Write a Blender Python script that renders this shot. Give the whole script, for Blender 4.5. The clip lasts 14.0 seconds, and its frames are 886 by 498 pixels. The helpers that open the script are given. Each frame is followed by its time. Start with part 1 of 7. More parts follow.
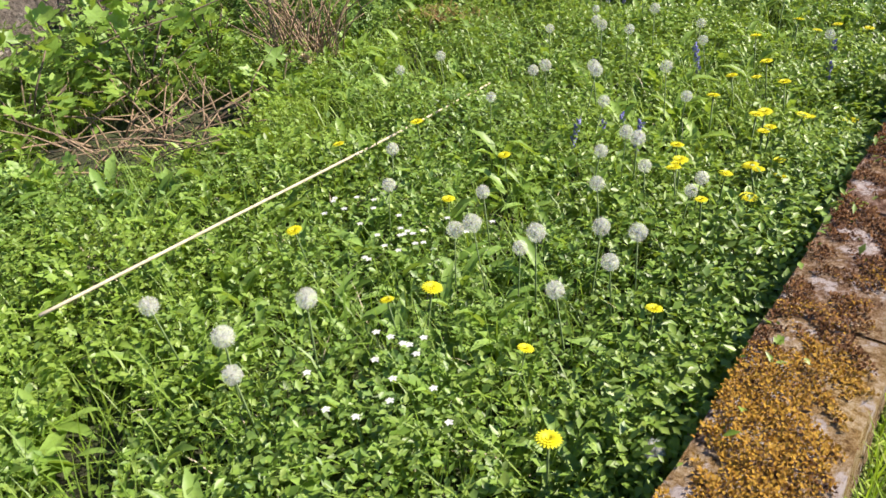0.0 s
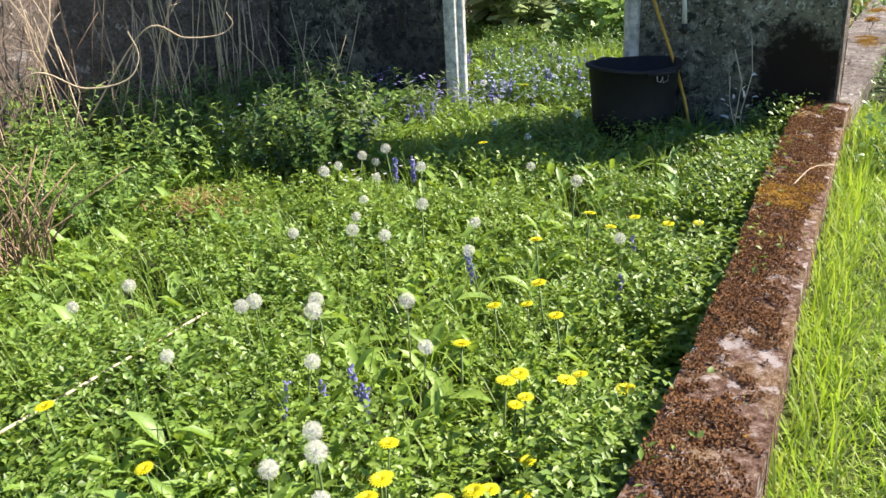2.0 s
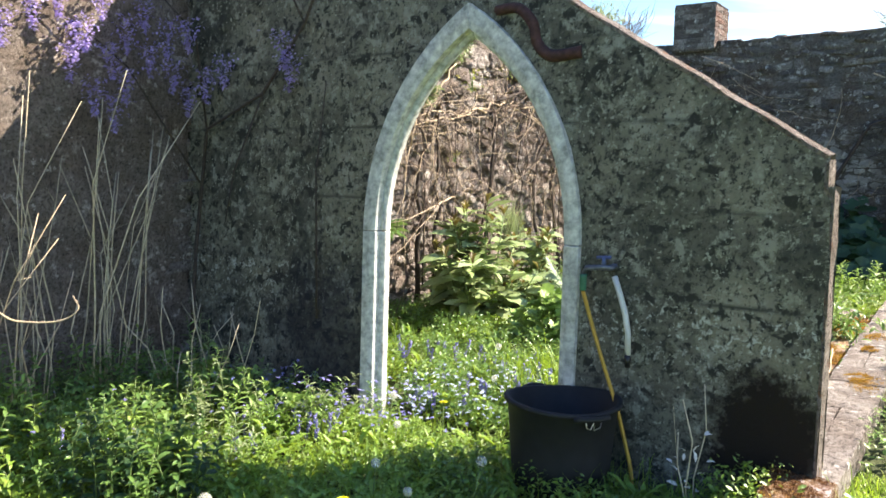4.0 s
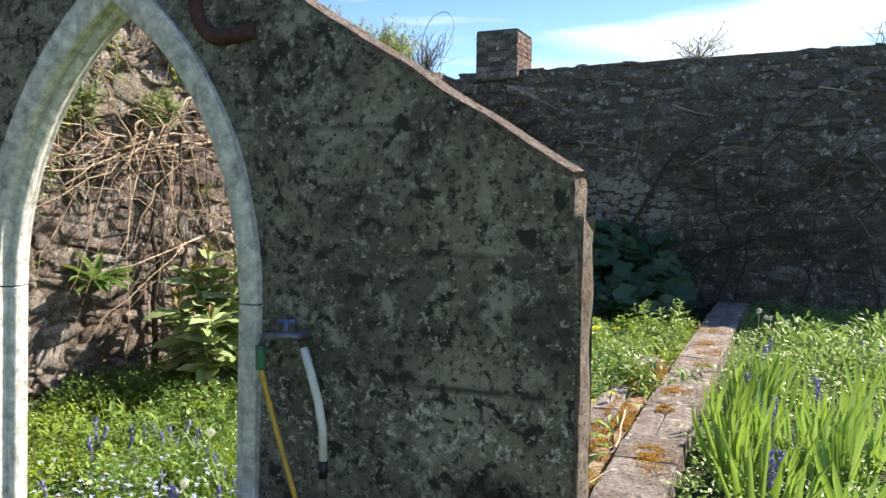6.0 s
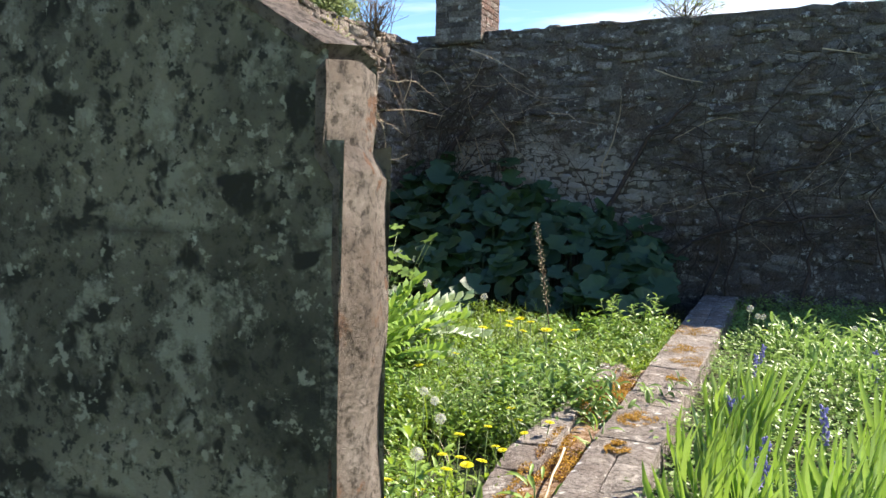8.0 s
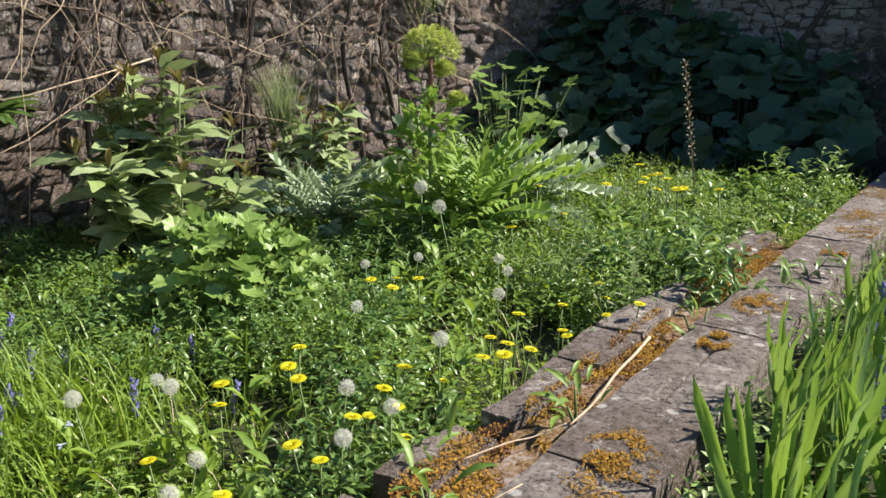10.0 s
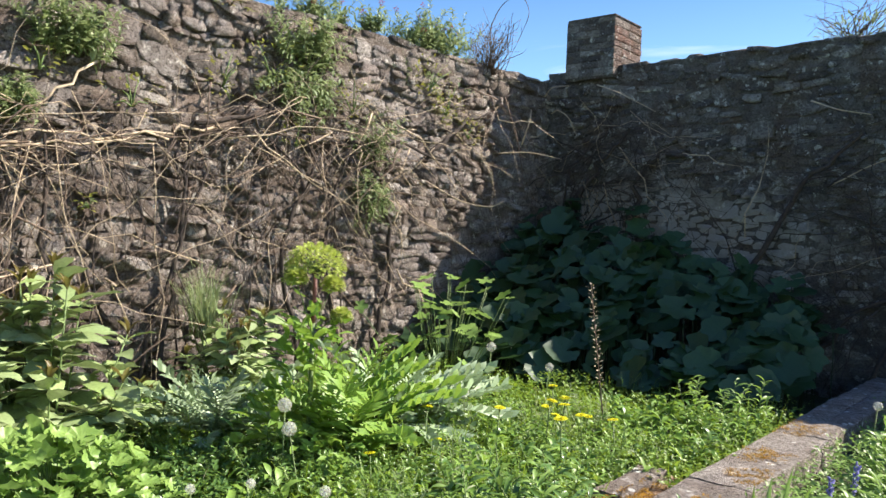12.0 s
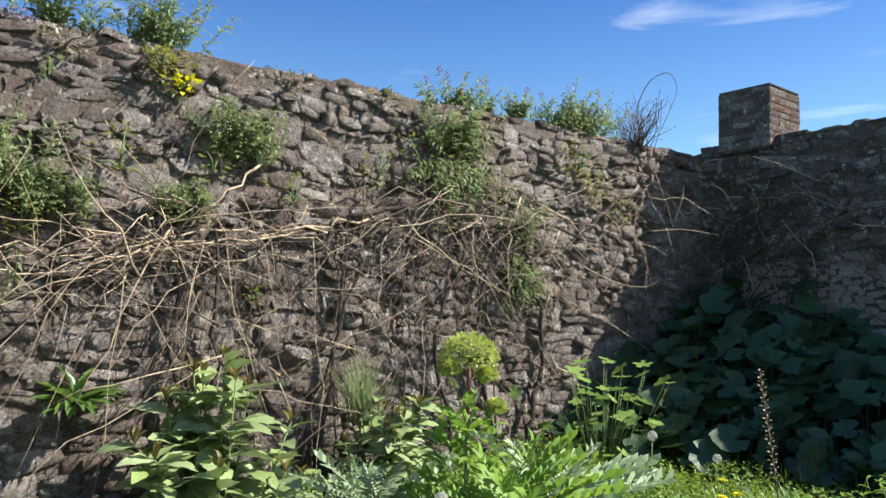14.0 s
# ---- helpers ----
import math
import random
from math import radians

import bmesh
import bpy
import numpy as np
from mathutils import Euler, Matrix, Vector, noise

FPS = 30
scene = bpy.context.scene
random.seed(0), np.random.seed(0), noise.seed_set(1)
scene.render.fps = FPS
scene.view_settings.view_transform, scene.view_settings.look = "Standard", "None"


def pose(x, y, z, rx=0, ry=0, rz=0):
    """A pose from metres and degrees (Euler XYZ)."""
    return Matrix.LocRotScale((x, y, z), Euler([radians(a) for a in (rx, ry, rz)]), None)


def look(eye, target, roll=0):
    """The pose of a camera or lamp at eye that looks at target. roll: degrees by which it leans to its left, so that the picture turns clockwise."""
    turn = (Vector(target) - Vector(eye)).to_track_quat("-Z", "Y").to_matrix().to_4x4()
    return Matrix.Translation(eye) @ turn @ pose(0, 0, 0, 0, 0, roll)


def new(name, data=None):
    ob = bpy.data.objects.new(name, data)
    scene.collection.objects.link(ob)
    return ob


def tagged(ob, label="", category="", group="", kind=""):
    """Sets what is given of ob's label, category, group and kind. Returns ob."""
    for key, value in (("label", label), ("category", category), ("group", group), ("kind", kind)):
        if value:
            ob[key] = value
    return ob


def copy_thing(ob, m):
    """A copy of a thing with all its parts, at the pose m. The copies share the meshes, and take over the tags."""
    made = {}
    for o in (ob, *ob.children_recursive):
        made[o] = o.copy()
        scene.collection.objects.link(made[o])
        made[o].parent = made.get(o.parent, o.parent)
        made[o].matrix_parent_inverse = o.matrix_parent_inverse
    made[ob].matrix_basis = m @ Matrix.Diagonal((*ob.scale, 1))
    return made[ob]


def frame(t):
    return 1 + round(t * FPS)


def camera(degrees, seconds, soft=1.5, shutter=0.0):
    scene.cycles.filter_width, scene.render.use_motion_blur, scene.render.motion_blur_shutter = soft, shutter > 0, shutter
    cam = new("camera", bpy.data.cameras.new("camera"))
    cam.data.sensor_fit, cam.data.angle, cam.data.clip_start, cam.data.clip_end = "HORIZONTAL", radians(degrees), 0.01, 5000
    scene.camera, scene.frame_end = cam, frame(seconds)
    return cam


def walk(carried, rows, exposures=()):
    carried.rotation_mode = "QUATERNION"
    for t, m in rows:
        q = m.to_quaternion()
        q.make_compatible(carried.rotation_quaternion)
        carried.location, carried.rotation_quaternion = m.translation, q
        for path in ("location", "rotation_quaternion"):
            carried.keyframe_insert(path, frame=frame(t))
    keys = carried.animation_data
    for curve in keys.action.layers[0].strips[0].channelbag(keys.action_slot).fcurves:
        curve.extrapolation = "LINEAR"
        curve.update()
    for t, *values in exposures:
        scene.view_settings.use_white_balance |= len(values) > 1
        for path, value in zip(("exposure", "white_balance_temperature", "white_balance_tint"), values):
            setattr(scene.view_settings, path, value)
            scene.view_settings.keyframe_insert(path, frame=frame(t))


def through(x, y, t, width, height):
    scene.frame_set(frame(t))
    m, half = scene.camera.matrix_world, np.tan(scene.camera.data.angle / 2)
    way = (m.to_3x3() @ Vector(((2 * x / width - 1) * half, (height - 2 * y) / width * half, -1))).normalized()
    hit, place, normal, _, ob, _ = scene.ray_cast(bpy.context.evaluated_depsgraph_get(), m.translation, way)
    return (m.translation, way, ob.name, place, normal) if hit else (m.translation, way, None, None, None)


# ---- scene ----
cam = camera(56.7, 14.0, shutter=0.1)
PATH = [
    (0, (0.018, 0.142, 1.705), (-1.169, 1.418, 0.724), -4.0),
    (0.5, (0.007, 0.419, 1.758), (-1.172, 1.755, 0.85), -5.2),
    (1, (0.022, 0.72, 1.787), (-1.158, 2.144, 1.024), -4.8),
    (1.5, (-0.065, 1.055, 1.731), (-1.168, 2.559, 1.009), -4.1),
    (2, (-0.083, 1.387, 1.736), (-1.133, 2.925, 1.006), -3.2),
    (2.5, (-0.027, 1.721, 1.754), (-1.064, 3.269, 1.027), -0.9),
    (3, (-0.101, 2.07, 1.712), (-1.155, 3.618, 1.01), 1.0),
    (3.5, (-0.16, 2.39, 1.816), (-1.312, 3.957, 1.349), 1.3),
    (3.6, (-0.168, 2.49, 1.835), (-1.344, 4.057, 1.437), 1.7),
    (4, (-0.129, 2.729, 1.942), (-1.281, 4.356, 1.785), 1.7),
    (4.2, (-0.108, 2.827, 1.957), (-1.217, 4.489, 1.879), 1.2),
    (6.3, (-0.199, 4.47, 1.941), (-1.005, 6.299, 1.871), 1.1),
    (6.5, (-0.223, 4.614, 1.945), (-1.021, 6.446, 1.86), 0.9),
    (7, (-0.217, 5.055, 1.932), (-1.041, 6.877, 1.879), 0.1),
    (7.2, (-0.24, 5.197, 1.922), (-1.06, 7.021, 1.873), -0.2),
    (9.3, (-0.196, 6.579, 1.818), (-1.067, 8.335, 1.42), 5.6),
    (9.5, (-0.198, 6.628, 1.812), (-1.155, 8.322, 1.352), 3.9),
    (10, (-0.033, 6.744, 1.819), (-1.231, 8.28, 1.368), 0.5),
    (10.4, (0.165, 6.89, 1.906), (-1.096, 8.426, 1.682), -0.5),
    (10.5, (0.206, 6.941, 1.926), (-1.059, 8.483, 1.773), -0.3),
    (11, (0.311, 7.209, 1.93), (-0.846, 8.84, 1.957), 0.7),
    (11.5, (0.496, 7.336, 1.946), (-0.662, 8.967, 1.972), 1.6),
    (12, (0.624, 7.409, 2.002), (-0.682, 8.924, 2.008), 2.8),
    (12.5, (0.59, 7.443, 2.02), (-0.799, 8.881, 2.034), 2.8),
    (13, (0.597, 7.427, 2.056), (-0.875, 8.781, 2.108), 1.8),
    (13.5, (0.592, 7.426, 2.074), (-0.941, 8.703, 2.223), 1.4),
    (14, (0.595, 7.411, 2.074), (-0.961, 8.655, 2.252), 1.8),
]
EXPOSURES = [(0, 0.92, 6900, 15), (1.5, 1.10, 6900, 15), (3.0, 1.35, 6850, 13), (3.6, 1.55, 7000, 14), (4.2, 1.85, 7200, 14), (6.3, 1.28, 7200, 15), (6.6, 1.33, 7200, 15), (7.2, 1.65, 7200, 14),
             (9.3, 0.98, 6800, 13), (9.6, 0.95, 6800, 13), (10.0, 0.78, 6800, 13), (10.5, 1.15, 6800, 12), (11.5, 1.2, 6800, 12), (12.5, 1.2, 6750, 12), (13.0, 1.2, 6700, 11), (14, 0.95, 6450, 10)]
walk(cam, [(t, look(eye, target, roll)) for t, eye, target, roll in PATH], EXPOSURES)

# ---- world and sun ----
TO_SUN = Vector((0.68, 0.80, 1.0)).normalized()
world = bpy.data.worlds.new("sky")
scene.world = world
world.use_nodes = True
sky = world.node_tree.nodes.new("ShaderNodeTexSky")
sky.sky_type, sky.sun_disc = "NISHITA", False
sky.air_density, sky.dust_density, sky.ozone_density = 0.9, 0.4, 5.0
sky.sun_elevation, sky.sun_rotation = math.asin(TO_SUN.z), math.atan2(TO_SUN.x, TO_SUN.y)
back = world.node_tree.nodes["Background"]
# thin streaks of high cloud
cloud_place = world.node_tree.nodes.new("ShaderNodeTexCoord")
cloud_scale = world.node_tree.nodes.new("ShaderNodeMapping")
cloud_scale.inputs["Scale"].default_value = (1.2, 2.2, 9.0)
cloud = world.node_tree.nodes.new("ShaderNodeTexNoise")
cloud.inputs["Scale"].default_value, cloud.inputs["Detail"].default_value, cloud.inputs["Distortion"].default_value = 2.2, 7.0, 0.6
cloud_amount = world.node_tree.nodes.new("ShaderNodeMapRange")
cloud_amount.inputs["From Min"].default_value, cloud_amount.inputs["From Max"].default_value, cloud_amount.inputs["To Max"].default_value = 0.60, 0.86, 0.6
# the cloud thickens low in the north-east
cloud_way = world.node_tree.nodes.new("ShaderNodeVectorMath")
cloud_way.operation = "DOT_PRODUCT"
cloud_way.inputs[1].default_value = (0.75, 0.35, -0.9)
cloud_rise = world.node_tree.nodes.new("ShaderNodeMapRange")
cloud_rise.inputs["From Min"].default_value, cloud_rise.inputs["From Max"].default_value, cloud_rise.inputs["To Max"].default_value = -0.42, 0.70, 0.30
cloud_sum = world.node_tree.nodes.new("ShaderNodeMath")
tint = world.node_tree.nodes.new("ShaderNodeMix")
tint.data_type, tint.blend_type = "RGBA", "MULTIPLY"
tint.inputs[0].default_value = 1.0
# paler low down, a deeper blue higher up
sky_split = world.node_tree.nodes.new("ShaderNodeSeparateXYZ")
sky_rise = world.node_tree.nodes.new("ShaderNodeMapRange")
sky_rise.inputs["From Min"].default_value, sky_rise.inputs["From Max"].default_value = 0.14, 0.40
blue = world.node_tree.nodes.new("ShaderNodeMix")
blue.data_type = "RGBA"
blue.inputs[6].default_value, blue.inputs[7].default_value = (1.3, 1.45, 1.3, 1), (0.50, 0.80, 1.13, 1)
veil = world.node_tree.nodes.new("ShaderNodeMix")
veil.data_type = "RGBA"
veil.inputs[7].default_value = (9.0, 9.3, 9.6, 1)
for a, b in ((cloud_place.outputs["Generated"], cloud_scale.inputs[0]), (cloud_scale.outputs[0], cloud.inputs["Vector"]), (cloud_place.outputs["Generated"], cloud_way.inputs[0]), (cloud_way.outputs["Value"], cloud_rise.inputs["Value"]),
             (cloud.outputs["Fac"], cloud_sum.inputs[0]), (cloud_rise.outputs[0], cloud_sum.inputs[1]), (cloud_sum.outputs[0], cloud_amount.inputs["Value"]),
             (cloud_place.outputs["Generated"], sky_split.inputs[0]), (sky_split.outputs[2], sky_rise.inputs["Value"]), (sky_rise.outputs[0], blue.inputs[0]), (blue.outputs[2], tint.inputs[7]),
             (sky.outputs[0], tint.inputs[6]), (tint.outputs[2], veil.inputs[6]), (cloud_amount.outputs[0], veil.inputs[0]), (veil.outputs[2], back.inputs[0])):
    world.node_tree.links.new(a, b)
back.inputs[1].default_value = 0.085
sun = new("sun", bpy.data.lights.new("sun", "SUN"))
sun.data.energy, sun.data.angle, sun.data.color = 5.0, radians(0.5), (1.0, 0.95, 0.87)
sun.matrix_world = look(TO_SUN * 30, (0, 0, 0))

# ---- helpers for meshes ----
RNG = np.random.RandomState(11)


def mesh_object(name, verts, faces, material, parent=None, label="", smooth=False):
    """One mesh object from an (N, 3) array and a list of (M, k) index arrays."""
    me = bpy.data.meshes.new(name)
    verts = np.asarray(verts, dtype=np.float32)
    me.vertices.add(len(verts))
    me.vertices.foreach_set("co", verts.ravel())
    faces = [np.asarray(f, dtype=np.int32) for f in faces if len(f)]
    loops = np.concatenate([f.ravel() for f in faces])
    sizes = np.concatenate([np.full(len(f), f.shape[1], dtype=np.int32) for f in faces])
    me.loops.add(len(loops))
    me.loops.foreach_set("vertex_index", loops)
    me.polygons.add(len(sizes))
    me.polygons.foreach_set("loop_start", np.concatenate([[0], np.cumsum(sizes)[:-1]]).astype(np.int32))
    if smooth:
        me.polygons.foreach_set("use_smooth", np.ones(len(sizes), dtype=bool))
    me.update(calc_edges=True)
    me.materials.append(material)
    ob = new(name, me)
    ob.parent = parent
    if label:
        ob["label"] = label
    return ob


def part(name, bm, material, parent, label="", smooth=False):
    me = bpy.data.meshes.new(name)
    bm.to_mesh(me)
    bm.free()
    if smooth:
        me.polygons.foreach_set("use_smooth", np.ones(len(me.polygons), dtype=bool))
    me.materials.append(material)
    ob = new(name, me)
    ob.parent = parent
    if label:
        ob["label"] = label
    return ob


def empty(name, place=(0, 0, 0)):
    ob = new(name)
    ob.location = place
    ob.empty_display_size = 0.1
    return ob


class Heap:
    """Collects stamped shapes into one mesh."""

    def __init__(self):
        self.verts, self.faces, self.count = [], {}, 0

    def add(self, verts, faces):
        for f in faces:
            f = np.asarray(f, dtype=np.int32)
            self.faces.setdefault(f.shape[1], []).append(f + self.count)
        self.verts.append(np.asarray(verts, dtype=np.float32))
        self.count += len(verts)

    def stamp(self, shape, turn, place):
        """shape: (verts, faces); turn: (N, 3, 3); place: (N, 3)."""
        tv, tf = shape
        tv = np.asarray(tv, dtype=np.float32)
        n, k = len(place), len(tv)
        if not n:
            return
        v = np.einsum("nij,kj->nki", turn, tv) + np.asarray(place)[:, None, :]
        step = (np.arange(n) * k)[:, None, None]
        self.add(v.reshape(-1, 3), [(np.asarray(f)[None] + step).reshape(-1, np.asarray(f).shape[1]) for f in tf])

    def tube(self, points, r0, r1, sides=5):
        p = np.asarray(points, dtype=float)
        n = len(p)
        t = np.gradient(p, axis=0)
        t /= np.linalg.norm(t, axis=1)[:, None] + 1e-9
        ref = np.array([0.31, 0.52, 0.79]) if abs(t[0] @ np.array([0.31, 0.52, 0.79])) < 0.9 else np.array([1.0, 0, 0])
        a = np.cross(t, ref)
        a /= np.linalg.norm(a, axis=1)[:, None] + 1e-9
        b = np.cross(t, a)
        ang = np.arange(sides) * 2 * np.pi / sides
        r = np.linspace(r0, r1, n)[:, None, None]
        v = p[:, None] + r * (np.cos(ang)[None, :, None] * a[:, None] + np.sin(ang)[None, :, None] * b[:, None])
        i = np.arange(n - 1)[:, None] * sides
        j = np.arange(sides)[None]
        q = np.stack([i + j, i + (j + 1) % sides, i + sides + (j + 1) % sides, i + sides + j], -1).reshape(-1, 4)
        self.add(v.reshape(-1, 3), [q, np.arange(sides)[None, ::-1], np.arange(sides)[None] + (n - 1) * sides])

    def object(self, name, material, parent=None, label="", smooth=False):
        return mesh_object(name, np.concatenate(self.verts), [np.concatenate(f) for f in self.faces.values()], material, parent, label, smooth)


def frames(way, up=None, length=1.0, width=1.0, roll=None):
    """Turning matrices that lay a shape's x along way and its z near up."""
    way = np.asarray(way, dtype=float)
    way = way / (np.linalg.norm(way, axis=1)[:, None] + 1e-9)
    n = len(way)
    up = np.tile([0.0, 0.0, 1.0], (n, 1)) if up is None else np.asarray(up, dtype=float)
    side = np.cross(up, way) + 1e-5
    side /= np.linalg.norm(side, axis=1)[:, None]
    top = np.cross(way, side)
    if roll is not None:
        c, s = np.cos(roll)[:, None], np.sin(roll)[:, None]
        side, top = c * side + s * top, c * top - s * side
    length, width = np.broadcast_to(length, (n,))[:, None], np.broadcast_to(width, (n,))[:, None]
    return np.stack([way * length, side * width, top * length], axis=2)


def headings(n, low, high, rng=RNG):
    """n directions with random azimuth, rising by angles between low and high degrees."""
    az, el = rng.uniform(0, 2 * np.pi, n), np.radians(rng.uniform(low, high, n))
    return np.stack([np.cos(az) * np.cos(el), np.sin(az) * np.cos(el), np.sin(el)], 1)


def wobble(x, y, scale=1.0, seed=0.0):
    """Cheap smooth noise about -1 to 1."""
    x, y = np.asarray(x) * scale + seed, np.asarray(y) * scale - seed * 0.7
    return (np.sin(1.7 * x + 0.9 * np.sin(1.3 * y)) + np.sin(2.3 * y + 1.1 * np.sin(1.9 * x + 2)) + 0.6 * np.sin(4.1 * x + 3.7 * y)) / 2.6


# leaf shapes: x along the leaf, z its upper side
DIAMOND = ([(0, 0, 0), (0.5, 0.5, 0.06), (1, 0, -0.1), (0.5, -0.5, 0.06)], [[(0, 2, 1), (0, 3, 2)]])
OVAL = ([(0, 0, 0), (0.33, 0.42, 0.07), (0.36, 0, 0), (0.33, -0.42, 0.07), (0.72, 0.36, 0.02), (0.74, 0, -0.06), (0.72, -0.36, 0.02), (1, 0, -0.2)],
        [[(0, 2, 1), (0, 3, 2), (4, 5, 7), (5, 6, 7)], [(1, 2, 5, 4), (2, 3, 6, 5)]])
BLADE = ([(0, 0.5, 0), (0, -0.5, 0), (0.45, 0.45, 0.05), (0.45, -0.45, 0.05), (0.8, 0.28, 0.0), (0.8, -0.28, 0.0), (1, 0, -0.12)],
         [[(0, 1, 3, 2), (2, 3, 5, 4)], [(4, 5, 6)]])
DROOP = ([(0, 0.5, 0), (0, -0.5, 0), (0.35, 0.5, 0.12), (0.35, -0.5, 0.12), (0.68, 0.36, 0.08), (0.68, -0.36, 0.08), (0.98, 0, -0.22)],
         [[(0, 1, 3, 2), (2, 3, 5, 4)], [(4, 5, 6)]])


def lobed(n_lobes, depth, ruffle, seed=0, cup=0.12):
    """A rounded leaf with lobes, its stalk at the origin, 1 across."""
    rng = np.random.RandomState(seed)
    k = n_lobes * 4
    ang = np.linspace(-2.75, 2.75, k)
    r = 0.5 * (1 - depth * (0.5 - 0.5 * np.cos(np.arange(k) * 2 * np.pi / 4 + np.pi))) * (1 + 0.07 * rng.randn(k)) * (0.86 + 0.14 * np.cos(ang))
    rim = np.stack([0.12 + r * np.cos(ang), r * np.sin(ang), cup * r + ruffle * rng.randn(k) - 0.25 * r * r], 1)
    mid = rim * [0.5, 0.5, 0] + [0.06, 0, 0]
    mid[:, 2] = -0.02 + 0.3 * ruffle * rng.randn(k)
    v = np.concatenate([[[0.08, 0, -0.03]], mid, rim])
    i = np.arange(k - 1)
    return (v, [np.stack([np.zeros_like(i), i + 1, i + 2], 1), np.stack([i + 1, i + 1 + k, i + 2 + k, i + 2], 1)])


def feather(pairs, lobe, taper=0.35, droop=0.5, seed=0):
    """A long leaf cut into pairs of pointed lobes, arching over."""
    rng = np.random.RandomState(seed)
    v, tri, quad = [], [], []
    mid = lambda t: np.array([t * (1 - 0.12 * t), 0, 0.25 * t - droop * t * t])
    ts = np.linspace(0.08, 1, pairs + 1)
    for i in range(pairs):
        a, b = mid(ts[i]), mid(ts[i + 1])
        w = lobe * (math.sin(math.pi * min(1, 0.16 + ts[i] * 0.86)) ** 0.7 + 0.12)
        for s in (1, -1):
            k = len(v)
            tip = a + np.array([0.09 + 0.05 * rng.rand(), s * w * (0.85 + 0.3 * rng.rand()), 0.03 * rng.randn() - 0.03])
            m1 = a * 0.6 + tip * 0.4 + np.array([0.03, 0, 0.02])
            b = a * 0.5 + b * 0.5
            m2 = b * 0.5 + tip * 0.5 + np.array([0.015, 0, -0.02])
            v += [a, b, m1, m2, tip]
            quad.append((k, k + 1, k + 3, k + 2) if s < 0 else (k, k + 2, k + 3, k + 1))
            tri.append((k + 2, k + 3, k + 4) if s < 0 else (k + 3, k + 2, k + 4))
            # a small second point on each lobe
            v += [m1 + np.array([-0.01, s * 0.015, 0]), m1 * 0.5 + tip * 0.5, m1 + np.array([-0.045, s * w * 0.3, 0.01])]
            tri.append((k + 5, k + 6, k + 7))
    k = len(v)
    for t in np.linspace(0, 1, 9):
        for s in (1, -1):
            v.append(mid(t) + np.array([0, s * 0.016 * (1.15 - t), 0.004]))
    quad += [(k + 2 * i, k + 2 * i + 1, k + 2 * i + 3, k + 2 * i + 2) for i in range(8)]
    return (np.array(v), [tri, quad])


# ---- materials ----
def material(name, build):
    m = bpy.data.materials.new(name)
    m.use_nodes = True
    build(m.node_tree, m.node_tree.nodes["Principled BSDF"])
    return m


def node(tree, kind, **values):
    n = tree.nodes.new(kind)
    for key, value in values.items():
        n.inputs[key].default_value = value
    return n


def noise_at(tree, scale, detail=6.0, rough=0.6, coords=None):
    n = node(tree, "ShaderNodeTexNoise", Scale=scale, Detail=detail, Roughness=rough)
    if coords is None:
        coords = tree.nodes.new("ShaderNodeTexCoord").outputs["Object"]
    tree.links.new(coords, n.inputs["Vector"])
    return n.outputs["Fac"]


def ramp(tree, fac, *stops):
    n = tree.nodes.new("ShaderNodeValToRGB")
    while len(n.color_ramp.elements) < len(stops):
        n.color_ramp.elements.new(0.5)
    for e, (p, c) in zip(n.color_ramp.elements, stops):
        e.position, e.color = p, (*c, 1) if len(c) == 3 else c
    tree.links.new(fac, n.inputs[0])
    return n.outputs[0]


def mixed(tree, fac, a, b, mode="MIX"):
    n = tree.nodes.new("ShaderNodeMix")
    n.data_type, n.blend_type = "RGBA", mode
    for value, i in ((fac, 0), (a, 6), (b, 7)):
        if hasattr(value, "links"):
            tree.links.new(value, n.inputs[i])
        else:
            n.inputs[i].default_value = value if i == 0 else (*value, 1)
    return n.outputs[2]


def bump(tree, shader, height, strength=0.5, distance=0.01):
    n = node(tree, "ShaderNodeBump", Strength=strength, Distance=distance)
    tree.links.new(height, n.inputs["Height"])
    tree.links.new(n.outputs[0], shader.inputs["Normal"])


def mask(tree, fac, low, high):
    n = node(tree, "ShaderNodeMapRange")
    n.inputs["From Min"].default_value, n.inputs["From Max"].default_value = low, high
    tree.links.new(fac, n.inputs["Value"])
    return n.outputs[0]


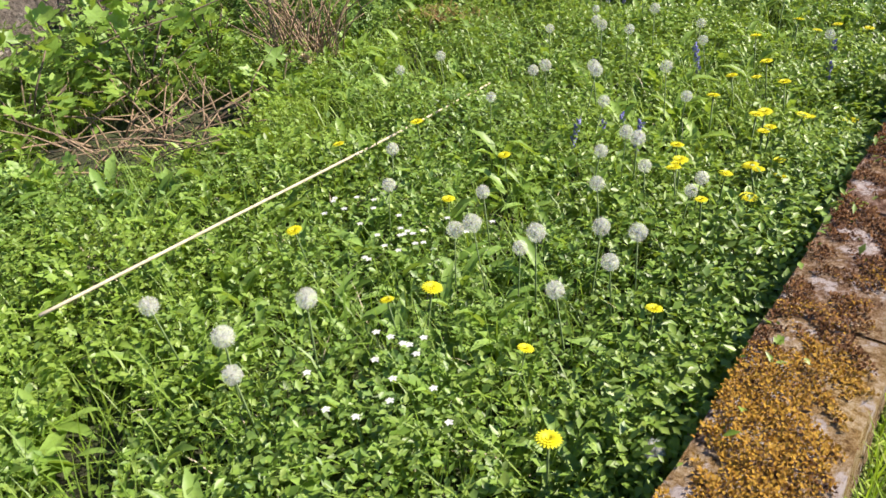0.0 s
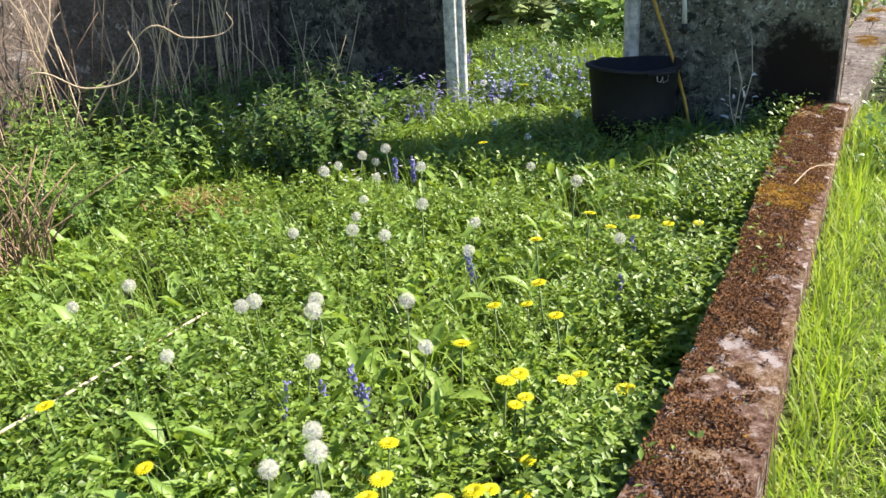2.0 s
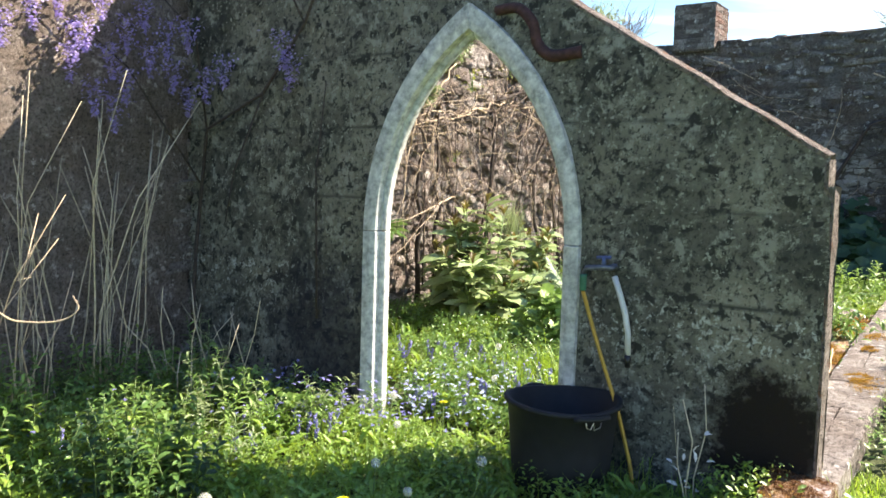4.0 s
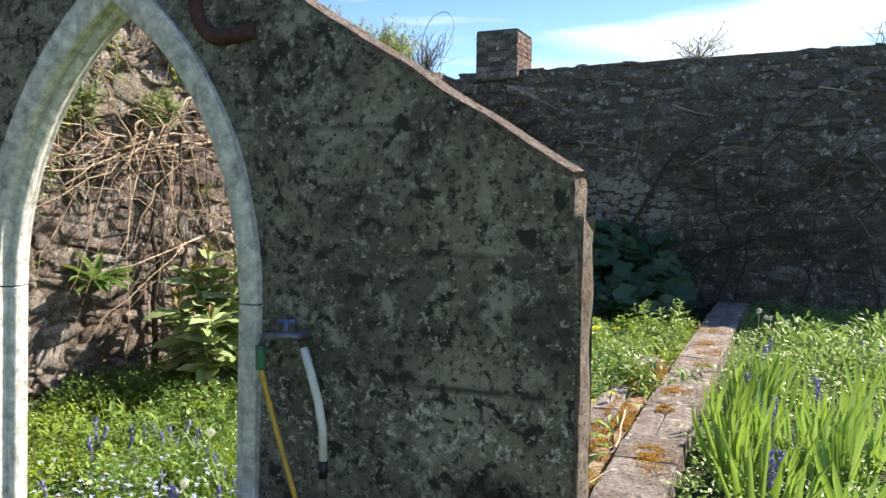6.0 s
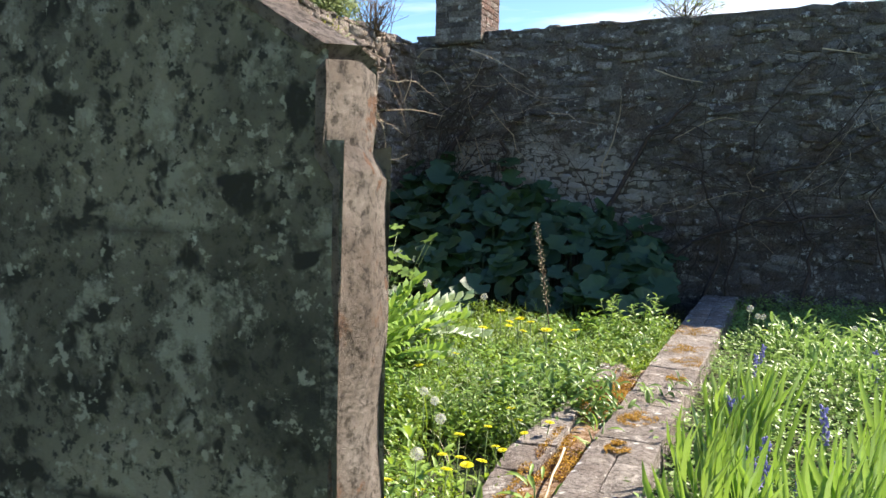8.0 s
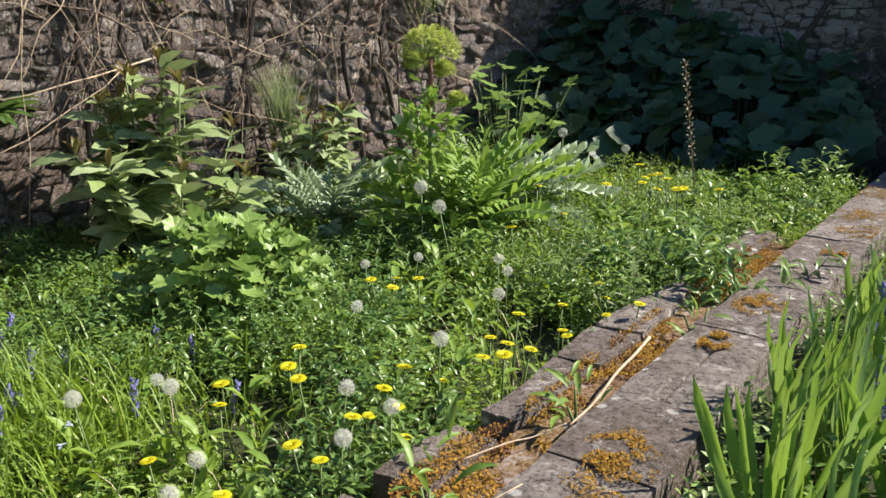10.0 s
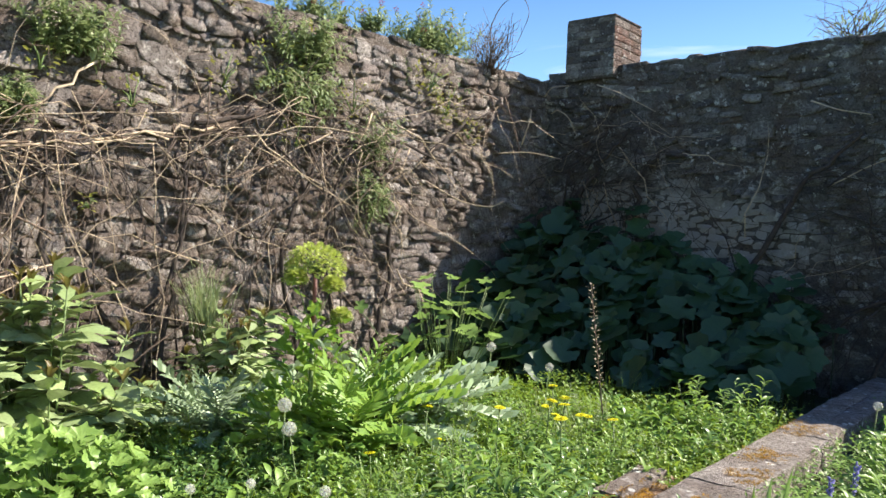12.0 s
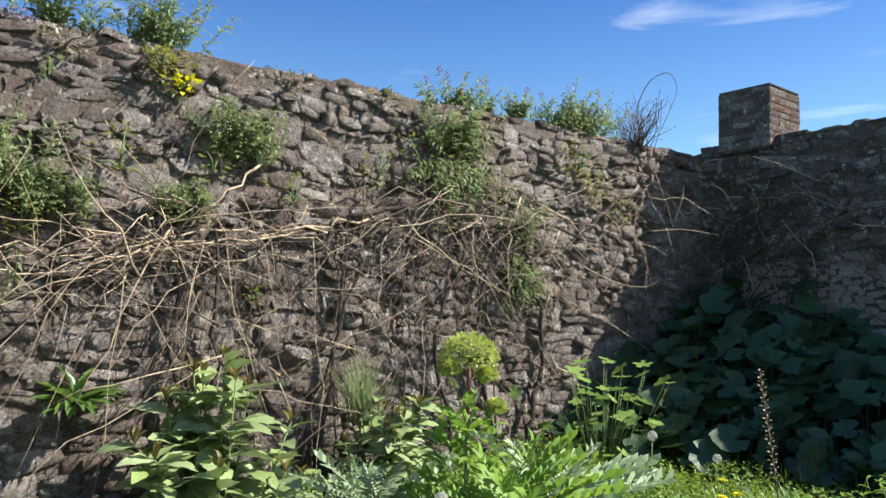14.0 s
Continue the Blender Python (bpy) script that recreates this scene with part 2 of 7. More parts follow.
def foliage(name, *colours, through=0.38, rough=0.45, patch=0.8, single=False, gain=1.7, tint=(0.42, 0.55, 0.03)):
    """Leaves: colour varies leaf by leaf and in patches; light shines through them."""
    def build(tree, shader):
        if single:
            pick = tree.nodes.new("ShaderNodeObjectInfo").outputs["Random"]
        else:
            pick = tree.nodes.new("ShaderNodeNewGeometry").outputs["Random Per Island"]
        stops = [((i + 0.5) / len(colours), tuple(min(0.85, v * gain) for v in c)) for i, c in enumerate(colours)]
        colour = ramp(tree, pick, *stops)
        grain = noise_at(tree, patch, 3.0)
        colour = mixed(tree, mask(tree, grain, 0.3, 0.75), colour, mixed(tree, 0.35, colour, tint))
        vein = noise_at(tree, 60.0, 2.0)
        colour = mixed(tree, mask(tree, vein, 0.4, 1.2), colour, mixed(tree, 0.6, colour, (0.0, 0.0, 0.0)))
        tree.links.new(colour, shader.inputs["Base Color"])
        shader.inputs["Roughness"].default_value = rough
        shader.inputs["Specular IOR Level"].default_value = 0.45
        glow = tree.nodes.new("ShaderNodeBsdfTranslucent")
        bright = mixed(tree, 0.5, colour, tint)
        tree.links.new(bright, glow.inputs["Color"])
        mix = node(tree, "ShaderNodeMixShader", Fac=through)
        tree.links.new(shader.outputs[0], mix.inputs[1])
        tree.links.new(glow.outputs[0], mix.inputs[2])
        tree.links.new(mix.outputs[0], tree.nodes["Material Output"].inputs["Surface"])
    return material(name, build)


def petals(name, a, b, through=0.3):
    return foliage(name, a, b, through=through, rough=0.6, patch=5.0, gain=1.0, tint=b)


def plain(name, colour, rough=0.6, metal=0.0, spread=0.25, scale=20.0, relief=0.2):
    """Paint, rubber, wood or metal with grain and wear."""
    def build(tree, shader):
        grain = noise_at(tree, scale)
        dark = tuple(c * (1 - spread) for c in colour)
        light = tuple(min(1, c * (1 + spread)) for c in colour)
        tree.links.new(ramp(tree, grain, (0.3, dark), (0.7, light)), shader.inputs["Base Color"])
        shader.inputs["Roughness"].default_value, shader.inputs["Metallic"].default_value = rough, metal
        bump(tree, shader, noise_at(tree, scale * 3), relief, 0.004)
    return material(name, build)


def stone(name, colours, per_object, lichen=(0.5, 0.48, 0.42), lichen_from=0.6, moss=None, wash=None, discs=False):
    def build(tree, shader):
        pick = tree.nodes.new("ShaderNodeObjectInfo").outputs["Random"] if per_object else tree.nodes.new("ShaderNodeNewGeometry").outputs["Random Per Island"]
        place = tree.nodes.new("ShaderNodeNewGeometry").outputs["Position"]
        colour = ramp(tree, pick, *[((i + 0.5) / len(colours), c) for i, c in enumerate(colours)])
        grain = noise_at(tree, 14.0, 8.0, 0.7, place)
        colour = mixed(tree, mask(tree, grain, 0.35, 0.7), mixed(tree, 0.6, colour, (0.06, 0.05, 0.04)), colour)
        spots = noise_at(tree, 5.5, 7.0, 0.75, place)
        colour = mixed(tree, mask(tree, spots, lichen_from, lichen_from + 0.07), colour, lichen)
        stain = noise_at(tree, 2.3, 6.0, 0.65, place)
        colour = mixed(tree, mask(tree, stain, 0.55, 0.40), colour, mixed(tree, 0.4, colour, (0.16, 0.10, 0.06)))
        pit = noise_at(tree, 45.0, 5.0, 0.7, place)
        colour = mixed(tree, mask(tree, pit, 0.46, 0.38), colour, mixed(tree, 0.7, colour, (0.05, 0.04, 0.03)))
        fleck = noise_at(tree, 10.0, 6.0, 0.7, place)
        colour = mixed(tree, mask(tree, fleck, 0.60, 0.64), colour, lichen)
        grit = noise_at(tree, 48.0, 7.0, 0.78, place)
        colour = mixed(tree, mask(tree, grit, 0.50, 0.36), colour, mixed(tree, 0.68, colour, (0.03, 0.027, 0.024)))
        colour = mixed(tree, mask(tree, grit, 0.58, 0.72), colour, mixed(tree, 0.5, colour, lichen))
        if discs:
            # scattered round white lichens
            cell = node(tree, "ShaderNodeTexVoronoi", Scale=7.0)
            tree.links.new(place, cell.inputs["Vector"])
            odd = tree.nodes.new("ShaderNodeMath")
            odd.operation = "MULTIPLY_ADD"
            tree.links.new(grit, odd.inputs[0])
            odd.inputs[1].default_value = 0.22
            tree.links.new(cell.outputs["Distance"], odd.inputs[2])
            colour = mixed(tree, mask(tree, odd.outputs[0], 0.27, 0.23), colour, (0.85, 0.83, 0.76))
        if wash:
            # remains of limewash on one stretch of the wall
            squash = node(tree, "ShaderNodeVectorMath")
            squash.operation = "MULTIPLY"
            tree.links.new(place, squash.inputs[0])
            squash.inputs[1].default_value = (wash[2], 0, wash[3])
            far = node(tree, "ShaderNodeVectorMath")
            far.operation = "DISTANCE"
            tree.links.new(squash.outputs[0], far.inputs[0])
            far.inputs[1].default_value = (wash[0] * wash[2], 0, wash[1] * wash[3])
            worn = tree.nodes.new("ShaderNodeMath")
            worn.operation = "MULTIPLY_ADD"
            tree.links.new(noise_at(tree, 3.2, 8.0, 0.75, place), worn.inputs[0])
            worn.inputs[1].default_value = 1.2
            tree.links.new(far.outputs["Value"], worn.inputs[2])
            colour = mixed(tree, mask(tree, worn.outputs[0], 1.70, 1.35), colour, mixed(tree, 0.55, colour, (0.66, 0.62, 0.55)))
        if moss:
            green = noise_at(tree, 1.6, 6.0, 0.7, place)
            colour = mixed(tree, mask(tree, green, 0.56, 0.7), colour, moss)
        tree.links.new(colour, shader.inputs["Base Color"])
        shader.inputs["Roughness"].default_value = 0.92
        shader.inputs["Specular IOR Level"].default_value = 0.2
        bump(tree, shader, noise_at(tree, 22.0, 10.0, 0.84, place), 1.0, 0.055)
    return material(name, build)


# one rubble in two tones: SHADY puts the north wall's shade into colour
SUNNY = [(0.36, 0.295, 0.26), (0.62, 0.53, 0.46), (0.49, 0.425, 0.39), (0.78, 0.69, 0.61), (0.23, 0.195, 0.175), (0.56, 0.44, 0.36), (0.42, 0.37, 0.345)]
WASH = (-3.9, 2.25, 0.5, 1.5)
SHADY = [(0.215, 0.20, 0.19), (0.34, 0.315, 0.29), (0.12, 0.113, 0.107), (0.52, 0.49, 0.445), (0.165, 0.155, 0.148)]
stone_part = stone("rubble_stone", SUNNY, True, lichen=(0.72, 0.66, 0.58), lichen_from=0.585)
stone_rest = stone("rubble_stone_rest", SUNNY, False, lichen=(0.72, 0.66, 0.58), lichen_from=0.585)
shaded_stone_part = stone("shaded_grey_stone", SHADY, True, lichen=(0.64, 0.63, 0.58), lichen_from=0.57, wash=WASH)
shaded_stone_rest = stone("shaded_grey_stone_rest", SHADY, False, lichen=(0.64, 0.63, 0.58), lichen_from=0.57, wash=WASH)
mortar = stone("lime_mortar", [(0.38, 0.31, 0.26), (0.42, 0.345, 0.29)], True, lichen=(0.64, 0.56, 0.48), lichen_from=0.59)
shaded_mortar = stone("shaded_mortar", [(0.22, 0.205, 0.185), (0.24, 0.22, 0.195)], True, lichen=(0.36, 0.345, 0.31), lichen_from=0.60)
brick_mat = stone("weathered_brick", [(0.30, 0.17, 0.13), (0.36, 0.26, 0.22), (0.24, 0.15, 0.12), (0.40, 0.33, 0.29)], True, lichen=(0.55, 0.50, 0.45), lichen_from=0.62)
slab_stone = stone("slab_stone", [(0.62, 0.53, 0.465), (0.68, 0.60, 0.53), (0.64, 0.555, 0.485), (0.56, 0.485, 0.43)], True, lichen=(0.72, 0.66, 0.60), lichen_from=0.66, discs=True)


def soil_build(tree, shader):
    a = noise_at(tree, 3.0, 8.0, 0.7)
    tree.links.new(ramp(tree, a, (0.3, (0.03, 0.028, 0.014)), (0.55, (0.05, 0.065, 0.018)), (0.75, (0.10, 0.11, 0.04))), shader.inputs["Base Color"])
    shader.inputs["Roughness"].default_value = 1.0
    bump(tree, shader, noise_at(tree, 30.0, 8.0), 1.0, 0.03)


soil_mat = material("soil", soil_build)


def turf_build(tree, shader):
    a = noise_at(tree, 5.0, 8.0, 0.7)
    b = noise_at(tree, 90.0, 6.0, 0.8)
    colour = ramp(tree, a, (0.3, (0.11, 0.17, 0.02)), (0.55, (0.17, 0.23, 0.03)), (0.75, (0.26, 0.27, 0.08)))
    tree.links.new(mixed(tree, mask(tree, b, 0.42, 0.6), mixed(tree, 0.7, colour, (0.03, 0.05, 0.01)), colour), shader.inputs["Base Color"])
    shader.inputs["Roughness"].default_value = 1.0
    bump(tree, shader, b, 1.0, 0.02)


turf_mat = material("turf", turf_build)


def mossy_build(tree, shader):
    place = tree.nodes.new("ShaderNodeNewGeometry").outputs["Position"]
    sep = tree.nodes.new("ShaderNodeSeparateXYZ")
    tree.links.new(place, sep.inputs[0])
    along = mask(tree, sep.outputs[1], -2.0, 14.0)
    # golden cushions cover some stretches of the kerb, dark brown moss the others
    stretch = ramp(tree, along, (0.0, (0.2, 0.2, 0.2)), (0.17, (0.62, 0.62, 0.62)), (0.235, (0.60, 0.60, 0.60)), (0.27, (0.40, 0.40, 0.40)), (0.38, (0.42, 0.42, 0.42)), (0.42, (0.40, 0.40, 0.40)), (0.45, (0.42, 0.42, 0.42)), (0.58, (0.5, 0.5, 0.5)))
    big = mixed(tree, 0.5, stretch, mixed(tree, 1.0, (0, 0, 0), noise_at(tree, 3.5, 5.0, 0.6, place)))
    fine = noise_at(tree, 30.0, 10.0, 0.9, place)
    brown = ramp(tree, fine, (0.40, (0.05, 0.022, 0.014)), (0.48, (0.16, 0.085, 0.055)), (0.56, (0.36, 0.24, 0.18)), (0.63, (0.62, 0.53, 0.47)))
    gold = ramp(tree, fine, (0.40, (0.12, 0.06, 0.02)), (0.48, (0.40, 0.25, 0.09)), (0.57, (0.60, 0.47, 0.30)))
    colour = mixed(tree, mask(tree, big, 0.44, 0.62), brown, gold)
    bare = noise_at(tree, 9.0, 8.0, 0.75, place)
    colour = mixed(tree, mask(tree, bare, 0.55, 0.60), colour, (0.58, 0.50, 0.46))
    tree.links.new(colour, shader.inputs["Base Color"])
    shader.inputs["Roughness"].default_value = 1.0
    shader.inputs["Specular IOR Level"].default_value = 0.1
    bump(tree, shader, fine, 1.0, 0.02)


mossy = material("mossy_kerb_stone", mossy_build)
moss_gold = foliage("orange_moss", (0.40, 0.20, 0.02), (0.58, 0.36, 0.05), (0.24, 0.11, 0.02), (0.50, 0.29, 0.03), through=0.2, rough=1.0, gain=1.15, tint=(0.3, 0.18, 0.04))
moss_brown = foliage("brown_moss", (0.06, 0.022, 0.010), (0.13, 0.055, 0.025), (0.22, 0.105, 0.05), (0.32, 0.17, 0.07), (0.09, 0.036, 0.017), (0.28, 0.13, 0.04), through=0.15, rough=1.0, patch=5.0, gain=1.05, tint=(0.2, 0.09, 0.02))


def render_build(tree, shader):
    """Old grey-green cement render: rough, streaked by lichen, a black patch low by the edge."""
    place = tree.nodes.new("ShaderNodeNewGeometry").outputs["Position"]
    big = noise_at(tree, 1.5, 8.0, 0.7, place)
    fine = noise_at(tree, 24.0, 9.0, 0.8, place)
    colour = ramp(tree, big, (0.36, (0.062, 0.062, 0.05)), (0.5, (0.155, 0.145, 0.11)), (0.64, (0.265, 0.245, 0.185)))
    colour = mixed(tree, mask(tree, fine, 0.475, 0.40), colour, (0.05, 0.05, 0.042))
    patches = noise_at(tree, 8.0, 8.0, 0.75, place)
    colour = mixed(tree, mask(tree, patches, 0.53, 0.60), colour, (0.28, 0.275, 0.22))
    # a band of pale lichen spots at knee to hip height
    sep = tree.nodes.new("ShaderNodeSeparateXYZ")
    tree.links.new(place, sep.inputs[0])
    band = node(tree, "ShaderNodeMapRange")
    band.interpolation_type = "SMOOTHSTEP"
    tree.links.new(sep.outputs[2], band.inputs["Value"])
    band.inputs["From Min"].default_value, band.inputs["From Max"].default_value = 1.42, 1.32
    low = node(tree, "ShaderNodeMapRange")
    tree.links.new(sep.outputs[2], low.inputs["Value"])
    low.inputs["From Min"].default_value, low.inputs["From Max"].default_value = 0.9, 1.2
    both = tree.nodes.new("ShaderNodeMath")
    both.operation = "MULTIPLY"
    tree.links.new(band.outputs[0], both.inputs[0])
    tree.links.new(low.outputs[0], both.inputs[1])
    spots = tree.nodes.new("ShaderNodeMath")
    spots.operation = "MULTIPLY"
    tree.links.new(mask(tree, noise_at(tree, 26.0, 5.0, 0.7, place), 0.55, 0.60), spots.inputs[0])
    tree.links.new(both.outputs[0], spots.inputs[1])
    colour = mixed(tree, spots.outputs[0], colour, (0.48, 0.48, 0.42))
    blotch = node(tree, "ShaderNodeTexNoise", Scale=13.0, Detail=3.5, Roughness=0.55, Distortion=0.4)
    tree.links.new(place, blotch.inputs["Vector"])
    colour = mixed(tree, mask(tree, blotch.outputs["Fac"], 0.55, 0.62), colour, (0.04, 0.04, 0.033))
    fleck = node(tree, "ShaderNodeTexNoise", Scale=38.0, Detail=4.0, Roughness=0.6)
    tree.links.new(place, fleck.inputs["Vector"])
    colour = mixed(tree, mask(tree, fleck.outputs["Fac"], 0.61, 0.66), colour, (0.33, 0.325, 0.26))
    colour = mixed(tree, mask(tree, fleck.outputs["Fac"], 0.40, 0.35), colour, (0.05, 0.05, 0.042))
    # level lines left by the shuttering
    lines = tree.nodes.new("ShaderNodeMath")
    lines.operation = "PINGPONG"
    lines.inputs[1].default_value = 0.23
    tree.links.new(sep.outputs[2], lines.inputs[0])
    streak = tree.nodes.new("ShaderNodeMath")
    streak.operation = "MULTIPLY"
    tree.links.new(mask(tree, lines.outputs[0], 0.018, 0.0), streak.inputs[0])
    tree.links.new(mask(tree, big, 0.40, 0.62), streak.inputs[1])
    colour = mixed(tree, streak.outputs[0], colour, (0.05, 0.05, 0.042))
    rare = noise_at(tree, 11.0, 5.0, 0.65, place)
    colour = mixed(tree, mask(tree, rare, 0.69, 0.72), colour, (0.46, 0.46, 0.38))
    # near-black patch low by the edge, its outline broken by noise
    far = node(tree, "ShaderNodeVectorMath")
    far.operation = "DISTANCE"
    squash = node(tree, "ShaderNodeVectorMath")
    squash.operation = "MULTIPLY"
    tree.links.new(place, squash.inputs[0])
    squash.inputs[1].default_value = (1.15, 0, 0.95)
    tree.links.new(squash.outputs[0], far.inputs[0])
    far.inputs[1].default_value = (-1.10 * 1.15, 0, 0.74 * 0.95)
    edge = tree.nodes.new("ShaderNodeMath")
    edge.operation = "MULTIPLY_ADD"
    tree.links.new(noise_at(tree, 6.0, 7.0, 0.7, place), edge.inputs[0])
    edge.inputs[1].default_value = 0.5
    tree.links.new(far.outputs["Value"], edge.inputs[2])
    colour = mixed(tree, mask(tree, edge.outputs[0], 0.62, 0.50), colour, (0.022, 0.017, 0.013))
    # dark bluish patch low on the west side of the arch
    west_patch = node(tree, "ShaderNodeVectorMath")
    west_patch.operation = "DISTANCE"
    tree.links.new(squash.outputs[0], west_patch.inputs[0])
    west_patch.inputs[1].default_value = (-4.02 * 1.15, 0, 0.85 * 0.95)
    rim_ = tree.nodes.new("ShaderNodeMath")
    rim_.operation = "MULTIPLY_ADD"
    tree.links.new(noise_at(tree, 3.0, 7.0, 0.7, place), rim_.inputs[0])
    rim_.inputs[1].default_value = 0.9
    tree.links.new(west_patch.outputs["Value"], rim_.inputs[2])
    colour = mixed(tree, mask(tree, rim_.outputs[0], 1.15, 0.80), colour, mixed(tree, 0.75, colour, (0.022, 0.022, 0.030)))
    tree.links.new(colour, shader.inputs["Base Color"])
    shader.inputs["Roughness"].default_value = 0.95
    shader.inputs["Specular IOR Level"].default_value = 0.15
    bump(tree, shader, fine, 0.8, 0.015)


render_mat = material("cement_render", render_build)
edge_mat = stone("pale_render_edge", [(0.52, 0.44, 0.38), (0.5, 0.43, 0.37)], True, lichen=(0.30, 0.17, 0.11), lichen_from=0.62)
frame_paint = plain("weathered_grey_paint", (0.50, 0.505, 0.46), 0.8, 0.0, 0.5, 22.0, 1.0)
bark = plain("dry_bark", (0.15, 0.105, 0.075), 0.9, 0.0, 0.5, 30.0, 0.6)
pale_twig = plain("pale_twig", (0.52, 0.40, 0.27), 0.8, 0.0, 0.35, 25.0, 0.4)
dark_bark = plain("dark_bark", (0.06, 0.045, 0.036), 0.95, 0.0, 0.4, 30.0, 0.6)
pale_bark = plain("dead_stalk", (0.26, 0.18, 0.11), 0.9, 0.0, 0.5, 30.0, 0.5)
dead_tuft = foliage("dead_tuft", (0.34, 0.22, 0.09), (0.24, 0.15, 0.06), (0.42, 0.32, 0.15), through=0.2, rough=0.9, gain=1.0, tint=(0.4, 0.25, 0.08))
straw = plain("dry_straw", (0.52, 0.44, 0.30), 0.7, 0.0, 0.3, 30.0, 0.3)

herb = foliage("meadow_leaf", (0.055, 0.11, 0.02), (0.085, 0.155, 0.028), (0.12, 0.19, 0.04), (0.07, 0.13, 0.045), (0.15, 0.21, 0.05), (0.03, 0.06, 0.016), through=0.32, rough=0.43, gain=2.05)
grass = foliage("meadow_grass", (0.09, 0.17, 0.025), (0.13, 0.22, 0.03), (0.17, 0.25, 0.05), (0.10, 0.17, 0.04))
lawn_mat = foliage("lawn_grass", (0.16, 0.27, 0.02), (0.21, 0.33, 0.03), (0.25, 0.36, 0.05), (0.30, 0.34, 0.09), through=0.45)
bush_leaf = foliage("dark_leaf", (0.04, 0.085, 0.022), (0.06, 0.12, 0.03), (0.085, 0.15, 0.04), (0.05, 0.10, 0.035), through=0.32, rough=0.3, gain=1.9, tint=(0.28, 0.42, 0.08))
bramble_leaf = foliage("bramble_leaf", (0.11, 0.19, 0.04), (0.15, 0.24, 0.06), (0.08, 0.15, 0.03), gain=2.0)
grey_leaf = foliage("silver_leaf", (0.17, 0.225, 0.13), (0.21, 0.27, 0.17), (0.13, 0.19, 0.09), through=0.2, rough=0.5, gain=1.8, tint=(0.4, 0.5, 0.28))
big_leaf = foliage("broad_leaf", (0.12, 0.165, 0.07), (0.17, 0.22, 0.10), (0.14, 0.20, 0.06), (0.21, 0.26, 0.135), through=0.16, rough=0.26, gain=2.0, tint=(0.38, 0.42, 0.2))
mallow_leaf = foliage("mallow_leaf", (0.15, 0.235, 0.055), (0.19, 0.285, 0.065), (0.12, 0.19, 0.045), through=0.3, rough=0.42, gain=1.6, tint=(0.28, 0.44, 0.12))
# the low gain puts the corner's shade into the leaf green
shaded_leaf = foliage("shade_toned_leaf", (0.05, 0.13, 0.055), (0.06, 0.15, 0.06), (0.08, 0.17, 0.06), through=0.25, rough=0.5, gain=0.46, tint=(0.09, 0.19, 0.06))
fresh_leaf = foliage("fresh_leaf", (0.13, 0.23, 0.045), (0.17, 0.27, 0.06), (0.10, 0.19, 0.04), through=0.36, gain=1.6, tint=(0.36, 0.5, 0.06))
wall_leaf = foliage("wall_plant_leaf", (0.125, 0.16, 0.075), (0.17, 0.21, 0.105), (0.22, 0.25, 0.13), (0.09, 0.125, 0.055), gain=2.0, tint=(0.34, 0.40, 0.17))
iris_leaf = foliage("iris_leaf", (0.10, 0.20, 0.04), (0.14, 0.25, 0.05), (0.09, 0.17, 0.06), (0.17, 0.27, 0.08), (0.12, 0.2, 0.12), through=0.35, rough=0.35, gain=1.25, tint=(0.28, 0.42, 0.06))
iris_leaf_one = foliage("iris_leaf_one", (0.10, 0.20, 0.04), (0.14, 0.25, 0.05), (0.09, 0.17, 0.06), (0.17, 0.27, 0.08), (0.12, 0.2, 0.12), through=0.35, rough=0.35, gain=1.7, tint=(0.36, 0.52, 0.06), single=True)
lime_leaf = foliage("yellow_leaf", (0.27, 0.28, 0.06), (0.20, 0.24, 0.06), (0.30, 0.26, 0.08), gain=1.4, tint=(0.4, 0.42, 0.08))
stem_green = plain("green_stem", (0.12, 0.18, 0.05), 0.6, 0.0, 0.3, 20.0, 0.2)
# darker twin of green_stem, with shade put into its colour
shaded_stem = plain("shade_toned_stem", (0.035, 0.06, 0.022), 0.7, 0.0, 0.3, 20.0, 0.2)
stem_red = plain("red_stem", (0.20, 0.07, 0.06), 0.6, 0.0, 0.3, 20.0, 0.2)
yellow_petal = petals("yellow_petal", (0.86, 0.76, 0.015), (0.88, 0.82, 0.03))


def down_build(tree, shader):
    shader.inputs["Base Color"].default_value = (0.74, 0.74, 0.63, 1)
    shader.inputs["Roughness"].default_value = 0.9
    fine = noise_at(tree, 900.0, 2.0)
    shader.inputs["Alpha"].default_value = 0.5
    tree.links.new(mask(tree, fine, 0.36, 1.05), shader.inputs["Alpha"])


pappus = material("dandelion_down", down_build)
blue_petal = petals("bluebell_petal", (0.24, 0.23, 0.56), (0.33, 0.31, 0.66))
pale_blue_petal = petals("pale_blue_petal", (0.48, 0.55, 0.82), (0.60, 0.66, 0.88))
lilac_petal = petals("lilac_petal", (0.42, 0.32, 0.72), (0.55, 0.45, 0.8))
red_petal = petals("valerian_petal", (0.35, 0.05, 0.10), (0.45, 0.09, 0.14))
white_petal = petals("white_petal", (0.75, 0.74, 0.68), (0.8, 0.79, 0.74))
umbel_green = petals("umbel_green", (0.48, 0.56, 0.12), (0.58, 0.64, 0.18))
# ---- ground ----
WALL_X, WALL_Y, GABLE_Y = -5.5, 16.5, 6.83


def kerb_left(y):
    return np.interp(y, [-3, 1.1, 2.17, 3.08, 4.07, 5.38, 6.87, 8.5, 9.2, 10.1, 13.3, 16.5], [-0.2, -0.43, -0.54, -0.63, -0.73, -0.91, -1.06, -1.12, -1.16, -1.20, -1.31, -1.42])


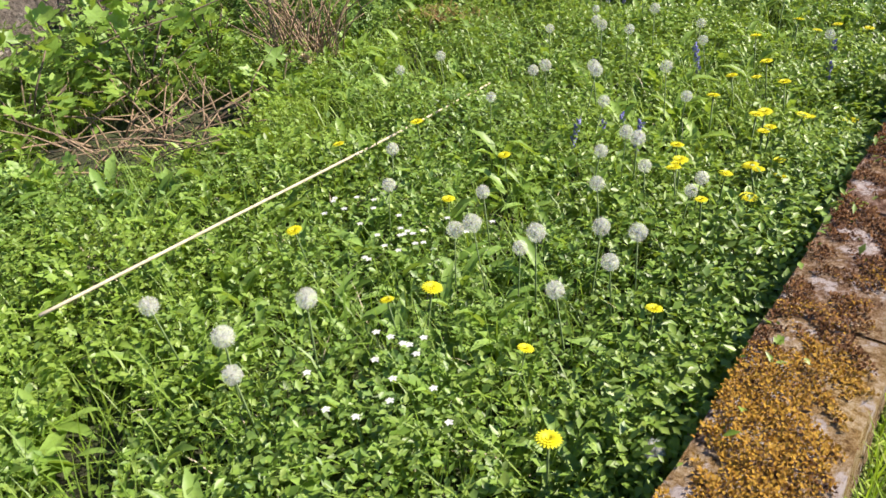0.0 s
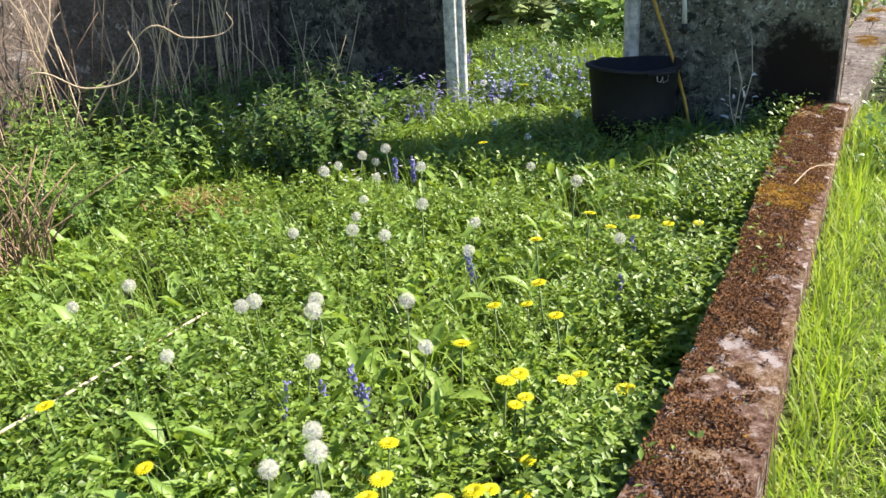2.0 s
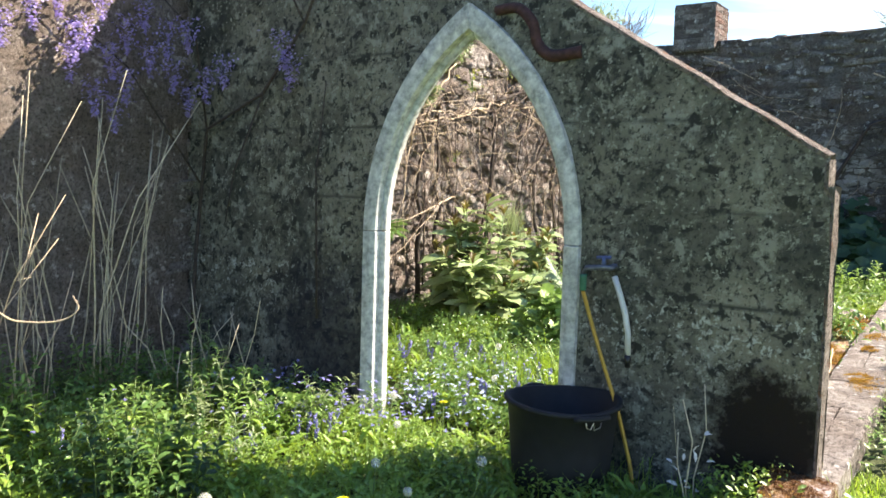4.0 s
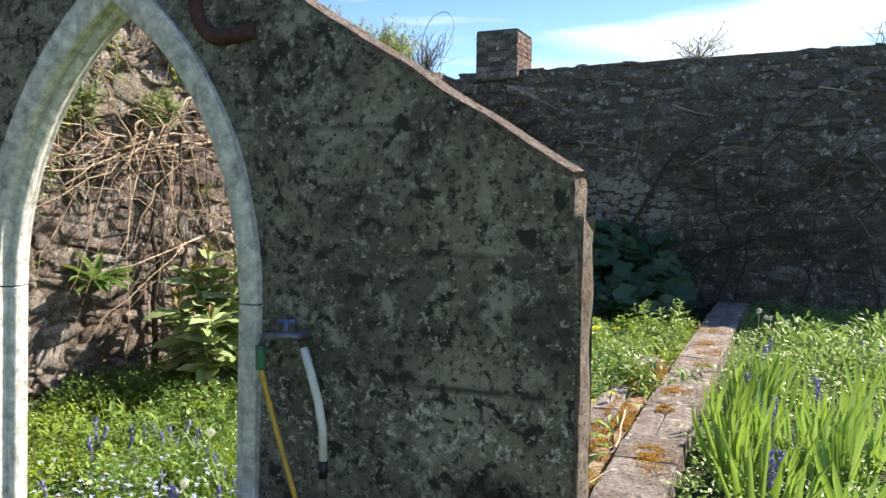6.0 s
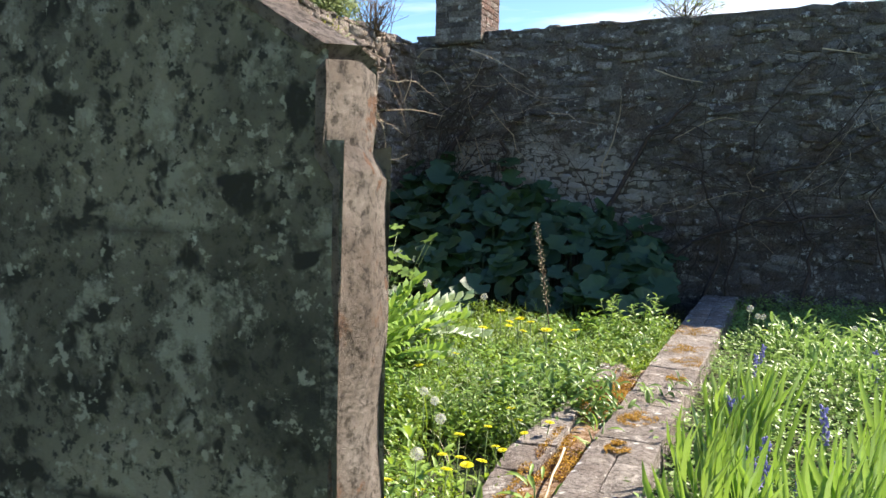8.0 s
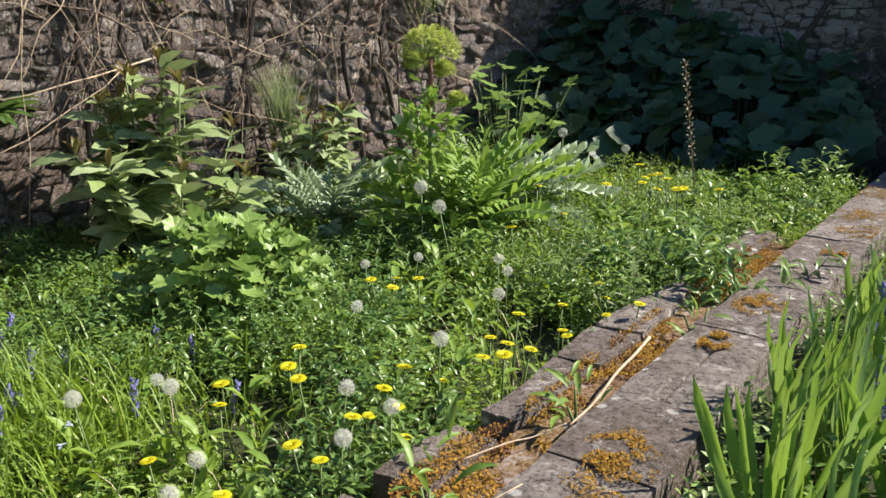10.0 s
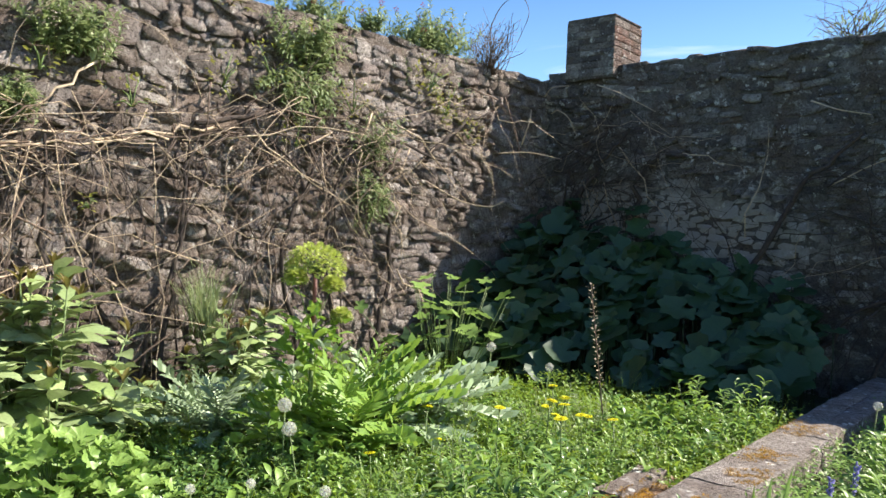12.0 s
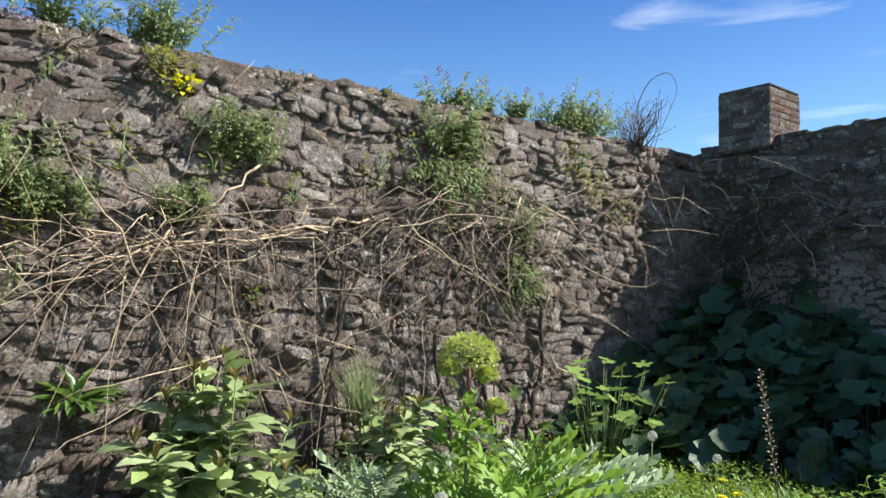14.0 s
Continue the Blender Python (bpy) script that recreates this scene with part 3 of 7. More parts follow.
def kerb_right(y):
    return np.interp(y, [-3, 1.5, 3.4, 4.3, 5.2, 6.7, 7.5, 8.6, 9.3, 10, 12.2, 14, 16.5], [0.1, -0.2, -0.41, -0.52, -0.61, -0.76, -0.76, -0.79, -0.83, -0.87, -0.91, -0.96, -1.02])


def path_top(y):
    return np.interp(y, [-3, 6.8, 8.3, 14.4, 16.5], [0.60, 0.61, 0.72, 0.92, 0.97])


def soil(x, y):
    x, y = np.asarray(x, dtype=float), np.asarray(y, dtype=float)
    left = np.interp(y, [-4, 0, 5, 6.8, 9.7, 14, 16.5, 40], [0.2, 0.2, 0.24, 0.32, 0.52, 0.66, 0.70, 0.7])
    right = np.interp(y, [-4, 0, 5, 6.6, 8.0, 14, 16.5, 40], [0.36, 0.36, 0.38, 0.40, 0.56, 0.73, 0.78, 0.78])
    a = kerb_left(y) + 0.05
    t = np.clip((x - a) / 0.12, 0, 1)
    return left + (right - left) * t + 0.02 * wobble(x, y, 2.1, 3.0)


def ground():
    xs = np.concatenate([[-900, -300, -100, -40, -15, -8], np.arange(-6, 4.01, 0.12), [5, 7, 10, 20, 50, 120, 300, 900]])
    ys = np.concatenate([[-900, -300, -100, -40, -15, -6], np.arange(-3, 17.01, 0.14), [20, 30, 60, 120, 300, 900]])
    gx, gy = np.meshgrid(xs, ys)
    v = np.stack([gx, gy, soil(gx, gy)], -1).reshape(-1, 3)
    w = len(xs)
    i = (np.arange(len(ys) - 1)[:, None] * w + np.arange(w - 1)[None]).ravel()
    ob = mesh_object("ground", v, [np.stack([i, i + 1, i + w + 1, i + w], 1)], soil_mat, smooth=True)
    tagged(ob, "dark garden soil under rough grass and weeds", "ground", kind="structure")


ground()


def lawn_sheet():
    ys = np.arange(-6, 7.41, 0.2)
    t = np.linspace(0, 1, 30) ** 1.6
    gx = kerb_right(ys)[:, None] * (1 - t) + 7.0 * t
    gy = np.repeat(ys[:, None], len(t), 1)
    v = np.stack([gx, gy, soil(gx, gy) + 0.012], -1).reshape(-1, 3)
    w = len(t)
    i = (np.arange(len(ys) - 1)[:, None] * w + np.arange(w - 1)[None]).ravel()
    tagged(mesh_object("lawn", v, [np.stack([i, i + 1, i + w + 1, i + w], 1)], turf_mat, smooth=True), "sunny yellow-green lawn turf", "lawn", kind="structure")


lawn_sheet()


# ---- rubble walls ----
def stone_shape(seed, n=8):
    """A worn stone 1 x 1 in x and z with its face towards -y."""
    rng = np.random.RandomState(seed)
    ang = np.arange(n) * 2 * np.pi / n + rng.uniform(-0.3, 0.3, n)
    c, s = np.cos(ang), np.sin(ang)
    r = 0.5 / (np.abs(c) ** 7 + np.abs(s) ** 7) ** (1 / 7) * rng.uniform(0.78, 1.14, n)
    rings = []
    for scale, depth in ((1.0, 1.6), (1.0, -0.62), (0.9, -0.98)):
        rings.append(np.stack([r * c * scale, np.full(n, depth) + (rng.uniform(-0.32, 0.32, n) if depth < 0 else 0), r * s * scale], 1))
    tilt = rng.uniform(-1.2, 1.2, 2)
    v = np.concatenate(rings + [[[rng.uniform(-0.12, 0.12), -1.0, rng.uniform(-0.12, 0.12)]]])
    v[n:, 1] += v[n:, 0] * tilt[0] + v[n:, 2] * tilt[1]
    i = np.arange(n)
    j = (i + 1) % n
    quads = np.concatenate([np.stack([i + k * n, j + k * n, j + (k + 1) * n, i + (k + 1) * n], 1) for k in (0, 1)])
    tris = np.stack([i + 2 * n, j + 2 * n, np.full(n, 3 * n)], 1)
    return (v, [quads, tris])


STONES = [stone_shape(s) for s in range(24)]


def courses(u0, u1, v0, v1, low, high, long, seed):
    """Centres and sizes of stones in uneven courses."""
    rng = np.random.RandomState(seed)
    out, v = [], v0
    while v < v1:
        h = rng.uniform(low, high)
        u = u0 - rng.uniform(0, 0.3)
        while u < u1:
            hh = h * rng.uniform(0.6, 1.2)
            w = min(0.55, hh * rng.uniform(0.9, long))
            lift = 0.07 * float(wobble(u, v, 1.4, seed)) + rng.uniform(-0.03, 0.03)
            if rng.rand() < 0.3 and h > 0.11:
                out.append((u + w / 2, v + h * 0.28 + lift, w, h * 0.5))
                out.append((u + w / 2, v + h * 0.76 + lift, w * 0.9, h * 0.46))
            else:
                out.append((u + w / 2, v + h / 2 + lift, w, hh))
            u += w + rng.uniform(0.006, 0.03)
        v += h * 0.97
    return out


def rubble_wall(name, label, place, cells, single, rest_mat, part_mat, proud, owner):
    """Stones on a wall's face: those in the stretch `single` one by one, the others joined."""
    rng = np.random.RandomState(len(cells))
    meshes = []
    for k, shape in enumerate(STONES):
        me = mesh_object("stone", shape[0], shape[1], part_mat).data
        meshes.append(me)
    for ob in [o for o in bpy.data.objects if o.type == "MESH" and o.data in meshes and o.parent is None]:
        bpy.data.objects.remove(ob)
    heap, made = Heap(), 0
    groups = {}
    for u, v, w, h in cells:
        k, deep, spin = rng.randint(len(STONES)), proud * rng.choice([0.3, 0.6, 0.9, 1.6], p=[0.3, 0.35, 0.25, 0.1]) * rng.uniform(0.8, 1.2), rng.normal(0, 0.13)
        if name == "wall_west" and u < 6.7:
            deep *= 0.4
        m = place @ Matrix.Translation((u, 0, v)) @ Matrix.Rotation(spin, 4, "Y") @ Matrix.Diagonal((w * 1.08, deep, h * 1.12, 1))
        if single(u, v) and made < 300:
            ob = new("stone", meshes[k])
            ob.parent = owner
            ob.matrix_basis = m
            made += 1
        else:
            groups.setdefault(k, []).append(m)
    for k, ms in groups.items():
        a = np.array([[list(r) for r in m] for m in ms])
        heap.stamp(STONES[k], a[:, :3, :3], a[:, :3, 3])
    ob = heap.object("stones", rest_mat, owner)
    tagged(ob, label, kind="stuff")


def slab_box(x0, x1, y0, y1, z0, top, material_, name, step=0.25, rough=0.03, axis="x"):
    """A wall core with an uneven top; top(u) gives its height along the axis."""
    bm = bmesh.new()
    along = np.arange(0, (x1 - x0 if axis == "x" else y1 - y0) + step, step)
    rows = []
    for s in along:
        ring = []
        if axis == "x":
            u = min(x0 + s, x1)
            corners = [(u, y0, z0), (u, y0, top(u)), (u, (y0 + y1) / 2, top(u) + 0.05), (u, y1, top(u)), (u, y1, z0)]
        else:
            u = min(y0 + s, y1)
            corners = [(x0, u, z0), (x0, u, top(u)), ((x0 + x1) / 2, u, top(u) + 0.05), (x1, u, top(u)), (x1, u, z0)]
        for i, c in enumerate(corners):
            dz = rough * noise.noise(Vector((u * 2.3, i * 1.7, 5))) if 0 < i < 4 else 0
            ring.append(bm.verts.new((c[0], c[1], c[2] + dz)))
        rows.append(ring)
    for a, b in zip(rows, rows[1:]):
        for i in range(4):
            bm.faces.new((a[i], a[i + 1], b[i + 1], b[i]))
    bm.faces.new(rows[0])
    bm.faces.new(list(reversed(rows[-1])))
    bmesh.ops.recalc_face_normals(bm, faces=bm.faces)
    return part(name, bm, material_, None)


def west_top(y):
    return float(np.interp(y, [-12, 8.7, 12, 15.4, 17], [3.96, 4.06, 4.16, 4.26, 4.31]))


def north_top(x):
    return float(np.interp(x, [-6, -4, 1, 8], [4.39, 4.41, 4.44, 4.49]))


wall_west = slab_box(WALL_X - 0.55, WALL_X, -9, WALL_Y + 0.5, 0, west_top, mortar, "wall_west", axis="y")
tagged(wall_west, "tall rubble stone garden wall in full sun", "wall", kind="structure")
wall_north = slab_box(WALL_X, 9.0, WALL_Y, WALL_Y + 0.5, 0, north_top, shaded_mortar, "wall_north", axis="x")
tagged(wall_north, "tall stone garden wall in shade, coloured darker for it", "wall", kind="structure")
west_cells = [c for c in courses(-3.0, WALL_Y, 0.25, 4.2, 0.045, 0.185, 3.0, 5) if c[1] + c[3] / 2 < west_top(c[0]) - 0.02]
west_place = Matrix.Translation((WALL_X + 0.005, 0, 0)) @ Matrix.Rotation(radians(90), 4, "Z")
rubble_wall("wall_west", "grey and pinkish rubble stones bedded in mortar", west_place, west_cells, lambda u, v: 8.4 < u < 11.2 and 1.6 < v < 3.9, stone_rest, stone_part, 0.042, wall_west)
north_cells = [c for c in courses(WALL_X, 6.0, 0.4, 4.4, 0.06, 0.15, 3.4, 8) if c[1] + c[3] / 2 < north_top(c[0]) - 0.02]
rubble_wall("wall_north", "grey rubble stones with pale lichen, darkened for shade", Matrix.Translation((0, WALL_Y - 0.005, 0)), north_cells, lambda u, v: -4.6 < u < -2.0 and 2.2 < v < 4.2, shaded_stone_rest, shaded_stone_part, 0.026, wall_north)


def cap_stones(owner, along, where, count_seed, material_):
    """Flat uneven stones along a wall's top."""
    rng = np.random.RandomState(count_seed)
    heap = Heap()
    u = along[0]
    while u < along[1]:
        w = rng.uniform(0.25, 0.6)
        c, turn = where(u + w / 2)
        h = rng.uniform(0.012, 0.028)
        k = rng.randint(len(STONES))
        m = Matrix.Translation(c) @ turn @ Matrix.Rotation(rng.uniform(-0.08, 0.08), 4, "Y") @ Matrix.Rotation(radians(-90), 4, "X") @ Matrix.Diagonal((w * 1.08, h * 0.9, rng.uniform(0.50, 0.56), 1))
        a = np.array([list(r) for r in m])
        heap.stamp(STONES[k], a[None, :3, :3], a[None, :3, 3])
        u += w * 0.96
    ob = heap.object("coping", material_, owner)
    tagged(ob, "uneven flat stones along the wall top", kind="stuff")


def weathered_mortar(owner, size_u, size_v, step, place, material_, seed, smooth_to=-99.0):
    """Uneven mortar between the stones; up to smooth_to it is a thick coat that hides them."""
    us, vs = np.arange(size_u[0], size_u[1], step), np.arange(size_v[0], size_v[1], step)
    gu, gv = np.meshgrid(us, vs)
    d = np.array([[0.5 * noise.noise(Vector((u * 5, v * 7, seed))) + 0.45 * noise.noise(Vector((u * 13, v * 16, seed + 4))) + 0.35 * noise.noise(Vector((u * 33, v * 36, seed + 9))) for u in us] for v in vs])
    out = np.where(gu < smooth_to, 0.03 + 0.010 * d, -0.004 + 0.040 * d)
    v = np.stack([gu, -out, gv, np.ones_like(gu)], -1).reshape(-1, 4)
    v = (np.array([list(r) for r in place]) @ v.T).T[:, :3]
    w = len(us)
    i = (np.arange(len(vs) - 1)[:, None] * w + np.arange(w - 1)[None]).ravel()
    mesh_object("mortar", v, [np.stack([i, i + 1, i + w + 1, i + w], 1)], material_, owner)


weathered_mortar(wall_west, (2.0, WALL_Y), (0.3, 4.1), 0.034, west_place, mortar, 1.0, 6.8)
weathered_mortar(wall_north, (WALL_X, 4.0), (0.5, 4.34), 0.045, Matrix.Translation((0, WALL_Y - 0.005, 0)), shaded_mortar, 5.0)
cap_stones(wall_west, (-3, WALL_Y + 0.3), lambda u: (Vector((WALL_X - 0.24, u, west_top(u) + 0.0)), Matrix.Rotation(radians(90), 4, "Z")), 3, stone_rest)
cap_stones(wall_north, (WALL_X, 8.5), lambda u: (Vector((u, WALL_Y + 0.24, north_top(u) + 0.0)), Matrix.Identity(4)), 4, shaded_stone_rest)


def dressed_block():
    """A squared block 1 x 1 in x and z with its worn face towards -y."""
    outer = [(-0.5, -0.5), (0.5, -0.5), (0.5, 0.5), (-0.5, 0.5)]
    v = [(x, 1.0, z) for x, z in outer] + [(x, -0.5, z) for x, z in outer] + [(x * 0.9, -1.0, z * 0.82) for x, z in outer]
    quads = [(a + k, (a + 1) % 4 + k, (a + 1) % 4 + k + 4, a + k + 4) for k in (0, 4) for a in range(4)] + [(8, 9, 10, 11)]
    return (v, [quads])


def chimney():
    """Square stone stack on the wall's top near the corner, its east face in brick."""
    stack = empty("chimney", (-4.83, WALL_Y - 0.12, north_top(-4.7) - 0.02))
    w, d, h = 0.70, 0.70, 0.64
    bm = bmesh.new()
    bmesh.ops.create_cube(bm, size=1, matrix=Matrix.Translation((0, d / 2, h / 2 - 0.06)) @ Matrix.Diagonal((w - 0.03, d - 0.03, h + 0.12, 1)))
    bmesh.ops.bevel(bm, geom=bm.edges[:], offset=0.012, segments=1, affect="EDGES")
    part("core", bm, shaded_mortar, stack)
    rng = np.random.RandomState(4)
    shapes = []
    # the blocks take the SHADY palette, stone colour already darkened for shade
    for mat in (shaded_stone_part, brick_mat):
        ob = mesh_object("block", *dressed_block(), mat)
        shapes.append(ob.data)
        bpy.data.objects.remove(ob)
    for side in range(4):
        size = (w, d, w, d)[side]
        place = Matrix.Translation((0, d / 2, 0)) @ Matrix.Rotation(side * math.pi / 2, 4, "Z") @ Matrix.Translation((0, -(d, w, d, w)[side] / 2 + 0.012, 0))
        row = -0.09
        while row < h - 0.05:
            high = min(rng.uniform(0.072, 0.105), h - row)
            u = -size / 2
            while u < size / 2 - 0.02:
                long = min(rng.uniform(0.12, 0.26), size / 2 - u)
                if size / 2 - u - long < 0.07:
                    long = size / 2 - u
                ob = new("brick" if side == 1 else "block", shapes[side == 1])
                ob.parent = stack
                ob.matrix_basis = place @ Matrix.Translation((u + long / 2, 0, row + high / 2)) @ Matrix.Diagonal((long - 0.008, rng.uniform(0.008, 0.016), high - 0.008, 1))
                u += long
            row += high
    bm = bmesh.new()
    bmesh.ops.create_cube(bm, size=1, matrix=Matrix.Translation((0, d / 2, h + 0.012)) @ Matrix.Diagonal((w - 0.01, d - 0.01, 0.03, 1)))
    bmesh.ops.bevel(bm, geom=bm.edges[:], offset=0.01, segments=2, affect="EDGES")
    part("cap", bm, shaded_stone_part, stack, "flat weathered cap stone")
    tagged(stack, "square stone chimney stack with a brick side", "chimney")


chimney()

# ---- gable wall with pointed arch ----
ARCH_X, ARCH_W, SPRING, ARCH_TOP = -2.88, 0.70, 1.52, 2.80


def arch_line(w, h, n=14):
    """Half outline of a pointed arch from the springing to the apex: (offset from the middle, height above the springing)."""
    r = (w * w + h * h) / (2 * w)
    end = math.acos((r - w) / r)
    return [(w - r + r * math.cos(a), r * math.sin(a)) for a in np.linspace(0, end, n)]


def gable():
    y0, y1 = GABLE_Y, GABLE_Y + 0.145
    rake = lambda x: min(3.97, 2.11 + 0.626 * (-0.87 - x))
    half = arch_line(ARCH_W + 0.06, ARCH_TOP - SPRING + 0.08)
    right = [(ARCH_X + o, SPRING + v) for o, v in half]
    left = [(ARCH_X - o, SPRING + v) for o, v in half]
    bm = bmesh.new()

    def strip(pairs):
        """Columns of quads between a lower and an upper outline, on both faces."""
        for y in (y0, y1):
            prev = None
            for lo, hi in pairs:
                zs = np.linspace(lo[1], hi[1], 14)
                col = [bm.verts.new((lo[0] + (hi[0] - lo[0]) * i / 13, y + 0.012 * noise.noise(Vector((lo[0] * 3, z * 3, y))), z)) for i, z in enumerate(zs)]
                if prev:
                    for i in range(13):
                        bm.faces.new((prev[i], col[i], col[i + 1], prev[i + 1]))
                prev = col
    edge = lambda z: -0.855 + 0.02 * noise.noise(Vector((0, 0, z * 4))) + (0.03 if z < 1.97 else 0)
    xs = np.linspace(right[0][0], -0.878, 18)
    strip([((x, 0.05), (x, rake(x))) for x in xs])
    strip([((x, 0.05), (x, 1.985)) for x in (-0.878, -0.862, -0.848)])
    strip([((x, 0.05), (x, rake(x))) for x in np.linspace(WALL_X, left[0][0], 16)])
    over = left[:-1] + list(reversed(right))
    strip([((x, z), (x, rake(x))) for x, z in over])
    bmesh.ops.remove_doubles(bm, verts=bm.verts, dist=0.001)
    bmesh.ops.recalc_face_normals(bm, faces=bm.faces)
    wall = part("wall_gable", bm, render_mat, None)
    tagged(wall, "grey lichen-stained cement gable wall with pointed archway", "wall", kind="structure")
    # pale rims: end face, sloping top, arch reveal
    def rim(name, points, bulge=0.0):
        b = bmesh.new()
        rows = []
        for k, (x, z) in enumerate(points):
            j = Vector((x * 5, 0, z * 5))
            d = 0.012 * noise.noise(j) + bulge
            rows.append([b.verts.new((x + d, y0 - 0.004 + 0.003 * noise.noise(j * 2), z + d * 0.4)), b.verts.new((x + d + 0.012, (y0 + y1) / 2, z + 0.012)), b.verts.new((x + d, y1 + 0.004, z + d * 0.4)),
                         b.verts.new((x - 0.012, y1 + 0.002, z - 0.014)), b.verts.new((x - 0.012, y0 - 0.002, z - 0.014))])
        for a, c in zip(rows, rows[1:]):
            for i in range(5):
                b.faces.new((a[i], a[(i + 1) % 5], c[(i + 1) % 5], c[i]))
        b.faces.new(rows[0]), b.faces.new(rows[-1])
        bmesh.ops.recalc_face_normals(b, faces=b.faces)
        part(name, b, edge_mat, wall, "pale crumbling render edge")
    rim("end_edge", [(-0.852 if z < 1.97 else -0.885, z) for z in np.linspace(0.3, 2.10, 44)])
    rim("top_edge", [(x, rake(x) + 0.004) for x in np.linspace(-0.885, WALL_X, 60)])
    # timber arch frame in four lengths
    outer = arch_line(ARCH_W + 0.075, ARCH_TOP - SPRING + 0.10, 16)
    inner = arch_line(ARCH_W - 0.02, ARCH_TOP - SPRING - 0.05, 16)

    def timber(name, pairs, front=-0.035, back=0.02, words="weathered pale grey painted timber"):
        b = bmesh.new()
        rows = []
        for (xo, zo), (xi, zi) in pairs:
            xm, zm = (xo * 0.4 + xi * 0.6), (zo * 0.4 + zi * 0.6)
            rows.append([b.verts.new(c) for c in ((xo, y0 + front, zo), (xm, y0 + front, zm), (xi, y0 + front + 0.012, zi), (xi, y1 + back - 0.03, zi), (xm, y1 + back, zm), (xo, y1 + back, zo))])
        for a, c in zip(rows, rows[1:]):
            for i in range(6):
                b.faces.new((a[i], a[(i + 1) % 6], c[(i + 1) % 6], c[i]))
        b.faces.new(rows[0]), b.faces.new(rows[-1])
        bmesh.ops.recalc_face_normals(b, faces=b.faces)
        bmesh.ops.bevel(b, geom=b.edges[:], offset=0.004, segments=1, affect="EDGES")
        part(name, b, frame_paint, wall, words)
    for s in (1, -1):
        timber("arch_rib", [((ARCH_X + s * a[0], SPRING + 0.11 + a[1]), (ARCH_X + s * b[0], SPRING + 0.11 + b[1])) for a, b in zip(outer, inner)])
        timber("door_post", [((ARCH_X + s * (ARCH_W + 0.075), z), (ARCH_X + s * (ARCH_W - 0.02), z)) for z in (0.25, 0.9, SPRING + 0.105)])
        # a narrow stop bead inside the frame
        slim = arch_line(ARCH_W - 0.055, ARCH_TOP - SPRING - 0.09, 16)
        timber("stop_bead", [((ARCH_X + s * (a[0] + 0.004), SPRING + 0.11 + a[1]), (ARCH_X + s * b[0], SPRING + 0.11 + b[1])) for a, b in zip(inner, slim)], 0.03, -0.05)
        timber("stop_bead", [((ARCH_X + s * (ARCH_W - 0.016), z), (ARCH_X + s * (ARCH_W - 0.055), z)) for z in (0.25, 0.9, SPRING + 0.105)], 0.03, -0.05)
    return wall


gable()


# ---- kerb and paving ----
def block(u0, u1, left, right, top, bottom, seed, nx=5, ny=9):
    """A worn stone laid between two edge lines, y from u0 to u1."""
    bm = bmesh.new()
    g = {}
    for j in range(ny):
        y = u0 + (u1 - u0) * j / (ny - 1)
        for i in range(nx):
            x = left(y) + (right(y) - left(y)) * i / (nx - 1)
            rim_ = min(i, nx - 1 - i) == 0 or min(j, ny - 1 - j) == 0
            n = noise.noise(Vector((x * 6, y * 6, seed)))
            off = 0.014 * noise.noise(Vector((y * 5, seed, i))) if rim_ else 0
            g[i, j] = bm.verts.new((x + off, y + (off if j in (0, ny - 1) else 0), top(y) + 0.014 * n - (0.007 if rim_ else 0)))
    low = {}
    for i, j in g:
        if i in (0, nx - 1) or j in (0, ny - 1):
            c = g[i, j].co
            low[i, j] = bm.verts.new((c.x, c.y, bottom(c.y)))
    for i in range(nx - 1):
        for j in range(ny - 1):
            bm.faces.new((g[i, j], g[i + 1, j], g[i + 1, j + 1], g[i, j + 1]))
    ring = [(i, 0) for i in range(nx)] + [(nx - 1, j) for j in range(1, ny)] + [(i, ny - 1) for i in range(nx - 2, -1, -1)] + [(0, j) for j in range(ny - 2, 0, -1)]
    for a, b in zip(ring, ring[1:] + ring[:1]):
        bm.faces.new((g[b], g[a], low[a], low[b]))
    bmesh.ops.recalc_face_normals(bm, faces=bm.faces)
    return bm


kerb = empty("kerb")
tagged(kerb, "low moss-covered stone kerb beside the lawn", "kerb", kind="structure")
rng = np.random.RandomState(2)
y = -2.5
while y < 6.75:
    n = min(y + rng.uniform(0.55, 0.95), 6.86)
    lift = rng.uniform(-0.006, 0.006)
    part("stone", block(y + 0.006, n - 0.006, kerb_left, kerb_right, lambda u: path_top(u) + lift, lambda u: 0.1, 2.0), mossy, kerb)
    y = n
paving = empty("paving")
tagged(paving, "narrow path of worn grey stone slabs", "path", kind="structure")
y = 6.87
while y < 16.3:
    n = min(y + rng.uniform(0.45, 0.8), 16.45)
    lift, cut = rng.uniform(-0.004, 0.004), rng.uniform(0.42, 0.6)
    mid = lambda u: kerb_left(u) * cut + kerb_right(u) * (1 - cut)
    if rng.rand() < 0.5:
        part("slab", block(y + 0.004, n - 0.004, kerb_left, lambda u: mid(u) - 0.004, lambda u: path_top(u) + lift, lambda u: 0.3, 1.0, 5, 7), slab_stone, paving)
        part("slab", block(y + 0.004, n - 0.004, lambda u: mid(u) + 0.004, kerb_right, lambda u: path_top(u) - lift * 0.6, lambda u: 0.3, 1.0, 5, 7), slab_stone, paving)
    else:
        part("slab", block(y + 0.004, n - 0.004, kerb_left, kerb_right, lambda u: path_top(u) + lift, lambda u: 0.3, 1.0, 7, 7), slab_stone, paving)
    y = n
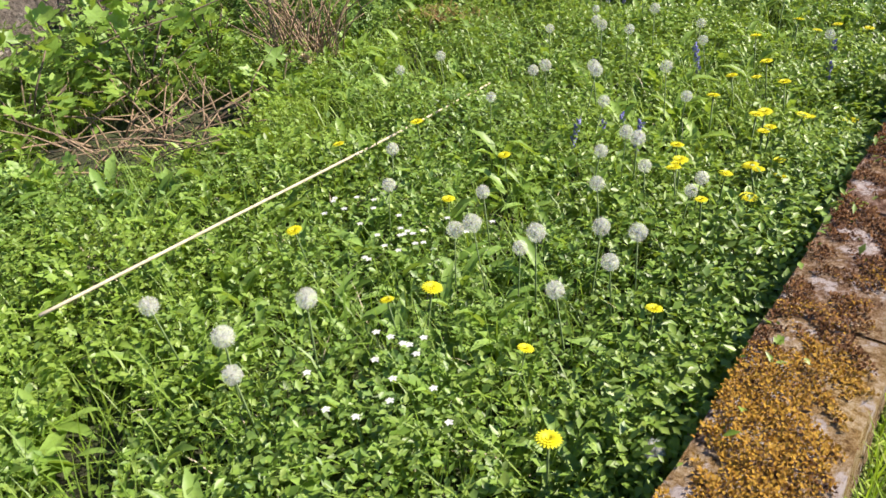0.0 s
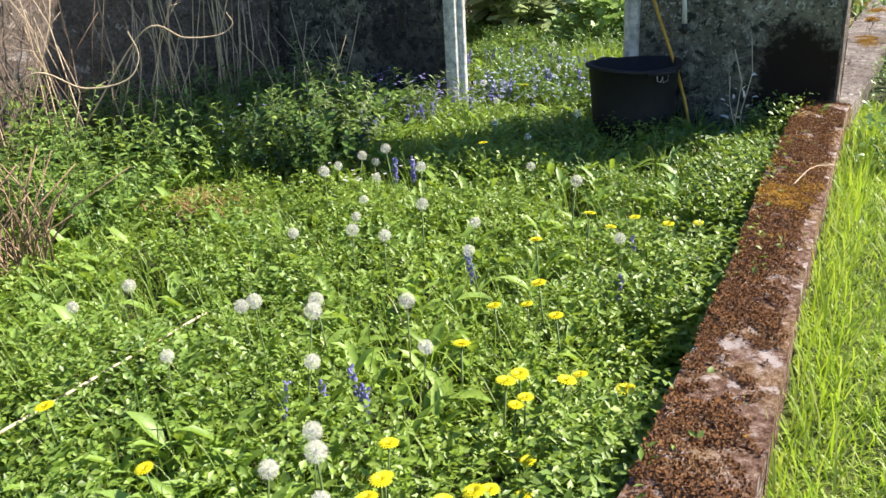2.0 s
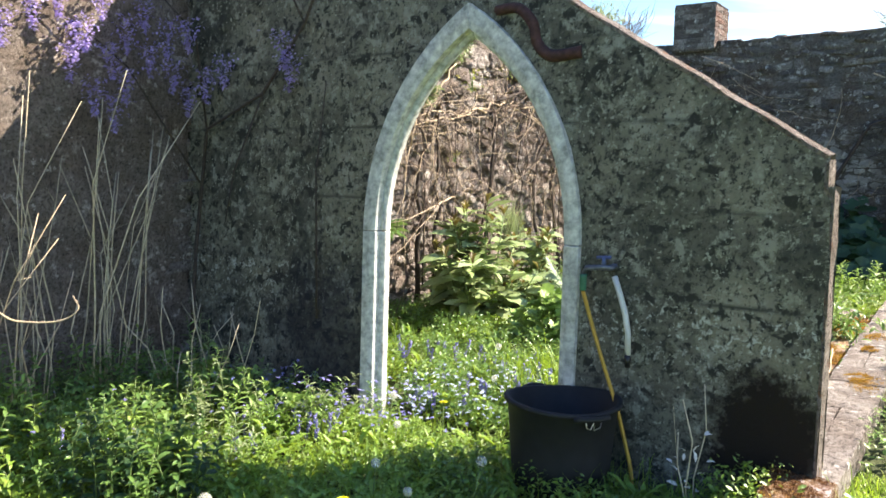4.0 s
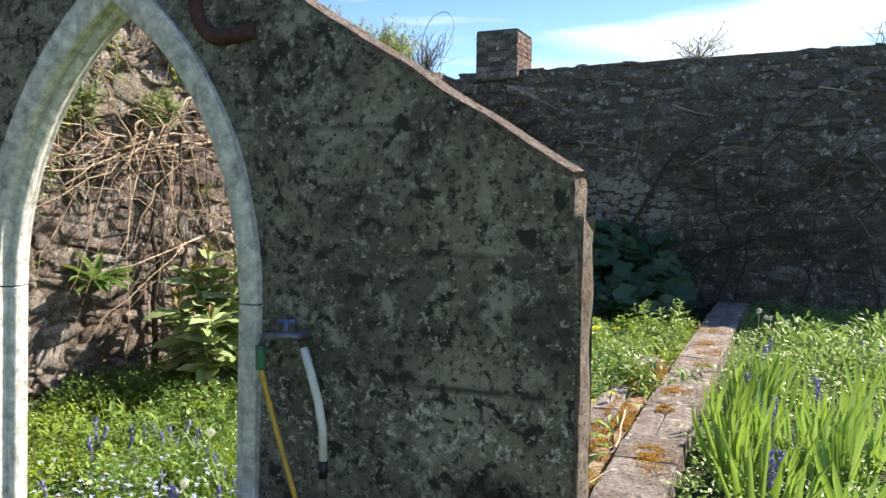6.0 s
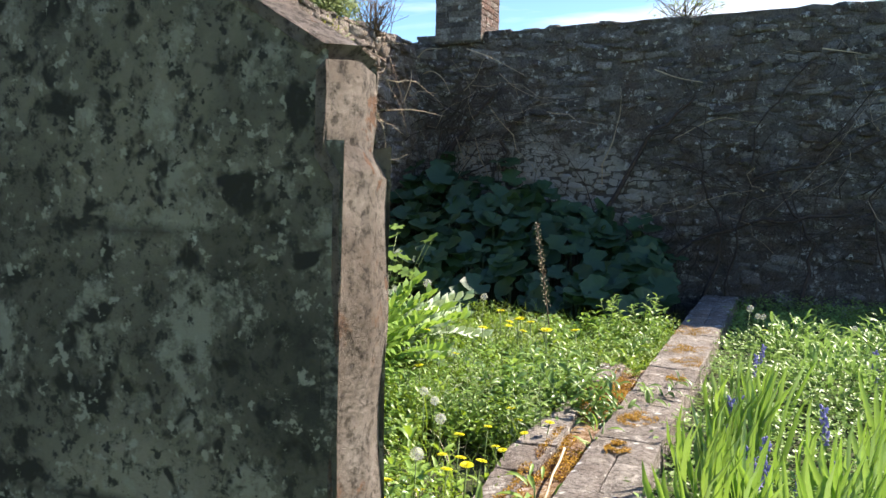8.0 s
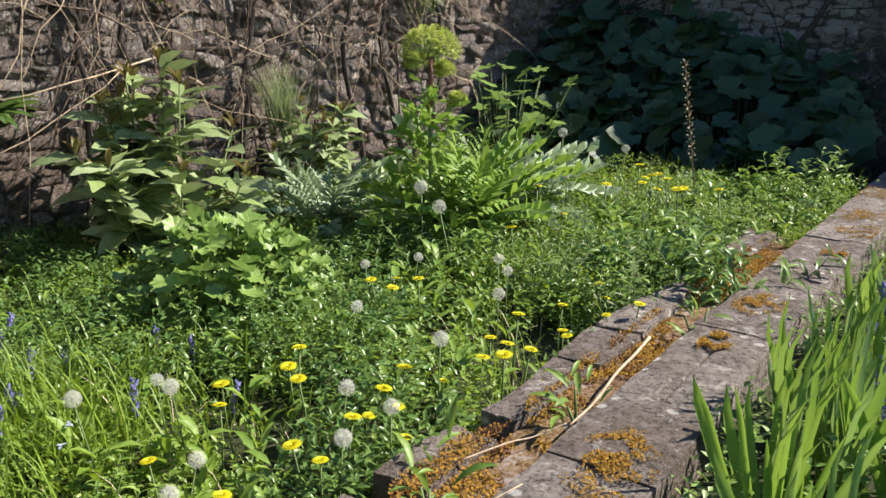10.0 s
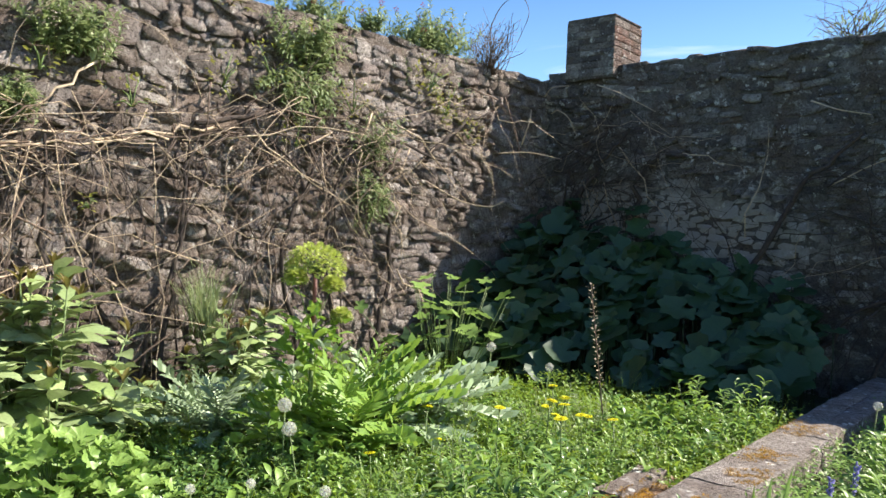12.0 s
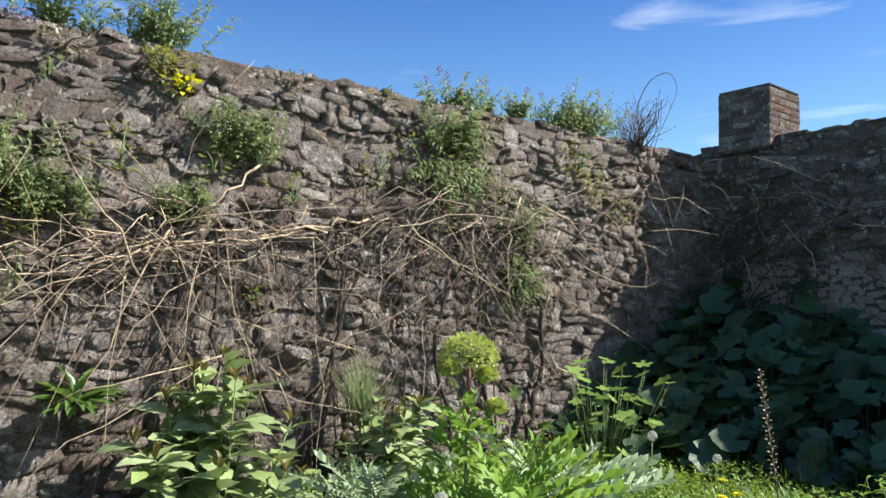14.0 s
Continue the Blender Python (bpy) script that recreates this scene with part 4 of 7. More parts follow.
# a border of grey edging stones, with a low mossy gutter between them and the slabs
y = 7.15
while y < 11.6:
    n = y + rng.uniform(0.32, 0.62)
    part("edging_slab", block(y + 0.012, n - 0.012, lambda u: kerb_left(u) - 0.37 + 0.02 * math.sin(u * 5), lambda u: kerb_left(u) - 0.20 + 0.025 * math.sin(u * 3.3 + 1), lambda u: path_top(u) - 0.045 - 0.015 * math.sin(u * 3), lambda u: 0.25, y + 3, 5, 6), slab_stone, paving)
    y = n + (0.12 if rng.rand() < 0.3 else 0)
y = 7.0
while y < 11.8:
    n = y + rng.uniform(0.5, 0.9)
    part("gutter_stone", block(y + 0.004, n - 0.004, lambda u: kerb_left(u) - 0.20, lambda u: kerb_left(u) - 0.012, lambda u: path_top(u) - 0.085 - 0.015 * math.sin(u * 4), lambda u: 0.25, y + 5, 5, 6), mossy, paving)
    y = n


# ---- meadow ----
def scatter(n, x0, x1, y0, y1, keep, rng=RNG):
    x, y = rng.uniform(x0, x1, n), rng.uniform(y0, y1, n)
    k = keep(x, y)
    return x[k], y[k]


def sprigs(heap, x, y, height, leaves, size, rng=RNG, shape=DIAMOND, wide=0.55):
    """Small leafy stems: leaves set round a stem at rising heights."""
    n = len(x)
    idx = np.repeat(np.arange(n), leaves)
    lean = rng.normal(0, 0.25, (n, 2))
    t = rng.uniform(0.15, 1, len(idx)) ** 0.8
    h = height[idx] * t
    p = np.stack([x[idx] + lean[idx, 0] * h, y[idx] + lean[idx, 1] * h, soil(x, y)[idx] + h], 1)
    way = headings(len(idx), -15, 55, rng)
    s = size * rng.uniform(0.6, 1.4, len(idx)) * (1.15 - 0.4 * t)
    heap.stamp(shape, frames(way, None, s, s * wide * rng.uniform(0.7, 1.3, len(idx)), rng.uniform(-0.6, 0.6, len(idx))), p)


def blades(heap, x, y, length, width, low=45, high=85, rng=RNG, shape=BLADE, base=-0.01):
    n = len(x)
    heap.stamp(shape, frames(headings(n, low, high, rng), None, length * rng.uniform(0.5, 1.25, n), width * rng.uniform(0.7, 1.3, n)), np.stack([x, y, soil(x, y) + base], 1))


def bed_height(x, y):
    return 0.20 + 0.06 * wobble(x, y, 1.6, 1.0) + 0.05 * wobble(x, y, 4.5, 2.0)


# a bare dark hollow under the brambles
hollow = lambda x, y: ((x + 3.65) / 0.5) ** 2 + ((y - 2.0) / 0.62) ** 2 + 0.35 * wobble(x, y, 4.0, 3.0) < 1
in_front = lambda x, y: (x < kerb_left(y) - 0.01) & ~hollow(x, y)
front = Heap()
x, y = scatter(32000, -5.3, -0.2, 0.2, 6.8, lambda x, y: in_front(x, y) & ((x > -3.4) | (wobble(x, y, 2.4, 6.0) > 0.25)) & (wobble(x, y, 3.1, 8.0) > -0.5))
clump = wobble(x, y, 3.3, 5.0)
sprigs(front, x, y, bed_height(x, y) * (1.0 + 0.3 * clump), 7, 0.034, wide=0.55)
# taller growth that leans against the kerb
x, y = scatter(17000, -1.4, -0.1, 0.2, 6.7, lambda x, y: (wobble(x, y, 2.2, 5.0) > -0.45) & (x < kerb_left(y)) & (x > kerb_left(y) - 0.34))
near = np.clip((x - kerb_left(y) + 0.34) / 0.3, 0, 1)
sprigs(front, x, y, 0.20 + 0.20 * near + 0.05 * wobble(x, y, 3.0, 2.0), 7, 0.036, wide=0.5)
tagged(front.object("meadow_weeds", herb), "low green meadow weeds and clover leaves", "weeds", kind="stuff")
front = Heap()
x, y = scatter(26000, -5.3, -0.2, 0.2, 6.8, lambda x, y: in_front(x, y) & (wobble(x, y, 2.7, 9.0) > -0.45))
blades(front, x, y, 0.27, 0.0045, 35, 85)
x, y = scatter(3500, -5.3, -0.2, 0.2, 6.8, in_front)
blades(front, x, y, 0.30, 0.007, 30, 70, shape=DROOP)
x, y = scatter(9000, -5.4, -0.3, -4.5, 0.3, in_front)
blades(front, x, y, 0.28, 0.012, 30, 85)
tagged(front.object("meadow_grass", grass), "long green meadow grass", "grass", kind="stuff")

# beds behind the gable, west of the path
in_back = lambda x, y: (x < kerb_left(y) - np.where(y < 11.7, 0.36, 0.0)) & (x > -5.45)
backbed = Heap()
x, y = scatter(15000, -5.4, -1.0, 7.0, 14.2, lambda x, y: in_back(x, y) & ((y > 10) | (wobble(x, y, 2.1, 3.0) > -0.35)))
sprigs(backbed, x, y, np.interp(y, [7, 9, 10.5, 14], [0.17, 0.19, 0.22, 0.26]) * (1 + 0.35 * wobble(x, y, 1.9, 4.0) + 0.3 * wobble(x, y, 5.0, 6.0)), 8, 0.036, wide=0.55)
tagged(backbed.object("meadow_weeds", herb), "leafy green weeds beside the path", "weeds", kind="stuff")
backbed = Heap()
x, y = scatter(9000, -5.4, -1.0, 7.0, 11.0, lambda x, y: in_back(x, y) & (wobble(x, y, 1.5, 2.0) + 0.4 * wobble(x, y, 4.0, 7.0) > -0.1))
sprigs(backbed, x, y, 0.27 + 0.08 * wobble(x, y, 2.3, 1.0), 8, 0.045, wide=0.4, shape=OVAL)
tagged(backbed.object("dark_weeds", bush_leaf), "taller dark green weeds in the bed", "weeds", kind="stuff")
backbed = Heap()
x, y = scatter(6500, -5.4, -1.0, 7.0, 14.2, lambda x, y: in_back(x, y) & (wobble(x, y, 2.2, 7.0) > -0.1))
blades(backbed, x, y, 0.25 + 0.12 * (y > 10), 0.007)
x, y = RNG.normal(-2.9, 0.28, 900), RNG.normal(8.0, 0.25, 900)
blades(backbed, x, y, 0.36, 0.008, 40, 85)
tagged(backbed.object("meadow_grass", grass), "long green meadow grass", "grass", kind="stuff")

# lawn
lawn = Heap()
on_lawn = lambda x, y: x > kerb_right(y) + 0.01
x, y = scatter(130000, -0.8, 2.2, 0.6, 7.4, lambda x, y: on_lawn(x, y) & (RNG.rand(len(x)) < np.clip(1.25 - 0.35 * x, 0.2, 1)))
blades(lawn, x, y, 0.085, 0.0055, 10, 75)
x, y = scatter(16000, 0.8, 6.5, -4.0, 7.4, on_lawn)
blades(lawn, x, y, 0.1, 0.012, 10, 75)
x, y = scatter(9000, -0.8, 0.6, 0.3, 6.9, lambda x, y: on_lawn(x, y) & (x < kerb_right(y) + 0.16))
blades(lawn, x, y, 0.24, 0.0055, 45, 88)
tagged(lawn.object("lawn_grass", lawn_mat), "bright yellow-green mown lawn with longer edge grass", "grass", kind="stuff")

# bed east of the path
eastbed = Heap()
x, y = scatter(14000, -1.0, 4.2, 7.4, 16.3, lambda x, y: (x > kerb_right(y) + 0.04))
sprigs(eastbed, x, y, 0.22 + 0.08 * wobble(x, y, 1.9, 8.0), 7, 0.036)
tagged(eastbed.object("bed_weeds", mallow_leaf), "bright green leafy growth in the flower bed", "weeds", kind="stuff")

# broad low leaves among the weeds
broad = Heap()
x, y = scatter(1300, -5.2, -0.3, 0.3, 6.7, in_front)
for dx in range(6):
    n = len(x)
    way = headings(n, 8, 60)
    s = RNG.uniform(0.07, 0.17, n)
    broad.stamp(OVAL, frames(way, None, s, s * RNG.uniform(0.22, 0.42, n)), np.stack([x, y, soil(x, y) + RNG.uniform(0.02, 0.14, n)], 1))
x, y = scatter(520, -5.2, -1.4, 7.1, 13.5, in_back)
for dx in range(6):
    n = len(x)
    s = RNG.uniform(0.06, 0.14, n)
    broad.stamp(OVAL, frames(headings(n, 8, 65), None, s, s * RNG.uniform(0.22, 0.4, n)), np.stack([x, y, soil(x, y) + RNG.uniform(0.03, 0.2, n)], 1))
tagged(broad.object("broad_weed_leaves", bramble_leaf), "broad green dandelion and dock leaves in the grass", "weeds", kind="stuff")
dry = Heap()
x, y = scatter(1500, -5.2, -0.3, 0.3, 6.7, lambda x, y: in_front(x, y) & (wobble(x, y, 1.2, 2.2) > -0.2))
blades(dry, x, y, 0.24, 0.004, 5, 75)
x, y = scatter(900, -5.2, -1.4, 7.1, 13.5, in_back)
blades(dry, x, y, 0.26, 0.005, 5, 75)
tagged(dry.object("dry_grass", straw), "dead straw-coloured grass stalks", "grass", kind="stuff")
dry = Heap()
x, y = RNG.normal(-3.65, 0.16, 260), RNG.normal(4.25, 0.12, 260)
blades(dry, x, y, 0.10, 0.008, 0, 45, base=0.15)
tagged(dry.object("dead_grass", dead_tuft), "low mound of orange-brown dead grass", "grass", kind="stuff")


# ---- flowers ----
def dandelion_clock():
    thing = empty("dandelion_clock")
    stem = Heap()
    stem.tube([(0, 0, 0), (0.008, 0.004, 0.14), (0, 0, 0.30)], 0.003, 0.0022, 4)
    stem.object("stem", stem_green, thing)
    head = Heap()
    rng = np.random.RandomState(6)
    centre = np.array([0, 0, 0.318])
    n = 170
    out = rng.normal(0, 1, (n, 3))
    out /= np.linalg.norm(out, axis=1)[:, None]
    hair = ([(0, 0.5, 0), (0, -0.5, 0), (1, 0, 0)], [[(0, 1, 2)]])
    head.stamp(hair, frames(out, None, 0.024, 0.0018), np.tile(centre, (n, 1)))
    tuft = frames(out + rng.normal(0, 0.9, (n, 3)), None, 0.010, 0.0026)
    head.stamp(hair, tuft, centre + out * rng.uniform(0.015, 0.021, n)[:, None])
    tuft = frames(out + rng.normal(0, 1.2, (n, 3)), None, 0.008, 0.0026)
    head.stamp(hair, tuft, centre + out * rng.uniform(0.016, 0.022, n)[:, None])
    ball = bmesh.new()
    bmesh.ops.create_icosphere(ball, subdivisions=3, radius=0.0225, matrix=Matrix.Translation(centre))
    ball.verts.ensure_lookup_table()
    head.add([v.co[:] for v in ball.verts], [[[v.index for v in f.verts] for f in ball.faces]])
    ball.free()
    head.object("seed_head", pappus, thing, "fluffy white globe of seeds")
    return tagged(thing, "dandelion seed head on a thin stem in grass", "dandelion", "dandelion clocks")


def dandelion():
    thing = empty("dandelion")
    stem = Heap()
    stem.tube([(0, 0, 0), (-0.006, 0.004, 0.12), (0, 0, 0.245)], 0.0032, 0.0026, 4)
    stem.object("stem", stem_green, thing)
    head = Heap()
    petal = ([(0, 0.5, 0), (0, -0.5, 0), (0.7, 0.6, 0.08), (0.7, -0.6, 0.08), (1, 0, 0.02)], [[(0, 1, 3, 2)], [(2, 3, 4)]])
    for count, rise, size in ((20, 4, 0.024), (18, 14, 0.020), (14, 26, 0.015), (9, 45, 0.009)):
        a = np.arange(count) * 2 * np.pi / count + rise
        e = math.radians(rise)
        way = np.stack([np.cos(a) * math.cos(e), np.sin(a) * math.cos(e), np.full(count, math.sin(e))], 1)
        head.stamp(petal, frames(way, None, size, 0.006), np.tile([0, 0, 0.246], (count, 1)))
    head.object("flower_head", yellow_petal, thing, "bright yellow flower head")
    return tagged(thing, "bright yellow dandelion flower in the grass", "dandelion", "yellow dandelions")


def bluebell():
    thing = empty("bluebell")
    stem = Heap()
    stem.tube([(0, 0, 0), (0.01, 0, 0.16), (0.04, 0, 0.29)], 0.0035, 0.002, 4)
    stem.object("stem", stem_green, thing)
    bells = Heap()
    rng = np.random.RandomState(3)
    ring = np.arange(6) * np.pi / 3
    bell_v = np.concatenate([np.stack([np.cos(ring) * r, np.sin(ring) * r, np.full(6, z)], 1) for r, z in ((0.15, 0), (0.3, -0.35), (0.28, -0.75), (0.5, -1.0))])
    i, j = np.arange(6), (np.arange(6) + 1) % 6
    bell = (bell_v, [np.concatenate([np.stack([i + k * 6, j + k * 6, j + k * 6 + 6, i + k * 6 + 6], 1) for k in range(3)])])
    t = np.linspace(0.5, 1, 13)
    az = np.arange(13) * 2.4
    p = np.stack([0.04 * t * t + 0.016 * np.cos(az), 0.016 * np.sin(az), 0.29 * t], 1)
    s = 0.022 * np.ones(13)
    tilt = np.stack([np.cos(az) * 0.5, np.sin(az) * 0.5, np.full(13, 1.0)], 1)
    tilt /= np.linalg.norm(tilt, axis=1)[:, None]
    a = np.cross(tilt, [0, 1, 0.1])
    a /= np.linalg.norm(a, axis=1)[:, None]
    bells.stamp(bell, np.stack([a, np.cross(tilt, a), tilt], 2) * s[:, None, None], p)
    tagged(bells.object("flower_spike", blue_petal, thing, "nodding violet-blue bells"), kind="stuff")
    return tagged(thing, "violet-blue bluebell spike among green leaves", "bluebell", "bluebells")


def planted(maker, spots, rng, height=1.0):
    """The first plant and its copies at the spots, leaning and sized by chance."""
    first = maker()
    for k, (px, py) in enumerate(spots):
        m = Matrix.Translation((px, py, float(soil(px, py)) - 0.005)) @ Euler((rng.uniform(-0.16, 0.16), rng.uniform(-0.16, 0.16), rng.uniform(0, 6.28))).to_matrix().to_4x4()
        s = rng.uniform(0.85, 1.15) * height
        m = m @ Matrix.Diagonal((s, s, s, 1))
        if k:
            copy_thing(first, Matrix.Identity(4)).matrix_basis = m
        else:
            keep = m
    first.matrix_basis = keep


rng = np.random.RandomState(21)
CLOCKS_NEAR = [(-0.58, 1.31), (-1.78, 1.01), (-1.42, 1.15), (-1.52, 1.01), (-1.37, 0.97), (-1.14, 1.76), (-1.19, 1.76), (-0.94, 1.87), (-0.93, 1.95), (-1.05, 1.92), (-1.41, 1.71), (-1.3, 1.76), (-0.94, 1.66),
               (-2.05, 2.08), (-1.87, 1.88), (-1.49, 2.03), (-1.2, 2.23), (-1.04, 2.49), (-1.03, 2.4), (-1.21, 2.5), (-1.43, 2.49), (-1.36, 2.63), (-1.31, 2.59), (-2.11, 2.76), (-1.69, 2.91)]
CLOCKS_MID = [(-2.41, 4.08), (-2.06, 3.82), (-2.07, 4.11), (-1.85, 3.24), (-2.12, 3.17), (-2.04, 3.13), (-1.55, 3.31), (-1.44, 3.21), (-2.64, 2.85), (-2.54, 2.99), (-1.62, 3.9), (-1.83, 4.15), (-1.95, 5.07), (-1.17, 4.3),
              (-2.48, 3.77), (-2.82, 4.37), (-2.97, 4.65), (-2.75, 4.85), (-2.48, 4.3), (-2.14, 3.75), (-1.84, 3.08), (-1.62, 4.65), (-2.84, 4.76), (-2.4, 4.62), (-2.9, 4.7), (-2.65, 4.6), (-2.3, 5.6), (-2.9, 6.2), (-2.2, 5.9), (-3.2, 6.5), (-2.6, 5.7), (-3.0, 7.4), (-3.3, 7.9)]
CLOCKS_BACK = [(-2.4, 8.25), (-2.23, 8.21), (-2.33, 7.94), (-1.75, 8.89), (-1.56, 8.45), (-1.78, 8.46), (-1.62, 8.26), (-1.73, 7.82), (-2.36, 9.06), (-2.69, 9.59), (-2.63, 9.78), (-2.6, 10.14), (-2.9, 10.28), (-3.11, 10.92),
               (-2.17, 9.88), (-2.09, 9.86), (-1.88, 9.47), (-1.89, 7.92), (-2.86, 11.75), (-3.09, 13.03), (-3.6, 13.0), (-0.73, 13.3), (-0.57, 13.4), (-0.63, 13.5), (0.1, 13.2), (0.45, 13.4)]
GOLD_NEAR = [(-0.73, 1.19), (-1.01, 1.45), (-0.81, 1.79), (-1.35, 1.48), (-1.39, 1.46), (-1.89, 1.57), (-0.9, 2.95), (-0.86, 2.82), (-0.91, 2.73), (-0.86, 2.7), (-1.16, 2.66), (-1.22, 2.74), (-1.09, 2.53), (-1.0, 2.5), (-1.02, 2.63),
             (-0.87, 2.47), (-1.7, 2.02), (-2.32, 2.15), (-2.18, 2.44), (-1.16, 2.62), (-1.73, 2.44)]
GOLD_MID = [(-1.27, 4.67), (-1.14, 4.62), (-1.03, 4.76), (-1.35, 4.47), (-1.44, 4.48), (-1.48, 4.13), (-1.26, 3.78), (-1.28, 3.7), (-1.32, 3.59), (-1.13, 3.6), (-1.31, 3.24), (-1.1, 3.23), (-1.11, 3.1), (-1.03, 3.14), (-0.98, 3.18),
            (-1.05, 3.09), (-0.91, 3.33), (-0.75, 3.27), (-2.4, 5.3), (-2.9, 6.7)]
GOLD_BACK = [(-2.19, 8.36), (-2.16, 8.27), (-2.04, 8.56), (-2.21, 8.69), (-2.17, 8.6), (-1.81, 8.75), (-1.79, 8.6), (-1.69, 8.64), (-1.77, 8.54), (-1.72, 8.4), (-1.64, 8.24), (-1.69, 8.24), (-2.02, 7.97), (-1.71, 7.91), (-1.53, 7.96),
             (-1.76, 7.75), (-2.56, 9.5), (-2.52, 9.58), (-2.33, 9.56), (-2.42, 9.37), (-2.44, 10.53), (-2.49, 11.0), (-2.82, 11.35), (-1.74, 9.24), (-1.75, 9.4)]
GOLD_PATH = [(-1.65, 9.15), (-1.56, 9.08), (-1.58, 9.17), (-1.58, 9.52), (-1.5, 9.49), (-1.66, 9.96), (-1.63, 10.02), (-1.52, 9.85), (-1.47, 9.91), (-1.72, 9.73), (-1.64, 8.82), (-1.65, 9.01), (-1.54, 8.48),
             (-2.6, 12.3), (-2.5, 12.2), (-2.45, 12.4), (-2.2, 12.0), (-2.3, 11.9), (-1.8, 12.0), (-0.55, 13.1)]
BELLS_WEST = [(-3.66, 6.31), (-2.87, 5.03), (-1.75, 4.06), (-1.12, 4.05), (-1.25, 4.56), (-0.98, 4.58), (-1.7, 3.04), (-1.79, 2.92), (-1.54, 3.04), (-3.81, 6.7), (-3.69, 6.65), (-3.44, 7.07), (-3.42, 7.43), (-3.29, 7.4),
              (-3.65, 6.61), (-3.27, 6.5), (-1.62, 3.12), (-2.8, 5.1), (-4.8, 5.6), (-4.5, 5.2)]
BELLS_EAST = [(-0.6, 9.92), (-0.6, 10.61), (-0.56, 10.38), (-0.4, 9.49), (-0.32, 9.27), (-0.25, 9.34), (-0.17, 9.43), (-0.35, 8.53), (-0.31, 8.53), (-0.55, 12.2), (-0.54, 11.8), (-0.45, 9.6), (-0.38, 9.4), (-0.1, 10.3), (0.2, 11.8), (0.3, 12.0), (0.25, 12.2), (0.6, 11.5)]
planted(dandelion_clock, CLOCKS_NEAR + CLOCKS_MID, rng, 1.12)
planted(dandelion, GOLD_NEAR + GOLD_MID, rng, 1.15)
high = lambda spots: [q for q in spots if q[1] > 9.9 and q[0] < -1.7]
low = lambda spots: [q for q in spots if q not in high(spots)]
planted(dandelion_clock, low(CLOCKS_BACK), rng, 1.15)
planted(dandelion, low(GOLD_BACK + GOLD_PATH), rng, 1.22)
planted(dandelion_clock, high(CLOCKS_BACK), rng, 1.6)
planted(dandelion, high(GOLD_BACK + GOLD_PATH) + [(-2.55, 11.7), (-2.35, 12.0), (-2.2, 12.25), (-2.1, 12.1), (-1.95, 11.6), (-2.7, 12.6)], rng, 1.7)
drift = [(-4.9 + 1.5 * a, 6.1 + 0.65 * b) for a, b in rng.rand(22, 2)] + [(-3.4 + 1.1 * a, 7.1 + 1.6 * b) for a, b in rng.rand(14, 2)]
planted(bluebell, BELLS_WEST + drift, rng, 0.88)
planted(bluebell, BELLS_EAST, rng, 1.2)
planted(bluebell, [(-4.4 + 1.6 * a, 7.05 + 1.3 * b) for a, b in rng.rand(44, 2)] + [(-4.3 + 0.9 * a, 5.5 + 1.1 * b) for a, b in rng.rand(14, 2)], rng, 0.82)
daisies = Heap()
x, y = np.concatenate([rng.normal(-1.75, 0.13, 26), rng.normal(-1.15, 0.1, 14), rng.normal(-2.9, 0.15, 20)]), np.concatenate([rng.normal(1.75, 0.13, 26), rng.normal(1.2, 0.1, 14), rng.normal(4.75, 0.1, 20)])
for k in range(5):
    a = np.full(len(x), k * 1.2566)
    daisies.stamp(OVAL, frames(np.stack([np.cos(a), np.sin(a), np.full(len(x), 0.25)], 1), None, 0.012, 0.010), np.stack([x, y, soil(x, y) + 0.27 + 0.04 * np.sin(9 * x)], 1))
drifts = Heap(), Heap()
for heap, spots in zip(drifts, ([(-3.0, 7.3, 0.34, 0.28, 190), (-3.3, 6.95, 0.2, 0.2, 60)], [(-3.95, 6.4, 0.3, 0.2, 130), (-3.3, 6.5, 0.25, 0.16, 70), (-4.6, 5.3, 0.25, 0.3, 40)])):
    for cx, cy, rx, ry, n in spots:
        x_, y_ = rng.normal(cx, rx, n), rng.normal(cy, ry, n)
        z_ = soil(x_, y_) + rng.uniform(0.12, 0.34, n) + (rng.uniform(-0.06, 0.12, n) if heap is drifts[1] else 0.0)
        for k in range(5):
            a = np.full(n, k * 1.2566) + rng.rand(n)
            heap.stamp(OVAL, frames(np.stack([np.cos(a), np.sin(a), rng.uniform(-0.5, 0.6, n)], 1), None, 0.016, 0.014), np.stack([x_, y_, z_], 1))
tagged(drifts[0].object("small_blue_flowers", pale_blue_petal), "haze of tiny pale blue flowers by the archway", "flowers", kind="stuff")
tagged(drifts[1].object("small_violet_flowers", blue_petal), "violet-blue flowers among the weeds below the gable", "flowers", kind="stuff")
tagged(daisies.object("small_white_flowers", white_petal), "drifts of tiny white flowers in the meadow", "flowers", kind="stuff")


# ---- leafy plants ----
NARROW_LEAF = ([(0, 0.08, 0), (0, -0.08, 0), (0.4, 0.42, 0.05), (0.4, 0, -0.01), (0.4, -0.42, 0.05), (0.75, 0.26, -0.02), (0.75, 0, -0.06), (0.75, -0.26, -0.02), (1, 0, -0.2)],
               [[(0, 3, 2), (0, 1, 3), (1, 4, 3), (5, 6, 8), (6, 7, 8)], [(2, 3, 6, 5), (3, 4, 7, 6)]])


